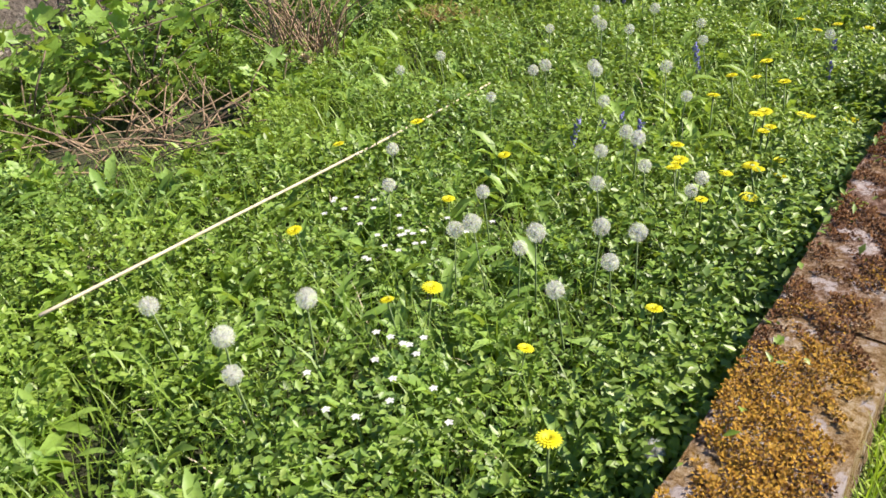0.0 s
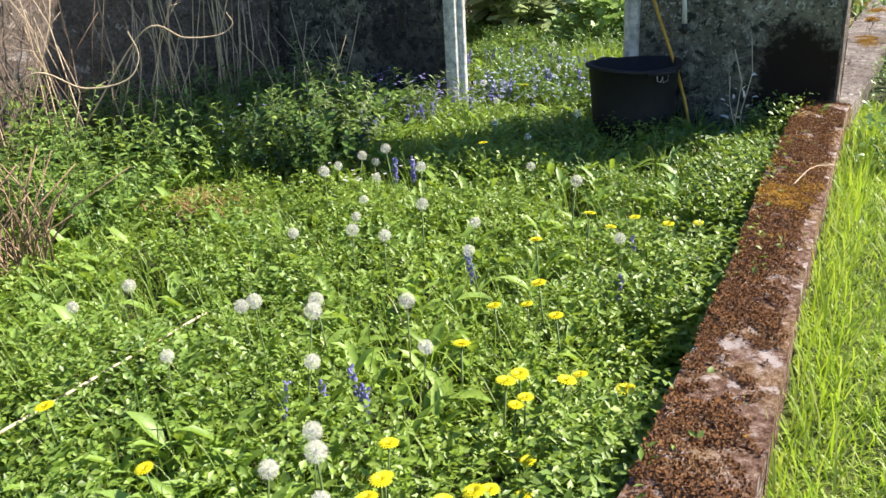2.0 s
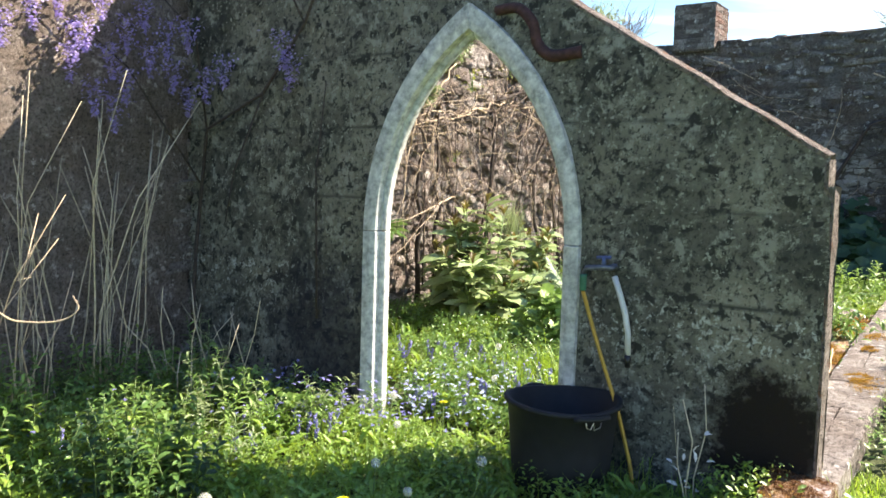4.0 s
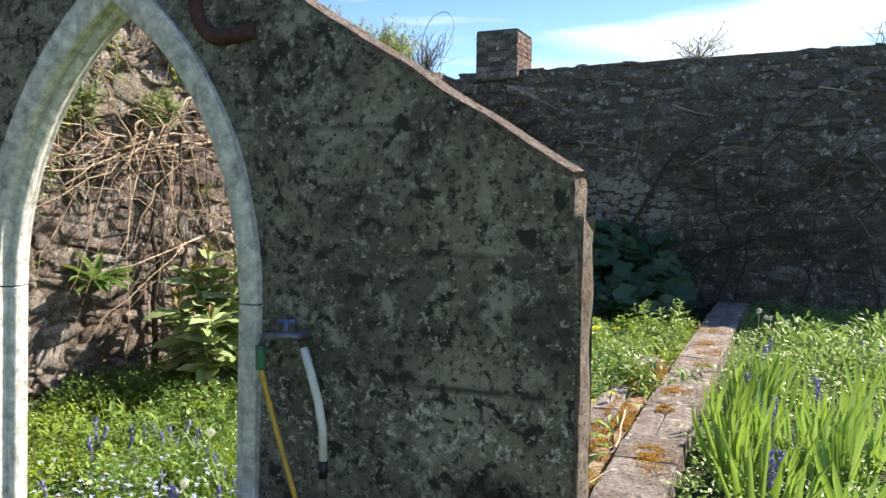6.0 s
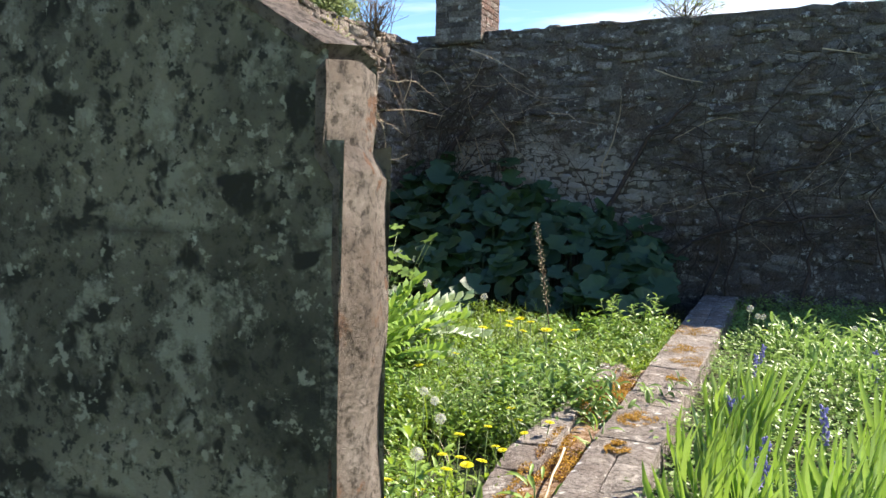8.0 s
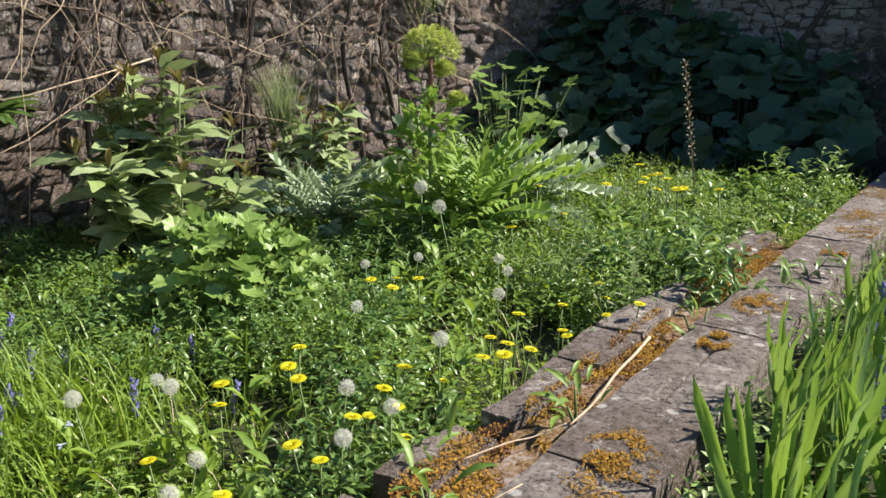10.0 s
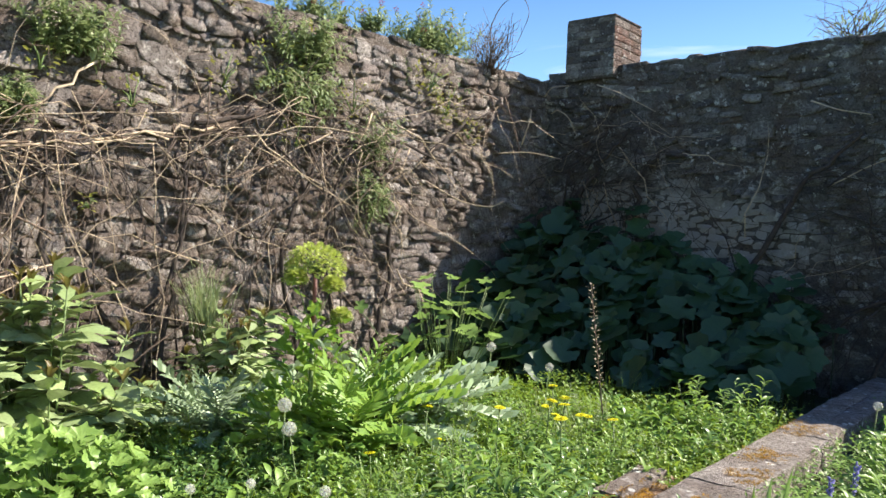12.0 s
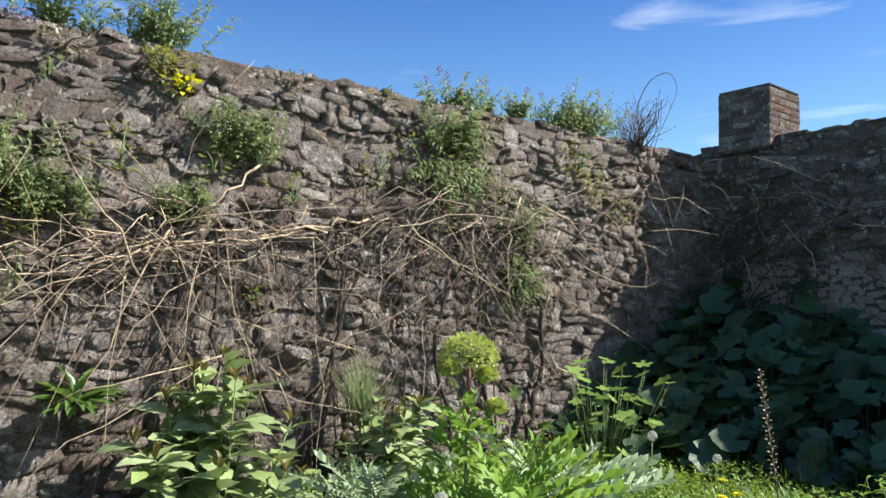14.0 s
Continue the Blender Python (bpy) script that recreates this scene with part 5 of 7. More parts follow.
LONG_LEAF = ([(0, 0.06, 0), (0, -0.06, 0), (0.3, 0.36, 0.10), (0.3, 0, 0.05), (0.3, -0.36, 0.10), (0.6, 0.42, 0.10), (0.6, 0, 0.03), (0.6, -0.42, 0.10), (0.85, 0.22, 0.0), (0.85, 0, -0.05), (0.85, -0.22, 0.0), (1, 0, -0.16)],
             [[(0, 3, 2), (0, 1, 3), (1, 4, 3), (8, 9, 11), (9, 10, 11)], [(2, 3, 6, 5), (3, 4, 7, 6), (5, 6, 9, 8), (6, 7, 10, 9)]])


def leaf_cloud(heap, centre, radius, n, shape, size, wide, rng, low=-10, high=60, shell=0.45):
    """Leaves through an uneven half globe, facing out and up."""
    d = rng.normal(0, 1, (n, 3))
    d /= np.linalg.norm(d, axis=1)[:, None]
    r = (shell + (1 - shell) * rng.rand(n)) * (1 + 0.22 * np.sin(3 * d[:, 0] * 2 + centre[1] * 7) * np.cos(4 * d[:, 1] + 5 * d[:, 2]))
    p = np.asarray(centre) + d * np.asarray(radius) * r[:, None]
    way = d * [1, 1, 0.4] + headings(n, low, high, rng) * 0.8
    s = size * rng.uniform(0.6, 1.35, n)
    heap.stamp(shape, frames(way, None, s, s * wide, rng.uniform(-0.5, 0.5, n)), p)
    return p


def bush(name, label, category, centre, radius, n, shape, size, wide, leaf_mat, seed, stems=8, stem_mat=None, flowers=0, flower_mat=None, group=""):
    rng = np.random.RandomState(seed)
    cx, cy, cz = centre
    thing = empty(name, (cx, cy, cz))
    wood = Heap()
    tips = rng.normal(0, 0.45, (stems, 3)) * radius + [0, 0, radius[2] * 0.6]
    for tip in tips:
        wood.tube([(0, 0, -0.05 if cz < 1.2 else 0.0), tip * 0.45 + [0, 0, 0.03], tip], 0.008, 0.004, 4)
    tagged(wood.object("stem_mass", stem_mat or stem_green, thing), kind="stuff")
    leaves = Heap()
    leaf_cloud(leaves, (0, 0, radius[2] * 0.5), radius, n, shape, size, wide, rng)
    tagged(leaves.object("leaves", leaf_mat, thing), kind="stuff")
    if flowers:
        heads = Heap()
        d = rng.normal(0, 1, (flowers, 3))
        d /= np.linalg.norm(d, axis=1)[:, None]
        d[:, 2] = np.abs(d[:, 2]) * 0.8 + 0.55
        for q in d * radius + [0, 0, radius[2] * 0.55]:
            heads.tube([q * 0.6, q], 0.003, 0.002, 4)
            leaf_cloud(heads, q, (0.022, 0.022, 0.03), 26, DIAMOND, 0.018, 0.7, rng)
        tagged(heads.object("flower_mass", flower_mat, thing, "dark pink clustered flower heads"), kind="stuff")
    return tagged(thing, label, category, group)


def leafy_stem(wood, leaves, foot, tip, n, size, wide, shape, rng, droop=0.0, low=0.12, thick=0.004):
    """One bowed stem with pairs of leaves set crosswise along it."""
    foot, tip = np.asarray(foot, dtype=float), np.asarray(tip, dtype=float)
    reach = np.linalg.norm(tip - foot)
    bow = (foot + tip) / 2 + rng.normal(0, 0.10, 3) * reach + [0, 0, 0.10 * reach]
    curve = lambda t: (1 - t)[:, None] ** 2 * foot + (2 * t * (1 - t))[:, None] * bow + t[:, None] ** 2 * tip
    wood.tube(curve(np.linspace(0, 1, 5)), thick, thick * 0.5, 4)
    t = np.linspace(low, 1, n) + rng.uniform(-0.02, 0.02, n)
    d = (tip - foot) / (reach + 1e-6)
    a = np.cross(d, [0.3, 0.9, 0.2])
    a /= np.linalg.norm(a)
    b = np.cross(d, a)
    k = np.arange(n)
    az = (k // 2) * 1.57 + (k % 2) * np.pi + rng.normal(0, 0.35, n)
    way = np.cos(az)[:, None] * a + np.sin(az)[:, None] * b + d * rng.uniform(0.25, 0.9, n)[:, None] - [0, 0, droop]
    s = size * (1.15 - 0.5 * t) * rng.uniform(0.7, 1.25, n)
    leaves.stamp(shape, frames(way, None, s, s * wide, rng.uniform(-0.5, 0.5, n)), curve(np.clip(t, 0, 1)))


def stem_clump(name, label, category, centre, radius, height, stems, per_stem, size, wide, shape, mats, seed, group="", lean=0.25, droop=0.15):
    """A clump of upright leafy stems of uneven height, lighter and darker plants mixed."""
    rng = np.random.RandomState(seed)
    thing = empty(name, centre)
    wood, heaps = Heap(), [Heap() for _ in mats]
    for k in range(stems):
        a, r = rng.uniform(0, 6.283), radius * math.sqrt(rng.rand())
        foot = np.array([r * math.cos(a), r * math.sin(a), -0.04])
        h = height * rng.uniform(0.55, 1.15) * (1 - 0.35 * (r / radius) ** 2)
        tip = foot + [rng.normal(0, lean) * h + 0.25 * foot[0], rng.normal(0, lean) * h + 0.25 * foot[1], h]
        leafy_stem(wood, heaps[int(rng.rand() * len(mats))], foot, tip, per_stem, size, wide, shape, rng, droop)
    tagged(wood.object("stem_mass", stem_green, thing), kind="stuff")
    for heap, mat in zip(heaps, mats):
        if heap.count:
            tagged(heap.object("leaves", mat, thing), kind="stuff")
    return tagged(thing, label, category, group)


def valerian(label, centre, stems, length, seed, flowers=0, up=1.0, hang=0.0, spread=0.45, out=0.5, group="tufts on the wall"):
    """A tuft rooted in a wall: stems rise and spread from one root, some hang; flower heads at the tips."""
    rng = np.random.RandomState(seed)
    thing = empty("wall_plant", centre)
    wood, leaves, heads = Heap(), Heap(), Heap()
    for k in range(int(stems * 1.9)):
        down = rng.rand() < hang
        way = np.array([rng.uniform(0.0, 1.0) * out, rng.normal(0, spread), rng.uniform(-1.5, -0.5) if down else rng.uniform(0.45, 1.2) * up])
        tip = way / np.linalg.norm(way) * length * rng.uniform(0.45, 1.1)
        root = np.array([rng.uniform(-0.02, 0.03), rng.normal(0, 0.1 + 0.35 * spread) * length, rng.normal(0, 0.10) * length - (0.25 * length if down else 0)])
        leafy_stem(wood, leaves, root, root + tip, 20, 0.085, 0.36, LONG_LEAF, rng, 0.0, 0.12, 0.0035)
        if k < flowers and not down:
            q = root + tip + [0, 0, 0.05]
            wood.tube([root + tip, q], 0.0025, 0.002, 4)
            leaf_cloud(heads, q, (0.022, 0.022, 0.032), 26, DIAMOND, 0.018, 0.7, rng)
    tagged(wood.object("stem_mass", stem_green, thing), kind="stuff")
    tagged(leaves.object("leaves", wall_leaf, thing), kind="stuff")
    if heads.count:
        tagged(heads.object("flower_mass", red_petal, thing, "dark pink clustered flower heads"), kind="stuff")
    return tagged(thing, label, "wall plant", group)


# overgrown bank under the west wall
for k, (bx, by, r, h) in enumerate([(-4.25, 6.1, 0.3, 0.62), (-3.85, 6.3, 0.28, 0.5), (-4.7, 6.25, 0.3, 0.66), (-3.72, 5.75, 0.24, 0.42), (-4.1, 5.5, 0.28, 0.5), (-3.6, 6.55, 0.25, 0.4)]):
    stem_clump("narrow_leaved_weed", "tall grey-green weed with narrow whorled leaves", "weed", (bx, by, float(soil(bx, by))), r, h, 26, 26, 0.085, 0.24, NARROW_LEAF, (wall_leaf, mallow_leaf, bush_leaf), 230 + k, "tall weeds by the gable", 0.18)
# the dimmed leaf mix puts the gable's shade into this clump's colour
stem_clump("weed_clump", "tall dense green weed, leaves darkened for the gable's shade", "shrub", (-3.55, 5.08, 0.24), 0.27, 0.7, 46, 26, 0.085, 0.45, OVAL, (bush_leaf, shaded_leaf), 39, "weed clumps by the wall", 0.14)
for k, (bx, by, r, h) in enumerate([(-4.65, 4.3, 0.55, 0.62), (-4.4, 5.0, 0.48, 0.58), (-4.8, 3.5, 0.5, 0.62), (-4.5, 5.75, 0.36, 0.5), (-5.0, 5.0, 0.42, 0.7), (-4.2, 3.9, 0.34, 0.46), (-5.0, 2.6, 0.55, 0.52), (-5.0, 5.75, 0.36, 0.6), (-5.1, 4.3, 0.34, 0.74)]):
    stem_clump("weed_clump", "leafy green weed clump below the wall", "shrub", (bx, by, float(soil(bx, by))), r, h, int(190 * r), 24, 0.075, 0.42, OVAL, (bush_leaf, herb, mallow_leaf), 40 + k, "weed clumps by the wall", 0.22)
for k, (bx, by, bz, r, h, n) in enumerate([(-4.3, 2.4, 0.25, 0.5, 0.5, 230), (-4.5, 3.0, 0.25, 0.32, 0.4, 110), (-4.3, 1.7, 0.25, 0.42, 0.45, 170), (-3.55, 2.75, 0.2, 0.22, 0.2, 40), (-3.4, 1.35, 0.2, 0.25, 0.16, 50)]):
    bush("bramble", "pale green bramble with lobed leaves", "bramble", (bx, by, bz), (r, r, h), n, lobed(5, 0.42, 0.03, 3 + k), 0.125, 1.0, bramble_leaf, 61 + k, 14, bark, group="brambles")
for k, (bx, by, r, h) in enumerate([(-4.3, 6.3, 0.38, 0.28), (-4.9, 6.35, 0.4, 0.3), (-3.85, 6.35, 0.25, 0.22)]):
    bush("ivy_clump", "glossy rounded green leaves below the gable", "plant", (bx, by, float(soil(bx, by))), (r, 0.32, h), 520, lobed(5, 0.22, 0.02, 6), 0.055, 1.0, mallow_leaf, 70 + k, group="clumps below the gable")


def dry_stalks(name, label, x0, x1, y0, y1, n, low, high, seed, mat, lean=0.12):
    rng = np.random.RandomState(seed)
    thing = empty(name, ((x0 + x1) / 2, (y0 + y1) / 2, 0.3))
    base = np.array(thing.location)
    for k in range(n):
        heap = Heap()
        a, b = rng.uniform(x0, x1), rng.uniform(y0, y1)
        z = float(soil(a, b))
        h = rng.uniform(low, high)
        dx, dy = rng.normal(0, lean, 2) * h
        bend = rng.normal(0, 0.04, (4, 3)) * h * [1, 1, 0]
        pts = [np.array((a + dx * t * t, b + dy * t * t, z + h * t)) + bend[i] * (0 < i) - base for i, t in enumerate((0, 0.35, 0.7, 1))]
        heap.tube(pts, rng.uniform(0.004, 0.0085), 0.0028, 4)
        if rng.rand() < 0.5:
            q = pts[2]
            heap.tube([q, q + rng.normal(0, 0.08, 3) + [0, 0, 0.15]], 0.0022, 0.0012, 4)
        heap.object("stalk", mat, thing)
    return tagged(thing, label, "dry stalks", "dead stalks by the wall")


dry_stalks("dry_stalk_clump", "tall dead pale stalks against the shaded wall", -5.35, -5.05, 5.3, 6.1, 26, 1.4, 2.35, 5, straw)
dry_stalks("dry_stalk_clump", "tall dead brown stalks against the sunny wall", -5.4, -4.9, 2.6, 4.9, 64, 0.6, 1.5, 6, bark, 0.26)
dry_stalks("dry_stalk_clump", "thin dead pale stalks against the sunny wall", -5.4, -4.8, 3.0, 5.3, 48, 0.8, 1.6, 9, pale_twig, 0.2)
dry_stalks("dry_stalk_clump", "short dead stalks below the gable", -5.0, -4.3, 6.0, 6.6, 12, 0.5, 0.95, 7, straw, 0.2)
dry_stalks("dry_stalk_clump", "tangled dead brown weed stalks in the bank", -4.0, -3.7, 3.0, 3.4, 70, 0.3, 0.72, 8, pale_bark, 0.4)
dry_stalks("dry_stalk_clump", "dead brown stalks lying in the hollow", -4.0, -3.3, 1.5, 2.5, 60, 0.12, 0.3, 17, pale_bark, 1.4)


def teasels():
    thing = empty("teasel", (-3.8, 2.96, 0.25))
    rng = np.random.RandomState(5)
    stems = Heap()
    for q in ((0.02, -0.02, 0.59), (0.05, -0.02, 0.51), (0.2, 0.05, 0.17)):
        q = np.array(q)
        stems.tube([(-0.05, 0.05, -0.05), q * 0.5 + [0.02, 0, 0.03], q], 0.004, 0.003, 4)
        d = rng.normal(0, 1, (260, 3))
        d /= np.linalg.norm(d, axis=1)[:, None]
        heads = Heap()
        heads.stamp(([(0, 0.5, 0), (0, -0.5, 0), (1, 0, 0)], [[(0, 1, 2)]]), frames(d, None, 0.045, 0.009), np.tile(q, (260, 1)))
        heads.object("seed_head", pale_twig, thing, "brown spiny round seed head")
    stems.object("stem_mass", bark, thing)
    tagged(thing, "dead teasel with round brown seed heads", "teasel")


teasels()


def bent_cane(name, label, pts, r0, r1, mat, category):
    c = np.array([pts[0][0], pts[0][1], pts[0][2]])
    p = np.array(pts, dtype=float)
    t = np.linspace(0, len(p) - 1, 6 * len(p))
    i = np.clip(t.astype(int), 0, len(p) - 2)
    f = (t - i)[:, None]
    q = np.concatenate([p[:1] * 2 - p[1:2], p, p[-1:] * 2 - p[-2:-1]])
    a, b, d, e = q[i], q[i + 1], q[i + 2], q[i + 3]
    s = 0.5 * (2 * b + (d - a) * f + (2 * a - 5 * b + 4 * d - e) * f ** 2 + (3 * b - a - 3 * d + e) * f ** 3)
    heap = Heap()
    heap.tube(s - c, r0, r1, 6)
    ob = heap.object(name, mat, None, smooth=True)
    ob.location = c
    return tagged(ob, label, category)


bent_cane("garden_cane", "long pale dry cane lying over the meadow", [(-2.17, 0.80, 0.47), (-2.25, 1.5, 0.45), (-2.35, 2.4, 0.425), (-2.47, 3.24, 0.40)], 0.006, 0.0055, straw, "cane")
bent_cane("dead_vine", "brown bent dead vine across the weeds", [(-4.1, 2.1, 0.66), (-4.05, 2.3, 0.70), (-3.95, 2.56, 0.74), (-3.81, 2.89, 0.83)], 0.005, 0.003, bark, "stem")
bent_cane("arching_stem", "pale arching bare stem over the weeds", [(-4.75, 3.6, 0.6), (-4.42, 3.86, 1.10), (-4.25, 4.08, 1.01), (-4.12, 4.26, 1.03), (-4.08, 4.34, 1.15), (-4.11, 4.32, 1.29)], 0.006, 0.004, pale_twig, "stem")
bent_cane("arching_stem", "pale arching bare stem over the weeds", [(-4.8, 4.4, 0.7), (-4.46, 4.69, 1.24), (-4.3, 4.86, 1.18), (-4.16, 5.01, 1.18), (-4.1, 5.08, 1.24), (-4.13, 5.07, 1.31)], 0.006, 0.004, pale_twig, "stem")


# ---- tub, tap and hose by the arch ----
def trug():
    thing = empty("rubber_tub", (-2.02, 6.51, 0.335))
    bm = bmesh.new()
    prof = [(0.0, 0.02), (0.215, 0.02), (0.225, 0.0), (0.24, 0.0), (0.262, 0.25), (0.285, 0.50), (0.305, 0.505), (0.305, 0.525), (0.28, 0.525), (0.25, 0.25), (0.225, 0.04), (0.0, 0.035)]
    n = 40
    rows = []
    for r, z in prof:
        rows.append([bm.verts.new((r * math.cos(a), r * math.sin(a) * (1 + 0.02 * math.cos(a)), z + 0.008 * math.sin(2 * a) * (z > 0.1))) for a in np.arange(n) * 2 * math.pi / n])
    for a, b in zip(rows, rows[1:]):
        for i in range(n):
            bm.faces.new((a[i], a[(i + 1) % n], b[(i + 1) % n], b[i]))
    bmesh.ops.remove_doubles(bm, verts=bm.verts, dist=0.0005)
    bmesh.ops.recalc_face_normals(bm, faces=bm.faces)
    rubber = plain("black_rubber", (0.012, 0.012, 0.013), 0.75, 0.0, 0.3, 15.0, 0.2)
    part("body", bm, rubber, thing, smooth=True)
    for s, mat in ((-1, rubber), (1, rubber)):
        h = Heap()
        ang = np.linspace(-1, 1, 9)
        turn = radians(-35)
        pts = [(s * (0.295 + 0.055 * math.cos(a * 1.5)), 0.095 * a, 0.495 + 0.012 * math.cos(a * 1.5)) for a in ang]
        h.tube([(p[0] * math.cos(turn) - p[1] * math.sin(turn), p[0] * math.sin(turn) + p[1] * math.cos(turn), p[2]) for p in pts], 0.014, 0.014, 8)
        h.object("handle", mat, thing, "black moulded loop handle", smooth=True)
    h = Heap()
    w = [(0.0, 0, 0.0), (0.006, 0, -0.035), (0.03, 0, -0.045), (0.045, 0, -0.012), (0.05, 0, -0.05), (0.085, 0, -0.04), (0.092, 0, 0.0)]
    turn = radians(60)
    h.tube([(0.225 + p[0] * math.cos(turn), -0.19 + p[0] * math.sin(turn), 0.485 + p[2]) for p in w], 0.004, 0.004, 6)
    h.object("wire_hook", plain("bare_wire", (0.6, 0.58, 0.54), 0.35, 0.9, 0.2, 20.0, 0.1), thing, "bent pale wire hook", smooth=True)
    tagged(thing, "black rubber garden tub in the grass", "tub")


trug()


def tap():
    thing = empty("garden_tap", (-1.95, GABLE_Y, 1.53))
    metal = plain("dull_brass", (0.16, 0.17, 0.22), 0.5, 0.6, 0.3, 25.0, 0.2)
    h = Heap()
    h.tube([(0.05, 0.02, 0), (0.05, -0.07, 0), (0.03, -0.085, 0), (-0.08, -0.085, -0.01), (-0.095, -0.085, -0.05)], 0.018, 0.014, 8)
    h.object("body", metal, thing, smooth=True)
    h = Heap()
    h.tube([(0.02, -0.085, 0.015), (0.02, -0.085, 0.05)], 0.012, 0.010, 8)
    h.tube([(-0.02, -0.085, 0.05), (0.06, -0.085, 0.055)], 0.009, 0.009, 8)
    h.object("lever", plain("blue_paint", (0.07, 0.10, 0.24), 0.45, 0.0, 0.3, 25.0, 0.1), thing, "worn blue lever", smooth=True)
    h = Heap()
    h.tube([(-0.095, -0.085, -0.045), (-0.095, -0.085, -0.06), (-0.095, -0.085, -0.125), (-0.095, -0.085, -0.135)], 0.021, 0.017, 12)
    h.object("connector", plain("green_plastic", (0.02, 0.13, 0.08), 0.4, 0.0, 0.2, 20.0, 0.1), thing, "green plastic hose connector", smooth=True)
    tagged(thing, "garden tap with blue lever on the gable", "tap")


tap()
bent_cane("garden_hose", "yellow garden hose hanging from the tap", [(-2.045, 6.745, 1.40), (-1.98, 6.74, 1.22), (-1.90, 6.73, 1.02), (-1.80, 6.715, 0.78), (-1.71, 6.70, 0.50), (-1.68, 6.66, 0.36)], 0.011, 0.011, plain("yellow_hose", (0.52, 0.30, 0.035), 0.5, 0.0, 0.2, 20.0, 0.1), "hose")
pipe = empty("overflow_pipe", (-1.89, 6.80, 1.48))
h = Heap()
h.tube([(0, 0, 0), (0.04, -0.01, -0.09), (0.075, -0.012, -0.19), (0.095, -0.012, -0.29), (0.10, -0.012, -0.41)], 0.016, 0.016, 10)
h.object("tube", plain("white_plastic", (0.62, 0.62, 0.58), 0.5, 0.0, 0.15, 12.0, 0.1), pipe, smooth=True)
h = Heap()
h.tube([(0.10, -0.012, -0.405), (0.10, -0.012, -0.47)], 0.018, 0.015, 10)
h.object("end_piece", plain("black_plastic", (0.015, 0.015, 0.015), 0.4, 0.0, 0.2, 20.0, 0.1), pipe, "black plastic end piece", smooth=True)
tagged(pipe, "short curved white plastic pipe on the wall", "pipe")
bent_cane("iron_strap", "rust-brown curved iron strap on the gable", [(-2.70, 6.825, 2.95), (-2.56, 6.825, 2.95), (-2.46, 6.825, 2.86), (-2.42, 6.825, 2.74), (-2.33, 6.825, 2.67), (-2.15, 6.825, 2.68)], 0.03, 0.035, plain("dark_rust", (0.075, 0.035, 0.03), 0.9, 0.2, 0.4, 25.0, 0.6), "strap")
dry_stalks("wall_weed", "thin weed with small pale leaves by the gable", -1.38, -1.28, 6.45, 6.6, 3, 0.45, 0.75, 14, straw, 0.08)
bush("wall_weed", "small pale leafy weed by the gable", "weed", (-1.33, 6.5, 0.35), (0.1, 0.08, 0.34), 34, OVAL, 0.045, 0.5, white_petal, 15, 2)


for k, (bx, by, r) in enumerate([(-2.2, 6.05, 0.22), (-1.8, 6.0, 0.22), (-1.5, 6.15, 0.2), (-2.5, 6.25, 0.2), (-1.15, 6.2, 0.16)]):
    stem_clump("tub_weed", "low leafy weed in front of the tub", "weed", (bx, by, float(soil(bx, by))), r, 0.3, 20, 16, 0.06, 0.42, OVAL, (herb, bush_leaf), 350 + k, "weeds round the tub", 0.3)


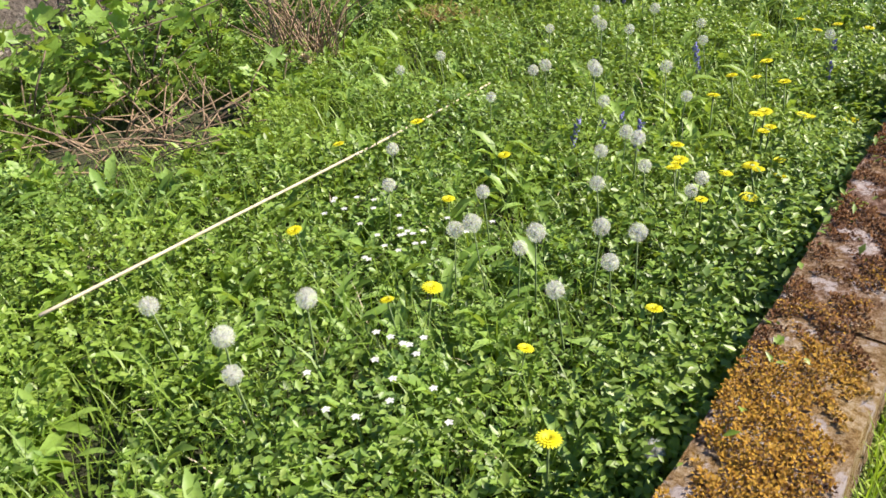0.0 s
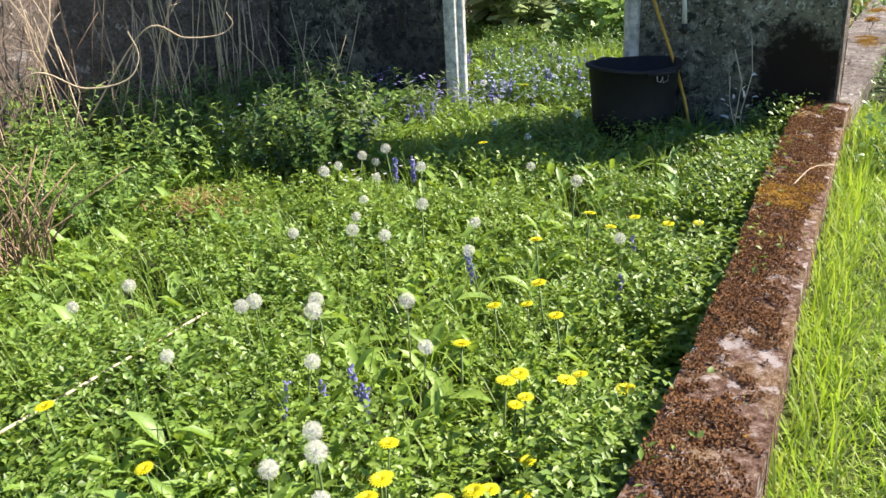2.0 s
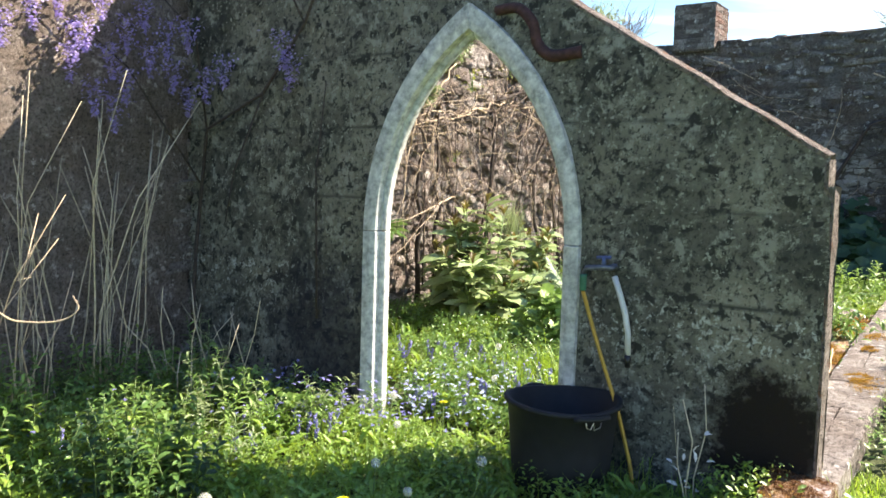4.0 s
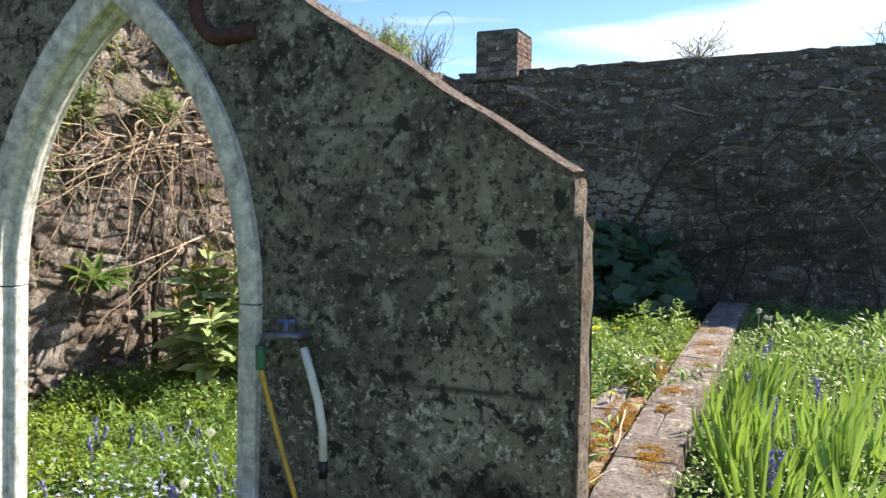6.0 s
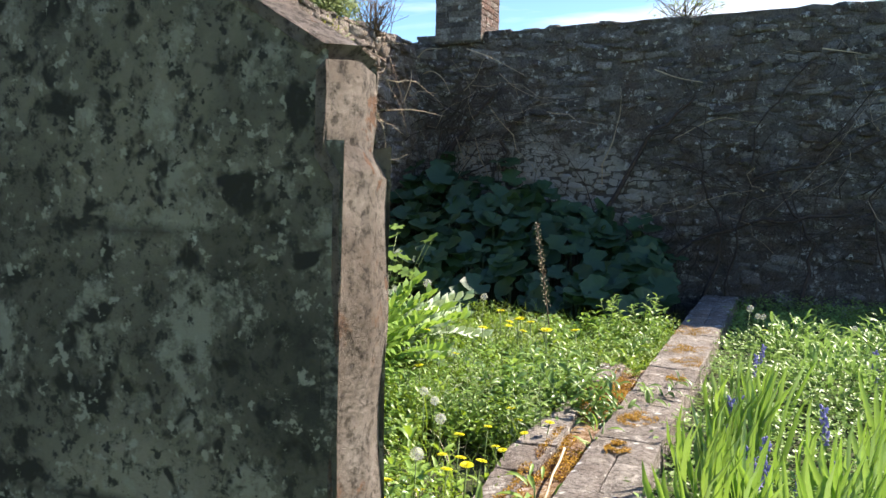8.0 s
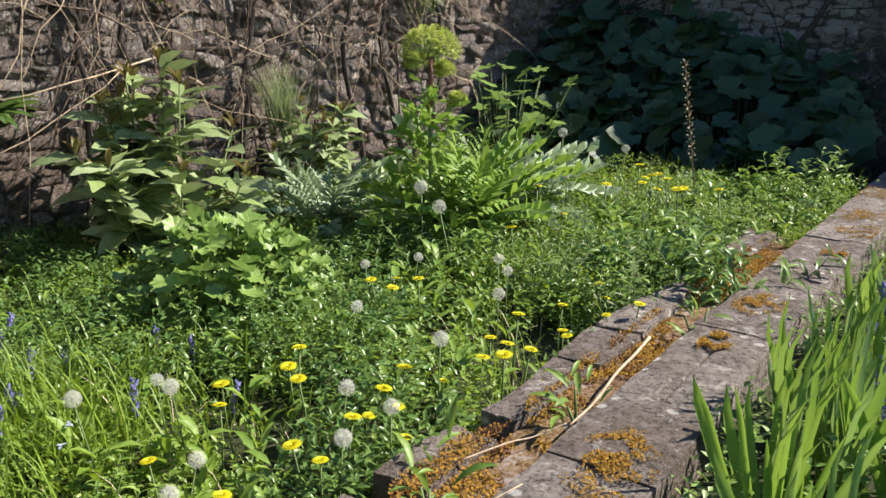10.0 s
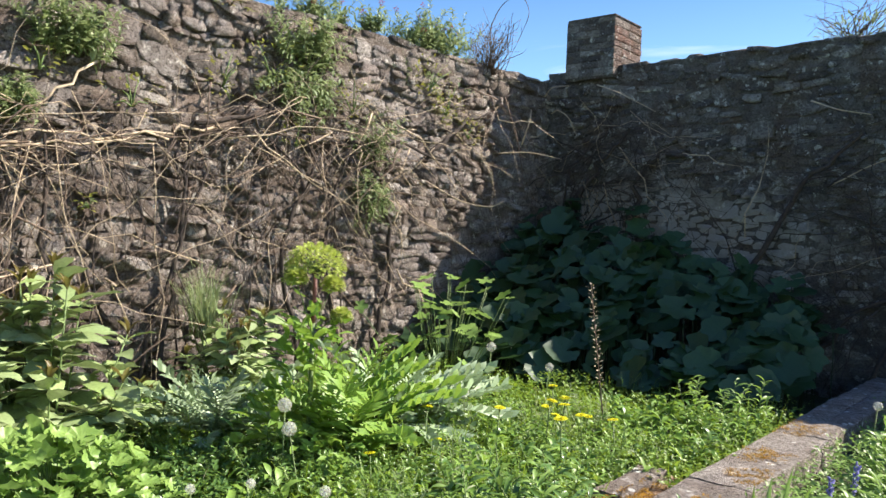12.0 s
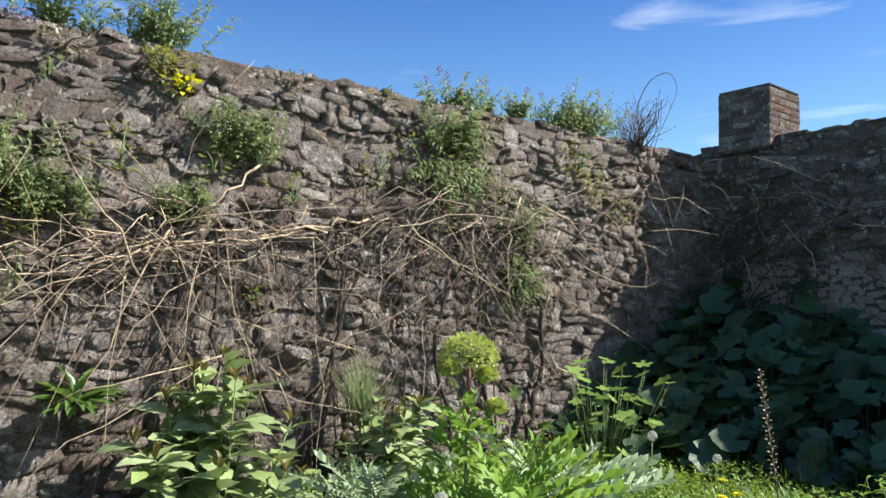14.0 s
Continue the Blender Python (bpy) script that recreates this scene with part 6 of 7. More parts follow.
# wisteria on the gable and the wall beside it
def wisteria():
    thing = empty("wisteria", (-5.3, 6.5, 0.4))
    base = np.array(thing.location)
    rng = np.random.RandomState(12)
    wood = Heap()
    lines = [[(-5.3, 6.7, 0.3), (-5.28, 6.74, 1.4), (-5.2, 6.77, 2.3), (-4.6, 6.78, 2.55), (-4.2, 6.78, 3.0), (-3.95, 6.78, 3.5), (-3.9, 6.78, 3.9)],
             [(-5.2, 6.77, 2.3), (-5.25, 6.7, 3.0), (-5.35, 6.4, 3.3), (-5.38, 5.9, 3.25)], [(-5.25, 6.75, 1.9), (-5.35, 6.2, 2.7), (-5.4, 5.7, 3.05)],
             [(-4.2, 6.78, 3.0), (-4.4, 6.79, 3.3), (-4.7, 6.78, 3.45), (-5.2, 6.7, 3.2)], [(-4.6, 6.78, 2.55), (-4.9, 6.78, 2.0), (-5.0, 6.78, 1.6)], [(-4.05, 6.79, 1.0), (-4.08, 6.79, 2.0), (-4.0, 6.79, 2.6)]]
    for k, line in enumerate(lines):
        wood.tube(np.array(line) - base, 0.017 if k < 1 else 0.009, 0.008 if k < 1 else 0.004, 6)
    wood.object("vine", dark_bark, thing)
    blooms = Heap()
    for c in [(-5.35, 5.7, 3.2), (-5.3, 5.85, 3.0), (-5.3, 6.05, 2.85), (-5.35, 6.2, 3.05), (-5.3, 6.35, 2.9), (-5.35, 5.6, 3.45), (-4.1, 6.72, 3.6), (-4.0, 6.72, 3.5), (-4.35, 6.74, 2.95), (-5.3, 5.5, 3.1), (-5.3, 5.3, 2.95), (-5.3, 5.75, 2.8), (-5.25, 6.5, 2.8), (-5.1, 6.68, 2.75), (-4.95, 6.72, 2.85), (-5.2, 6.6, 2.65), (-4.3, 6.74, 2.8), (-5.35, 5.95, 2.6), (-5.35, 6.1, 2.5), (-5.35, 6.0, 3.25), (-5.3, 6.3, 3.2), (-5.25, 6.45, 3.05), (-5.35, 5.8, 2.95), (-5.3, 5.45, 3.3), (-5.3, 6.15, 2.7), (-5.2, 6.6, 3.1)]:
        n = 130
        t = rng.rand(n)
        p = np.array(c) - base + np.stack([rng.normal(0, 0.05, n) * (1.1 - t), rng.normal(0, 0.05, n) * (1.1 - t), -0.26 * t], 1)
        blooms.stamp(OVAL, frames(headings(n, -50, 50, rng), None, 0.028, 0.02), p)
    blooms.object("blossom", lilac_petal, thing, "hanging lilac flower clusters")
    leaves = Heap()
    leaf_cloud(leaves, np.array((-5.3, 5.75, 3.5)) - base, (0.15, 0.5, 0.25), 160, OVAL, 0.05, 0.5, rng)
    leaves.object("leaves", lime_leaf, thing, "young yellow-green leaves")
    tagged(thing, "wisteria vine with lilac blossom on the wall", "wisteria")


wisteria()


# ---- beds under the walls ----


def oval_leaf(tip=0.45):
    """A broad pointed leaf with a raised rim and a folded midrib."""
    ts = np.array([0.0, 0.1, 0.25, 0.42, 0.6, 0.78, 0.91, 1.0])
    ws = np.array([0.03, 0.2, 0.40, 0.5, 0.47, 0.31, 0.14, 0.005])
    mid = np.stack([ts, 0 * ts, 0.10 * ts - 0.34 * ts ** 2], 1)
    rim = 0.10 * ws + 0.015 * np.sin(ts * 19)
    v = np.concatenate([mid + np.stack([0 * ts, ws, rim], 1), mid, mid + np.stack([0 * ts, -ws, rim + 0.01 * np.cos(ts * 15)], 1)])
    n = len(ts)
    i = np.arange(n - 1)
    return (v, [np.concatenate([np.stack([i + n, i + n + 1, i + 1, i], 1), np.stack([i + 2 * n, i + 2 * n + 1, i + n + 1, i + n], 1)])])


SHRUB_LEAF = oval_leaf()


def broad_shrub(label, centre, spread, height, stems, length, seed):
    """Upright stems, each with whorls of long broad leaves, the youngest bronze."""
    rng = np.random.RandomState(seed)
    thing = empty("broad_leaved_shrub", centre)
    wood, leaves, young = Heap(), Heap(), Heap()
    for k in range(stems):
        a, r = rng.uniform(0, 6.28), math.sqrt(rng.rand())
        h = height * (1.0 - 0.45 * r * r) * rng.uniform(0.8, 1.05)
        tip = np.array([spread * r * math.cos(a), spread * r * math.sin(a), h])
        foot = tip * [0.35, 0.35, 0] + [0, 0, -0.04]
        wood.tube([foot, foot * 0.6 + tip * 0.4, tip], 0.008, 0.005, 5)
        n = 19
        t = rng.uniform(0.3, 1, n)
        p = foot + (tip - foot) * t[:, None]
        s = length * rng.uniform(0.7, 1.15, n) * (1.15 - 0.35 * t)
        way = headings(n, -25, 25, rng) + np.stack([np.zeros(n), np.zeros(n), t * 0.55 - 0.15], 1)
        leaves.stamp(SHRUB_LEAF, frames(way, None, s, s * rng.uniform(0.40, 0.54, n), rng.uniform(-0.5, 0.5, n)), p)
        young.stamp(LONG_LEAF, frames(headings(5, 45, 78, rng), None, length * 0.42, length * 0.13), np.tile(tip, (5, 1)))
    tagged(wood.object("stem_mass", stem_green, thing), kind="stuff")
    tagged(leaves.object("leaves", big_leaf, thing, smooth=True), kind="stuff")
    young.object("young_leaves", foliage("bronze_leaf", (0.12, 0.085, 0.03), (0.14, 0.13, 0.035), gain=1.4, tint=(0.25, 0.2, 0.05)), thing, "upright bronze-green young leaves")
    return tagged(thing, label, "shrub", "broad-leaved shrubs")


broad_shrub("large-leaved green shrub with bronze shoots under the wall", (-4.6, 9.75, 0.5), 0.60, 1.25, 20, 0.31, 3)
broad_shrub("smaller large-leaved green shrub against the wall", (-5.0, 11.35, 0.6), 0.46, 0.9, 13, 0.25, 4)
broad_shrub("low broad-leaved shoots beside the large shrub", (-4.3, 10.3, 0.52), 0.35, 0.6, 9, 0.22, 5)


def mallow_mound():
    thing = empty("mallow", (-3.35, 9.25, 0.5))
    rng = np.random.RandomState(9)
    stalks, leaves = Heap(), [Heap(), Heap()]
    n = 520
    d = rng.normal(0, 1, (n, 3))
    d /= np.linalg.norm(d, axis=1)[:, None]
    d[:, 2] = np.abs(d[:, 2])
    p = d * [0.58, 0.56, 0.54] * rng.uniform(0.72, 1.02, n)[:, None]
    way = d * [1, 1, 0.15] + rng.normal(0, 0.4, (n, 3)) + [0, 0, -0.15]
    up = d * [0.5, 0.5, 1] + [0.15, 0.1, 0.6]
    s = rng.uniform(0.10, 0.175, n)
    for k in range(2):
        q = np.arange(n) % 2 == k
        leaves[k].stamp(lobed(7, 0.2, 0.045, 11 + k, 0.28), frames(way[q], up[q], s[q], s[q]), p[q])
    for q in p[::3]:
        stalks.tube([q * 0.15, q * 0.7, q], 0.003, 0.0025, 4)
    tagged(stalks.object("stalk_mass", stem_green, thing), kind="stuff")
    for h in leaves:
        tagged(h.object("leaves", mallow_leaf, thing), kind="stuff")
    tagged(thing, "mound of bright green scalloped mallow leaves", "mallow")


mallow_mound()


def cardoon(label, centre, count, length, seed, tilt=(15, 65), mat=None, aim=None):
    rng = np.random.RandomState(seed)
    thing = empty("cardoon", centre)
    shapes = [mesh_object("leaf", *feather(15, 0.15, droop=0.55, seed=seed + k), mat or grey_leaf) for k in range(3)]
    meshes = [o.data for o in shapes]
    for o in shapes:
        bpy.data.objects.remove(o)
    for k in range(count):
        az = aim + rng.normal(0, 0.6) if aim is not None and k % 2 else k * 2.4 + rng.uniform(-0.3, 0.3)
        el = radians(rng.uniform(*tilt))
        ob = new("leaf", meshes[k % 3])
        ob.parent = thing
        s = length * rng.uniform(0.7, 1.1)
        ob.matrix_basis = Matrix.Rotation(az, 4, "Z") @ Matrix.Rotation(-el, 4, "Y") @ Matrix.Rotation(rng.uniform(-0.5, 0.5), 4, "X") @ Matrix.Diagonal((s, s, s, 1))
    return tagged(thing, label, "cardoon", "cardoons")


cardoon("silvery grey cardoon with deeply cut leaves", (-4.0, 10.55, 0.62), 24, 0.8, 30, (25, 75))
cardoon("silvery cardoon with long arching cut leaves", (-3.4, 11.55, 0.66), 26, 0.95, 40, (20, 70), None, 0.3)
cardoon("fresh green plant with finely cut leaves", (-3.1, 10.9, 0.62), 34, 0.9, 50, (30, 82), fresh_leaf)


def angelica():
    thing = empty("angelica", (-3.22, 10.69, 0.55))
    rng = np.random.RandomState(2)
    stem = Heap()
    stem.tube([(0, 0, -0.03), (0.01, 0, 0.5), (0.0, 0, 0.98)], 0.017, 0.014, 8)
    stem.object("stem", stem_green, thing, smooth=True)
    stem = Heap()
    stem.tube([(0, 0, 0.97), (0.004, 0, 1.15), (0, 0, 1.3)], 0.014, 0.011, 8)
    stem.object("upper_stem", stem_red, thing, "thick purplish-red stem", smooth=True)
    head, rays = Heap(), Heap()
    for c, r in (((0, 0, 1.32), 0.16), ((0.02, -0.17, 1.25), 0.05), ((-0.05, 0.19, 1.2), 0.05), ((0.1, 0.14, 1.02), 0.04)):
        c = np.array(c)
        if r < 0.1:
            rays.tube([(0, 0, 0.9), c * 0.6 + [0, 0, 0.38], c], 0.004, 0.003, 4)
        n = int(42 * (r / 0.16)) + 8
        k = np.arange(n) + 0.5
        cz = 1 - 1.25 * k / n
        phi = k * 2.39996
        d = np.stack([np.cos(phi) * np.sqrt(1 - cz ** 2), np.sin(phi) * np.sqrt(1 - cz ** 2), cz], 1)
        for q in d:
            tip = c + q * r * [1, 1, 0.75]
            if r > 0.1:
                rays.tube([c - [0, 0, 0.03], tip], 0.002, 0.0015, 3)
            e = rng.normal(0, 1, (40, 3))
            e /= np.linalg.norm(e, axis=1)[:, None]
            head.stamp(DIAMOND, frames(e + q, None, 0.020, 0.018), tip + e * 0.022)
    tagged(rays.object("ray_mass", stem_green, thing), kind="stuff")
    tagged(head.object("umbel_mass", umbel_green, thing, "rounded yellow-green flower umbels"), kind="stuff")
    leaves = Heap()
    leaf_cloud(leaves, (0, 0, 0.95), (0.22, 0.22, 0.2), 40, lobed(3, 0.4, 0.02, 2), 0.11, 0.8, rng)
    leaf_cloud(leaves, (0, 0, 0.35), (0.45, 0.45, 0.3), 200, LONG_LEAF, 0.12, 0.4, rng)
    leaf_cloud(leaves, (0, 0, 0.72), (0.2, 0.2, 0.3), 60, LONG_LEAF, 0.14, 0.42, rng)
    tagged(leaves.object("leaves", fresh_leaf, thing), kind="stuff")
    tagged(thing, "tall angelica with a yellow-green flower head", "angelica")


angelica()


def butterbur(label, x0, x1, y0, y1, n, seed):
    """A bank of big round leaves on stalks, higher towards the wall."""
    rng = np.random.RandomState(seed)
    thing = empty("butterbur", ((x0 + x1) / 2, y1 - 0.4, 0.66))
    base = np.array(thing.location)
    stalks, heaps = Heap(), [Heap() for _ in range(3)]
    for k in range(n):
        a, b = rng.uniform(x0, x1), y0 + (y1 - y0) * rng.rand() ** 0.8
        rise = (b - y0) / (y1 - y0)
        east = np.interp(a, [-5.4, -4.2, -3.2, -2.2, -1.6], [1.5, 1.62, 1.15, 0.8, 0.4])
        h = (0.35 + east * rise) * rng.uniform(0.7, 1.08)
        z = float(soil(a, b))
        p = np.array([[a, b, z + h]])
        stalks.tube([(a, b, z - 0.03) - base, (a + 0.02, b - 0.03, z + h * 0.6) - base, p[0] - base], 0.008, 0.006, 4)
        s = np.array([rng.uniform(0.25, 0.46)])
        az = rng.uniform(0, 6.28)
        way = np.array([[math.cos(az), math.sin(az) - 0.5, -0.25]])
        up = np.array([[rng.normal(0.15, 0.3), -0.95 + rng.normal(0, 0.3), 1.0]])
        heaps[k % 3].stamp(lobed(7, 0.10, 0.012, 30 + k % 3, 0.2), frames(way, up, s, s), p - base)
    tagged(stalks.object("stalk_mass", shaded_stem, thing), kind="stuff")
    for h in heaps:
        tagged(h.object("leaves", shaded_leaf, thing), kind="stuff")
    return tagged(thing, label, "butterbur")


butterbur("bank of large round green leaves darkened for the shaded corner", -5.3, -3.4, 13.6, 16.2, 270, 3)
butterbur("large round green leaves below the wall, darkened for shade", -3.6, -1.7, 13.9, 16.2, 210, 4)


def lobed_plant(name, label, category, centre, n, radius, height, size, shape, mat, seed):
    rng = np.random.RandomState(seed)
    thing = empty(name, centre)
    stalks, leaves = Heap(), Heap()
    p = np.stack([rng.normal(0, radius, n), rng.normal(0, radius, n), height * rng.uniform(0.4, 1, n)], 1)
    for q in p:
        stalks.tube([q * [0.2, 0.2, 0] + [0, 0, -0.03], q * [0.7, 0.7, 0.6], q], 0.004, 0.003, 4)
    s = size * rng.uniform(0.7, 1.2, n)
    leaves.stamp(shape, frames(headings(n, -20, 20, rng), rng.normal(0, 0.35, (n, 3)) + [0, 0, 1], s, s), p)
    tagged(stalks.object("stalk_mass", stem_green, thing), kind="stuff")
    tagged(leaves.object("leaves", mat, thing), kind="stuff")
    return tagged(thing, label, category)


lobed_plant("lobed_leaf_plant", "sunlit lobed leaves on tall stalks by the corner", "plant", (-4.5, 13.45, 0.62), 46, 0.32, 1.15, 0.21, lobed(5, 0.4, 0.03, 8), mallow_leaf, 5)
lobed_plant("lobed_leaf_plant", "low sunlit lobed leaves in the bed", "plant", (-4.1, 12.7, 0.6), 34, 0.35, 0.5, 0.17, lobed(5, 0.4, 0.03, 9), fresh_leaf, 6)


def foxglove():
    thing = empty("foxglove", (-2.33, 12.49, 0.62))
    rng = np.random.RandomState(1)
    stem, pods = Heap(), Heap()
    stem.tube([(0.16, 0, -0.02), (0.065, 0, 0.6), (-0.03, 0, 1.2)], 0.006, 0.003, 5)
    stem.object("stem", bark, thing)
    t = np.linspace(0.42, 1, 70)
    a = np.arange(70) * 2.4
    p = np.stack([0.16 - 0.19 * t + 0.014 * np.cos(a), 0.014 * np.sin(a), 1.2 * t], 1)
    way = np.stack([np.cos(a), np.sin(a), np.full(70, 0.5)], 1)
    pods.stamp(OVAL, frames(way, None, 0.024, 0.014), p)
    pods.stamp(OVAL, frames(way + [0, 0, 0.6], None, 0.021, 0.012), p)
    tagged(pods.object("pod_mass", straw, thing, "dry pale seed pods"), kind="stuff")
    tagged(thing, "dead foxglove spike with dry seed pods", "foxglove")


foxglove()
stem_clump("dock", "leafy green dock leaning over the path edge", "dock", (-1.5, 10.75, 0.56), 0.36, 0.52, 34, 18, 0.13, 0.32, LONG_LEAF, (bush_leaf, mallow_leaf), 80, "", 0.3)
stem_clump("leafy_weed", "fresh green upright weeds beside the slabs", "weed", (-1.62, 13.0, 0.6), 0.28, 0.62, 20, 20, 0.11, 0.32, LONG_LEAF, (fresh_leaf, mallow_leaf), 81, "weeds beside the slabs", 0.15)
stem_clump("leafy_weed", "fresh green upright weeds beside the slabs", "weed", (-1.5, 13.45, 0.62), 0.1, 0.8, 4, 24, 0.11, 0.32, LONG_LEAF, (fresh_leaf,), 82, "weeds beside the slabs", 0.1)
for k, (bx, by) in enumerate([(-1.2, 8.95), (-1.17, 9.9), (-1.2, 8.2)]):
    bush("path_weed", "small upright weed growing between the slabs", "weed", (bx, by, 0.6), (0.07, 0.07, 0.22), 26, LONG_LEAF, 0.1, 0.25, fresh_leaf, 84 + k, 3, group="weeds in the path")
for k, (bx, by, r) in enumerate([(-2.3, 11.2, 0.4), (-2.9, 12.0, 0.42), (-2.0, 12.4, 0.4), (-2.5, 10.4, 0.3), (-3.6, 12.2, 0.35)]):
    bush("herb_clump", "bushy light green herb clump in the bed", "herb", (bx, by, float(soil(bx, by))), (r, r, 0.2), 900, NARROW_LEAF, 0.042, 0.4, herb if k % 2 else fresh_leaf, 90 + k, group="herb clumps")
for k in range(26):
    bx, by = -4.3 + 2.7 * RNG.rand(), 7.6 + 5.4 * RNG.rand()
    stem_clump("bed_weed", "leafy green weed among the grass of the bed", "weed", (bx, by, float(soil(bx, by))), RNG.uniform(0.12, 0.26), RNG.uniform(0.24, 0.36) + (0.14 if by > 10 else 0), 13, 16, RNG.uniform(0.05, 0.09), RNG.uniform(0.28, 0.5), (OVAL, NARROW_LEAF, LONG_LEAF)[k % 3], ((herb, bush_leaf), (fresh_leaf, herb), (mallow_leaf, bush_leaf))[k % 3], 300 + k, "weeds in the bed", 0.3)
for k in range(48):
    bx, by = -3.5 + 2.0 * RNG.rand(), 10.1 + 3.2 * RNG.rand()
    if bx > kerb_left(by) - 0.15:
        continue
    stem_clump("bed_weed", ("fresh green leafy weed in the sunny bed", "slender green weed with narrow leaves", "broad-leaved green weed in the sunny bed")[k % 3], "weed", (bx, by, float(soil(bx, by))), RNG.uniform(0.12, 0.24), RNG.uniform(0.3, 0.5), 12, 18, (0.06, 0.09, 0.12)[k % 3], (0.5, 0.22, 0.45)[k % 3], (OVAL, NARROW_LEAF, LONG_LEAF)[k % 3], ((fresh_leaf, herb), (mallow_leaf, wall_leaf), (fresh_leaf, bush_leaf))[k % 3], 400 + k, "weeds in the bed", 0.25)
bent_cane("dry_stick", "pale dry stick lying on the path edge", [(-1.30, 9.72, 0.74), (-1.262, 9.5, 0.738), (-1.235, 9.3, 0.735), (-1.19, 9.05, 0.72), (-1.17, 8.85, 0.715)], 0.007, 0.004, pale_twig, "stick")
bent_cane("dry_stick", "thin pale dry stick on the mossy edging", [(-1.33, 8.5, 0.685), (-1.27, 8.65, 0.70), (-1.23, 8.74, 0.70), (-1.18, 8.85, 0.72)], 0.003, 0.002, pale_twig, "stick")
bent_cane("dry_stick", "thin pale dry stick lying across the slabs", [(-1.22, 7.9, 0.68), (-1.12, 8.15, 0.725), (-1.06, 8.4, 0.745)], 0.003, 0.002, pale_twig, "stick")
bent_cane("dry_stick", "curved dry stalk lying on the mossy kerb", [(-0.72, 5.0, 0.63), (-0.68, 5.2, 0.66), (-0.60, 5.35, 0.64)], 0.003, 0.002, pale_twig, "stick")


# iris clump beside the path
SWORD = ([(0, 0.5, 0), (0, 0, 0.02), (0, -0.5, 0), (0.5, 0.5, 0.02), (0.5, 0, 0.05), (0.5, -0.5, 0.02), (0.82, 0.34, 0.0), (0.82, 0, 0.02), (0.82, -0.34, 0.0), (1, 0, -0.07)],
         [[(0, 1, 4, 3), (1, 2, 5, 4), (3, 4, 7, 6), (4, 5, 8, 7)], [(6, 7, 9), (7, 8, 9)]])


def iris(label, cx, cy, rx, ry, n, seed, length=0.52):
    rng = np.random.RandomState(seed)
    thing = empty("iris_clump", (cx, cy, float(soil(cx, cy))))
    blade_meshes = []
    for k in range(4):
        v = np.array(SWORD[0]) * [1, 1, 1] + np.array([[0, 0.25 * (k - 1.5) * q[0] ** 2 * 0.6, 0.12 * (k % 2) * q[0] ** 2] for q in SWORD[0]])
        ob = mesh_object("leaf", v, SWORD[1], iris_leaf_one)
        blade_meshes.append(ob.data)
        bpy.data.objects.remove(ob)
    fans = rng.normal(0, 0.5, (n // 6, 2)) * [rx, ry]
    for f in fans:
        az = rng.uniform(0, 3.14)
        lean = rng.normal(0, 0.11, 2)
        for k in range(6):
            spread = (k - 2.5) * 0.15
            way = np.array([[math.cos(az) * spread + lean[0] + 0.02, math.sin(az) * spread + lean[1] - 0.03, 1.0]])
            up = np.array([[-math.sin(az), math.cos(az), 0.2]])
            s = length * rng.uniform(0.7, 1.1)
            turn = Matrix(frames(way, up, s, rng.uniform(0.020, 0.040))[0].tolist()).to_4x4()
            ob = new("leaf", blade_meshes[rng.randint(4)])
            ob.parent = thing
            ob.matrix_basis = Matrix.Translation((f[0] + spread * 0.1, f[1] + spread * 0.1, -0.02)) @ turn
    return tagged(thing, label, "iris", "iris clumps")


for k, (cx, cy, rx, ry, n) in enumerate([(-0.52, 9.25, 0.16, 0.8, 96), (-0.1, 8.9, 0.33, 0.6, 84), (0.15, 9.7, 0.4, 0.6, 60), (-0.5, 10.5, 0.2, 0.5, 42), (0.5, 10.5, 0.5, 0.6, 54), (-0.15, 8.1, 0.3, 0.4, 30)]):
    iris("clump of upright green sword-shaped iris leaves", cx, cy, rx, ry, n, 100 + k)
for k, (bx, by, r) in enumerate([(0.0, 11.6, 0.5), (0.7, 12.2, 0.6), (-0.3, 12.7, 0.4), (1.3, 11.0, 0.6), (0.5, 13.2, 0.5)]):
    bush("bed_plant", "bright green leafy perennial in the flower bed", "plant", (bx, by, float(soil(bx, by))), (r, r, 0.3), 800, LONG_LEAF, 0.09, 0.3, mallow_leaf, 110 + k, group="perennials in the bed")
bush("edge_weed", "green leafy weed beside the kerb end", "weed", (-0.5, 6.4, 0.38), (0.2, 0.3, 0.22), 200, OVAL, 0.07, 0.45, bush_leaf, 120)

# ---- plants on the walls ----
TUFT, BLOOM = "grey-green valerian tuft rooted in the stone wall", "flowering valerian tuft on top of the wall"
for k, (wy, wz, stems, length, fl, up, hang, spread) in enumerate([
        (10.17, 3.32, 26, 0.42, 0, 1.0, 0.0, 0.5), (9.75, 2.78, 22, 0.3, 0, 1.0, 0.0, 0.6), (12.3, 3.7, 46, 0.5, 0, 0.9, 0.4, 0.8), (8.3, 2.8, 34, 0.6, 0, 1.1, 0.1, 0.5),
        (13.2, 2.85, 30, 0.5, 0, 0.8, 0.5, 0.3), (8.0, 3.45, 20, 0.42, 0, 1.0, 0.0, 0.5), (8.75, 2.7, 20, 0.42, 0, 1.0, 0.0, 0.5)]):
    valerian(TUFT, (WALL_X + 0.08, wy, wz), stems, length, 130 + k, fl, up, hang, spread)
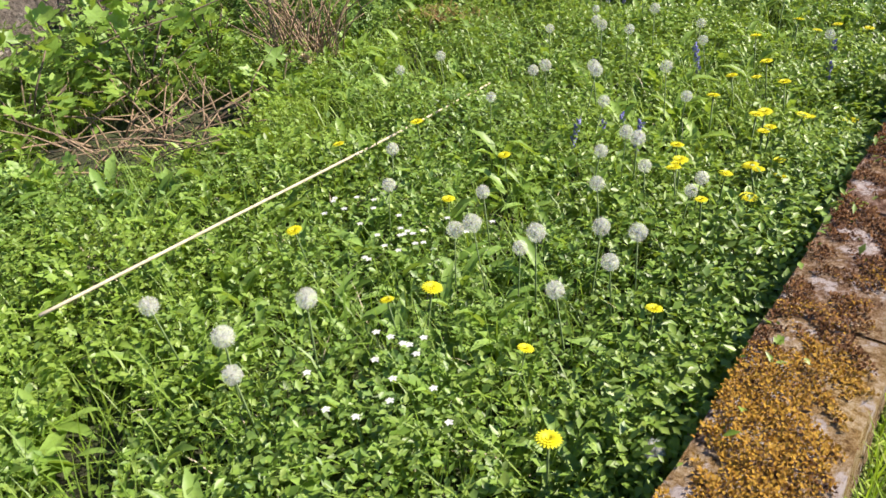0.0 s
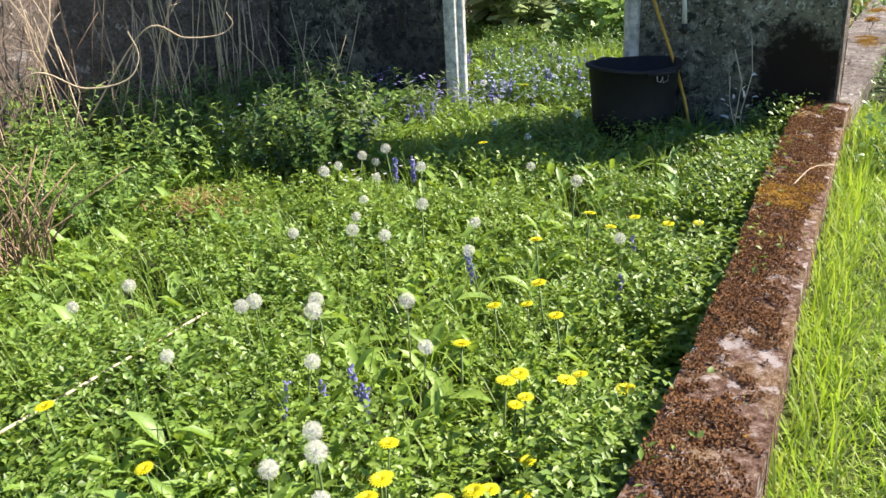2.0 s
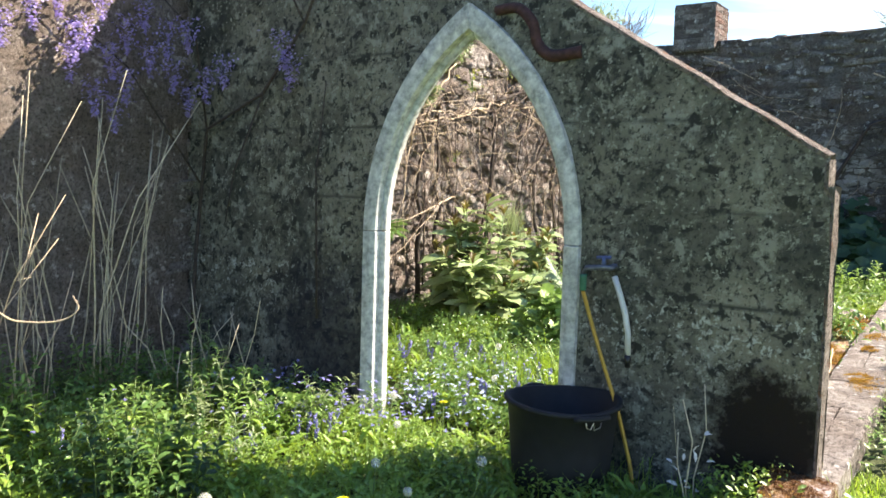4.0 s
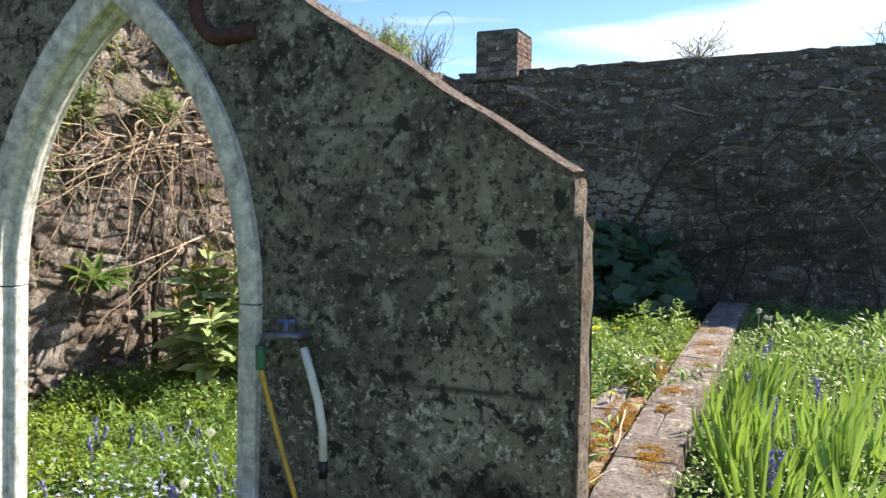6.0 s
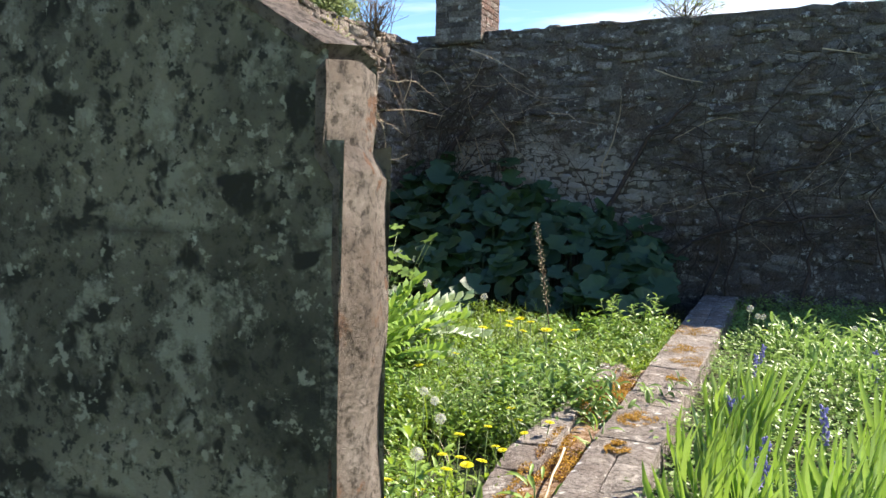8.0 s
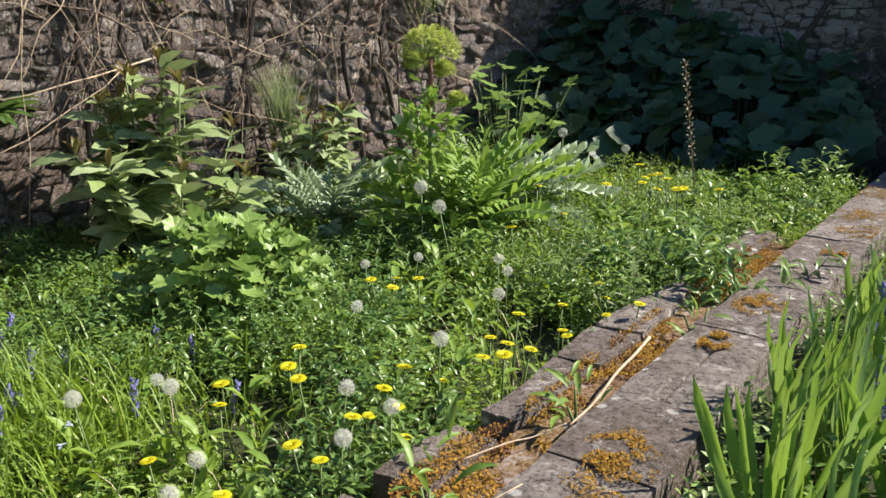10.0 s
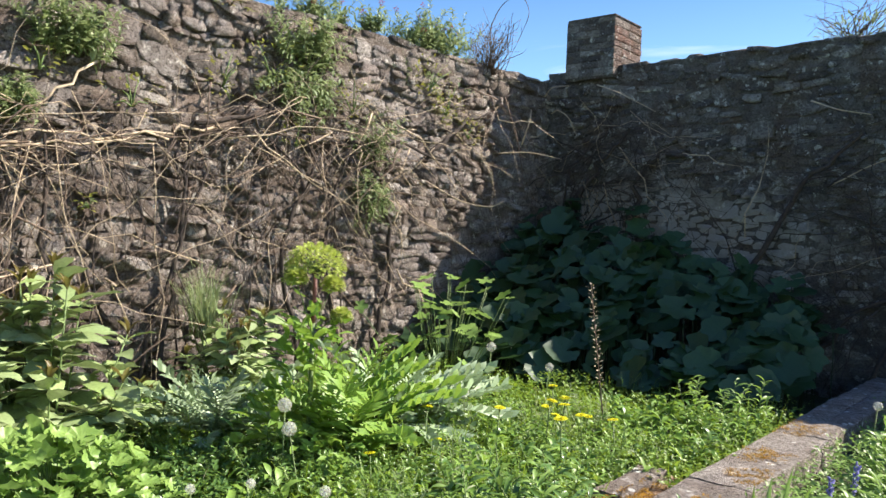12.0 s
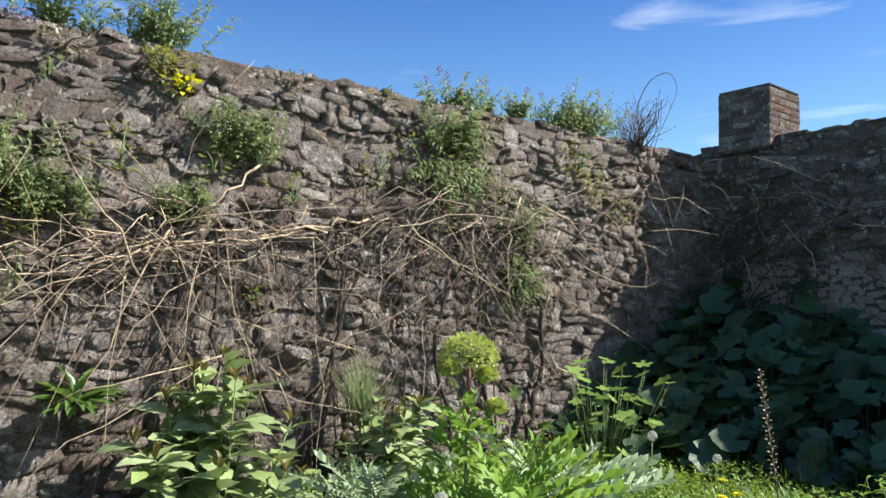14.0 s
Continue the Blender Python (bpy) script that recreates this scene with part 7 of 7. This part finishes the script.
for k, (wy, wz, stems, length, fl, hang, spread) in enumerate([(12.5, 4.1, 34, 0.46, 16, 0.25, 0.9), (14.2, 4.2, 60, 0.5, 10, 0.15, 1.2), (9.5, 4.05, 26, 0.52, 5, 0.15, 0.5), (8.75, 4.02, 16, 0.42, 3, 0.15, 0.5), (13.3, 4.2, 9, 0.26, 3, 0.0, 0.7)]):
    valerian(BLOOM, (WALL_X - 0.10, wy, wz), stems, length, 145 + k, fl, 1.0, hang, spread, 0.6)
for k, (wy, wz, n) in enumerate([(9.55, 3.98, 90), (8.8, 3.95, 70), (11.5, 4.08, 40), (10.6, 4.05, 36), (12.4, 4.0, 60)]):
    bush("yellow_wall_plant", "withered yellow and brown tuft at the wall top", "wall plant", (WALL_X + 0.05, wy, wz - 0.05), (0.1, 0.24, 0.09), n, NARROW_LEAF, 0.06, 0.35, lime_leaf if k % 2 == 0 else straw, 190 + k, 8, bark, group="yellow tufts on the wall")
bush("yellow_wall_plant", "bright yellow leafy tuft below the wall top", "wall plant", (WALL_X + 0.09, 9.64, 3.77), (0.07, 0.11, 0.09), 46, OVAL, 0.06, 0.6, yellow_petal, 197, 4, group="yellow tufts on the wall")
bush("trailing_blossom", "lilac blossom trailing over the wall top", "blossom", (WALL_X - 0.05, 8.5, 4.04), (0.12, 0.2, 0.07), 150, OVAL, 0.028, 0.7, lilac_petal, 198, 6, bark)
for k, (wy, wz, r, n) in enumerate([(14.3, 3.5, 0.2, 110), (9.45, 3.88, 0.12, 60), (8.6, 2.6, 0.14, 50), (10.3, 2.2, 0.08, 24), (11.4, 3.3, 0.22, 50), (12.9, 3.3, 0.25, 60), (8.3, 1.5, 0.2, 60), (10.6, 3.0, 0.2, 40), (14.0, 3.75, 0.25, 90), (14.7, 3.3, 0.2, 70), (11.9, 3.45, 0.3, 70), (12.2, 2.9, 0.2, 40), (9.9, 3.15, 0.15, 30), (9.2, 3.1, 0.25, 60)]):
    bush("yellow_wall_plant", "yellow-green tuft growing on the wall", "wall plant", (WALL_X + 0.14, wy, wz), (0.12, r, r), n, OVAL, 0.045, 0.5, lime_leaf, 150 + k, 5, group="yellow tufts on the wall")


def fern_tuft():
    thing = empty("feathery_tuft", (WALL_X + 0.35, 11.2, 1.3))
    h = Heap()
    rng = np.random.RandomState(3)
    h.stamp(BLADE, frames(headings(260, 40, 88, rng), None, rng.uniform(0.25, 0.62, 260), 0.006), rng.normal(0, 0.06, (260, 3)))
    h.object("fronds", wall_leaf, thing)
    tagged(thing, "feathery light green tuft against the wall", "wall plant")


fern_tuft()


def rosette():
    thing = empty("rosette_plant", (WALL_X + 0.15, 9.02, 1.42))
    h = Heap()
    rng = np.random.RandomState(3)
    h.stamp(LONG_LEAF, frames(headings(34, -10, 65, rng) + [0.5, 0, 0], None, rng.uniform(0.22, 0.36, 34), 0.085), np.zeros((34, 3)))
    h.object("leaves", bush_leaf, thing)
    tagged(thing, "green rosette with long leaves rooted in the wall", "wall plant")


rosette()


def climber(label, lines, twigs, zone, seed, x_out, mats, plane="west", thick=0.028):
    """Bare woody climber: trunks up the wall, then a tangle of twigs that lies along it and hangs out."""
    rng = np.random.RandomState(seed)
    place = lambda u, v, o: np.array((WALL_X + 0.05 + o, u, v)) if plane == "west" else np.array((u, WALL_Y - 0.05 - o, v))
    base = place(lines[0][0][0], lines[0][0][1], 0.1)
    thing = empty("climber", base)
    wood = Heap()
    tops = []
    for line in lines:
        pts = []
        for (u0, v0), (u1, v1) in zip(line, line[1:]):
            for t in np.linspace(0, 1, 6)[:-1]:
                pts.append(place(u0 + (u1 - u0) * t + rng.normal(0, 0.025), v0 + (v1 - v0) * t + rng.normal(0, 0.022), 0.05 + 0.05 * rng.rand()) - base)
        pts.append(place(*line[-1], 0.1) - base)
        wood.tube(pts, thick * rng.uniform(0.8, 1.2), thick * 0.45, 6)
        tops += [(u, v) for u, v in line[1:]]
    wood.object("trunk", mats[0], thing, smooth=True)
    heaps = [Heap(), Heap()]
    for k in range(twigs):
        u, v = tops[rng.randint(len(tops))]
        u, v = u + rng.normal(0, 0.25), v + rng.normal(0, 0.12)
        way = rng.choice([-1, 1], p=[zone[0], 1 - zone[0]])
        n, o = 7, rng.uniform(0.05, 0.2)
        du, dv = way * rng.uniform(0.0, 0.24), rng.normal(zone[1], 0.11)
        pts = []
        for i in range(n):
            pts.append(place(u, min(v, 4.0), o) - base)
            u, v, o = u + du + rng.normal(0, 0.045), v + dv + rng.normal(0, 0.045), min(x_out, max(0.02, o + rng.normal(0.03, 0.05)))
            dv += rng.normal(zone[2], 0.03)
        heaps[rng.rand() < zone[3]].tube(pts, rng.choice([0.003, 0.0045, 0.009], p=[0.55, 0.33, 0.12]), 0.0018, 4)
    for h, m, l in zip(heaps, mats[1:], ("dark bare twigs", "pale sunlit bare twigs")):
        if h.count:
            tagged(h.object("twig_tangle", m, thing, l), kind="stuff")
    return tagged(thing, label, "climber", "bare climbers")


climber("bare woody climber with tangled twigs on the stone wall", [[(9.68, 0.6), (9.7, 1.6), (9.66, 2.5), (9.5, 2.75)], [(10.0, 0.6), (9.98, 1.7), (9.95, 2.7)]], 42, (0.6, -0.02, -0.02, 0.4), 5, 0.45, (dark_bark, bark, pale_twig))
climber("bare woody climber with a thick twiggy crown on the wall", [[(10.86, 0.6), (11.02, 1.5), (11.1, 2.3), (11.15, 3.0)], [(10.7, 0.7), (11.0, 1.6), (11.3, 2.6)], [(12.4, 0.7), (12.1, 2.0), (12.5, 2.8), (12.3, 3.2)], [(11.15, 2.95), (11.8, 3.15), (12.4, 3.25)]], 95, (0.5, -0.02, -0.02, 0.3), 6, 0.5, (dark_bark, bark, pale_twig))
climber("bare climber with hanging twigs near the corner", [[(13.3, 0.8), (13.55, 1.7), (13.4, 2.6), (13.1, 3.1)], [(12.9, 0.8), (12.6, 2.0), (12.9, 3.0)], [(12.9, 3.0), (13.6, 3.1), (14.4, 3.0)], [(14.0, 3.0), (14.6, 3.5), (15.2, 3.7)]], 95, (0.35, -0.03, -0.02, 0.4), 7, 0.7, (dark_bark, bark, pale_twig))
climber("dark brown hanging stems matted against the wall", [[(9.75, 0.8), (9.72, 1.8), (9.8, 2.75)], [(10.4, 0.9), (10.35, 2.0), (10.3, 2.7)], [(11.1, 0.8), (11.05, 1.9), (11.2, 2.8)], [(11.75, 0.9), (11.8, 2.0), (11.7, 2.9)], [(12.9, 0.9), (12.8, 2.0), (12.6, 2.9)]], 60, (0.5, -0.13, -0.012, 0.1), 18, 0.35, (dark_bark, bark, pale_twig), thick=0.009)
climber("pale horizontal stems trained along the wall", [[(11.4, 2.95), (10.6, 2.75), (9.7, 2.6), (8.9, 2.35), (8.0, 2.1)], [(10.9, 2.8), (10.0, 2.72), (9.2, 2.5), (8.2, 2.45)], [(10.3, 3.3), (9.9, 2.85), (9.3, 2.6)]], 50, (0.7, -0.01, -0.012, 0.85), 8, 0.55, (pale_twig, bark, pale_twig), thick=0.013)
climber("dark bare stems creeping over the shaded wall", [[(-4.9, 1.2), (-4.97, 2.66), (-4.6, 3.2), (-4.2, 3.6)], [(-3.95, 1.0), (-4.02, 2.1), (-4.12, 2.9), (-3.8, 3.3)], [(-4.0, 2.08), (-3.3, 2.06), (-2.6, 1.7), (-1.9, 1.4)], [(-2.9, 0.9), (-2.7, 1.9), (-2.2, 2.9), (-1.6, 3.4)]], 90, (0.5, 0.02, -0.012, 0.22), 9, 0.5, (dark_bark, dark_bark, pale_twig), "north", 0.042)
climber("dark twiggy climber filling the corner of the walls", [[(-5.3, 1.4), (-5.2, 2.4), (-5.0, 3.2), (-4.5, 3.6)], [(-5.1, 1.6), (-4.7, 2.4), (-4.3, 2.6)], [(-5.3, 2.4), (-4.8, 2.9), (-4.2, 3.0)]], 75, (0.35, -0.02, -0.015, 0.28), 12, 0.8, (dark_bark, dark_bark, pale_twig), "north", 0.02)
climber("thin bare stems over the shaded wall", [[(-1.2, 0.9), (-1.0, 2.0), (-0.9, 3.0), (-0.3, 3.8)], [(0.6, 0.8), (0.4, 2.2), (1.2, 3.4)], [(-0.95, 2.4), (0.2, 2.7), (1.5, 3.3)]], 70, (0.5, 0.03, -0.012, 0.2), 10, 0.3, (dark_bark, dark_bark, pale_twig), "north", 0.018)


def top_twigs(label, cx, cy, cz, rx, rz, n, seed, mat):
    thing = empty("bare_bush", (cx, cy, cz))
    rng = np.random.RandomState(seed)
    h = Heap()
    for k in range(n):
        a = rng.uniform(-1, 1)
        e = np.array([a * rx, rng.normal(0, 0.12), rz * rng.uniform(0.3, 1.0)])
        m = e * 0.5 + rng.normal(0, 0.08, 3)
        h.tube([(rng.normal(0, 0.1), 0, -0.05), m, e, e + rng.normal(0, 0.1, 3)], 0.005, 0.002, 4)
    tagged(h.object("twig_tangle", mat, thing), kind="stuff")
    return thing


climber("dense dead brown twigs hanging in a mat on the wall", [[(8.2, 2.35), (9.2, 2.55), (10.2, 2.7), (11.2, 2.85), (12.2, 3.05), (13.0, 3.0)]], 70, (0.5, -0.05, -0.03, 0.25), 31, 0.5, (bark, dark_bark, pale_twig), thick=0.012)
climber("dark tangled stems low on the shaded wall", [[(-2.2, 0.9), (-1.6, 1.6), (-0.8, 1.9), (0.2, 2.0)], [(-1.4, 0.9), (-1.2, 1.7), (-1.5, 2.4)], [(-0.4, 0.8), (-0.2, 1.6), (-0.6, 2.3)]], 120, (0.5, 0.0, -0.012, 0.08), 32, 0.35, (dark_bark, dark_bark, bark), "north", 0.03)
for pts in ([(-5.35, 16.2, 4.06), (-5.2, 16.15, 4.15), (-4.98, 16.2, 4.16)], [(-4.65, 16.3, 4.16), (-4.24, 16.15, 3.99), (-3.75, 16.1, 3.73)], [(-5.3, 16.3, 3.85), (-5.08, 16.1, 3.84), (-4.92, 16.1, 3.74), (-4.79, 16.1, 3.52)], [(-5.3, 15.2, 3.2), (-5.0, 15.4, 3.22), (-4.6, 15.5, 3.14)],
            [(-5.35, 14.0, 2.75), (-5.0, 14.2, 2.55), (-4.7, 14.3, 2.5), (-4.55, 14.35, 2.56)], [(-5.25, 15.6, 3.35), (-5.15, 15.6, 3.63), (-5.2, 15.7, 3.8)], [(-2.1, 16.3, 3.75), (-1.8, 16.2, 3.62), (-1.5, 16.2, 3.55)], [(-0.2, 16.3, 3.9), (0.2, 16.2, 3.8)]):
    bent_cane("dead_vine", "pale bare stem sticking out from the wall", pts, 0.009, 0.004, pale_twig, "vine")
bent_cane("dead_vine", "dark looping bare stem above the wall corner", [(-5.55, 15.2, 4.25), (-5.6, 15.3, 4.7), (-5.5, 15.4, 5.05), (-5.3, 15.5, 5.15), (-5.2, 15.55, 4.95), (-5.28, 15.5, 4.65)], 0.007, 0.003, bark, "vine")
tagged(top_twigs("", -5.5, 15.2, 4.2, 0.4, 0.6, 80, 3, bark), "bare twiggy bush on the corner of the wall", "bush", "bushes on the wall top")
tagged(top_twigs("", -1.85, WALL_Y + 0.25, 4.42, 0.5, 0.5, 40, 4, bark), "airy twiggy bush on the wall top", "bush", "bushes on the wall top")
tagged(top_twigs("", 0.65, WALL_Y + 0.25, 4.48, 0.35, 0.35, 24, 5, bark), "airy twiggy bush on the wall top", "bush", "bushes on the wall top")
bush("wall_top_shrub", "pale green airy shrub on the wall top", "shrub", (-1.8, WALL_Y + 0.22, 4.42), (0.42, 0.2, 0.2), 200, LONG_LEAF, 0.07, 0.3, wall_leaf, 170, 12, bark)

# moss cushions on the kerb and the edging
n = 95000
y = RNG.uniform(0.3, 6.85, n)
t = RNG.uniform(0.01, 0.99, n)
x = kerb_left(y) * (1 - t) + kerb_right(y) * t
tone = wobble(x, y, 5.0, 2.0) * 0.5 + 0.35 * wobble(x, y, 13.0, 6.0) + RNG.normal(0, 0.22, n)
gold = tone + np.interp(y, [0.3, 0.9, 1.5, 2.3, 3.9, 4.5, 5.0, 5.7], [0.8, 0.85, 0.25, -0.8, -0.75, -0.4, 0.1, -0.6]) > 0
cover = 0.55 * wobble(x, y, 4.0, 4.0) + 0.5 * wobble(x, y, 11.0, 1.0) + 0.45 * wobble(x, y, 27.0, 3.0) + RNG.normal(0, 0.08, n) - np.clip((t - 0.80) * 4.0, 0, 1) - np.clip((0.08 - t) * 4.0, 0, 1) + np.interp(y, [0.3, 1.1, 1.8], [0.3, 0.25, 0.0])
lift = np.clip(cover + 0.35, 0, 1) * 0.022
for pick, mat, words in ((gold & (cover > -0.32), moss_gold, "golden orange moss on the kerb"), (~gold & (cover > -0.25), moss_brown, "reddish brown moss on the kerb")):
    moss = Heap()
    n = int(pick.sum())
    moss.stamp(DIAMOND, frames(headings(n, 5, 75), None, RNG.uniform(0.006, 0.012, n), 0.006), np.stack([x[pick], y[pick], path_top(y[pick]) + lift[pick] * RNG.uniform(0.3, 1.0, n)], 1))
    tagged(moss.object("moss", mat), words, "moss", kind="stuff")
n = 34000
y = RNG.uniform(7.1, 11.7, n)
x = kerb_left(y) + RNG.uniform(-0.29, -0.005, n)
k = wobble(x, y, 2.2, 1.5) + 0.6 * wobble(x, y, 8.0, 1.0) - np.clip((kerb_left(y) - 0.2 - x) * 12, 0, 1) > -0.35
x, y = x[k], y[k]
brown = wobble(x, y, 6.0, 7.0) + RNG.normal(0, 0.3, len(x)) > 0.1
for pick, mat, words in ((~brown, moss_gold, "orange moss cushions on the edging stones"), (brown, moss_brown, "brown moss cushions on the edging stones")):
    moss = Heap()
    moss.stamp(DIAMOND, frames(headings(int(pick.sum()), 5, 70), None, 0.011, 0.008), np.stack([x[pick], y[pick], path_top(y[pick]) - np.where(x[pick] < kerb_left(y[pick]) - 0.2, 0.04, 0.075) + RNG.uniform(-0.01, 0.014, int(pick.sum()))], 1))
    tagged(moss.object("moss", mat), words, "moss", kind="stuff")
moss = Heap()
for cx, cy, r in ((-0.88, 8.6, 0.10), (-0.98, 8.75, 0.06), (-1.06, 10.3, 0.07), (-1.0, 12.0, 0.09), (-1.05, 9.75, 0.045), (-1.08, 7.7, 0.07), (-1.1, 12.5, 0.10), (-1.2, 13.4, 0.13), (-1.0, 11.4, 0.05), (-0.72, 9.05, 0.03)):
    x, y = RNG.normal(cx, r, 2600), RNG.normal(cy, r * 1.5, 2600)
    k = (x > kerb_left(y) + 0.01) & (x < kerb_right(y) - 0.01) & (wobble(x, y, 18.0, cx) > -0.1) & (np.hypot((x - cx) / r, (y - cy) / r / 1.5) < 1.5 + 0.5 * wobble(x, y, 9.0, cy))
    x, y = x[k], y[k]
    moss.stamp(DIAMOND, frames(headings(len(x), 5, 60), None, 0.009, 0.007), np.stack([x, y, path_top(y) + RNG.uniform(-0.002, 0.012, len(x))], 1))
tagged(moss.object("moss", moss_gold), "tight golden moss patches on the slabs", "moss", kind="stuff")
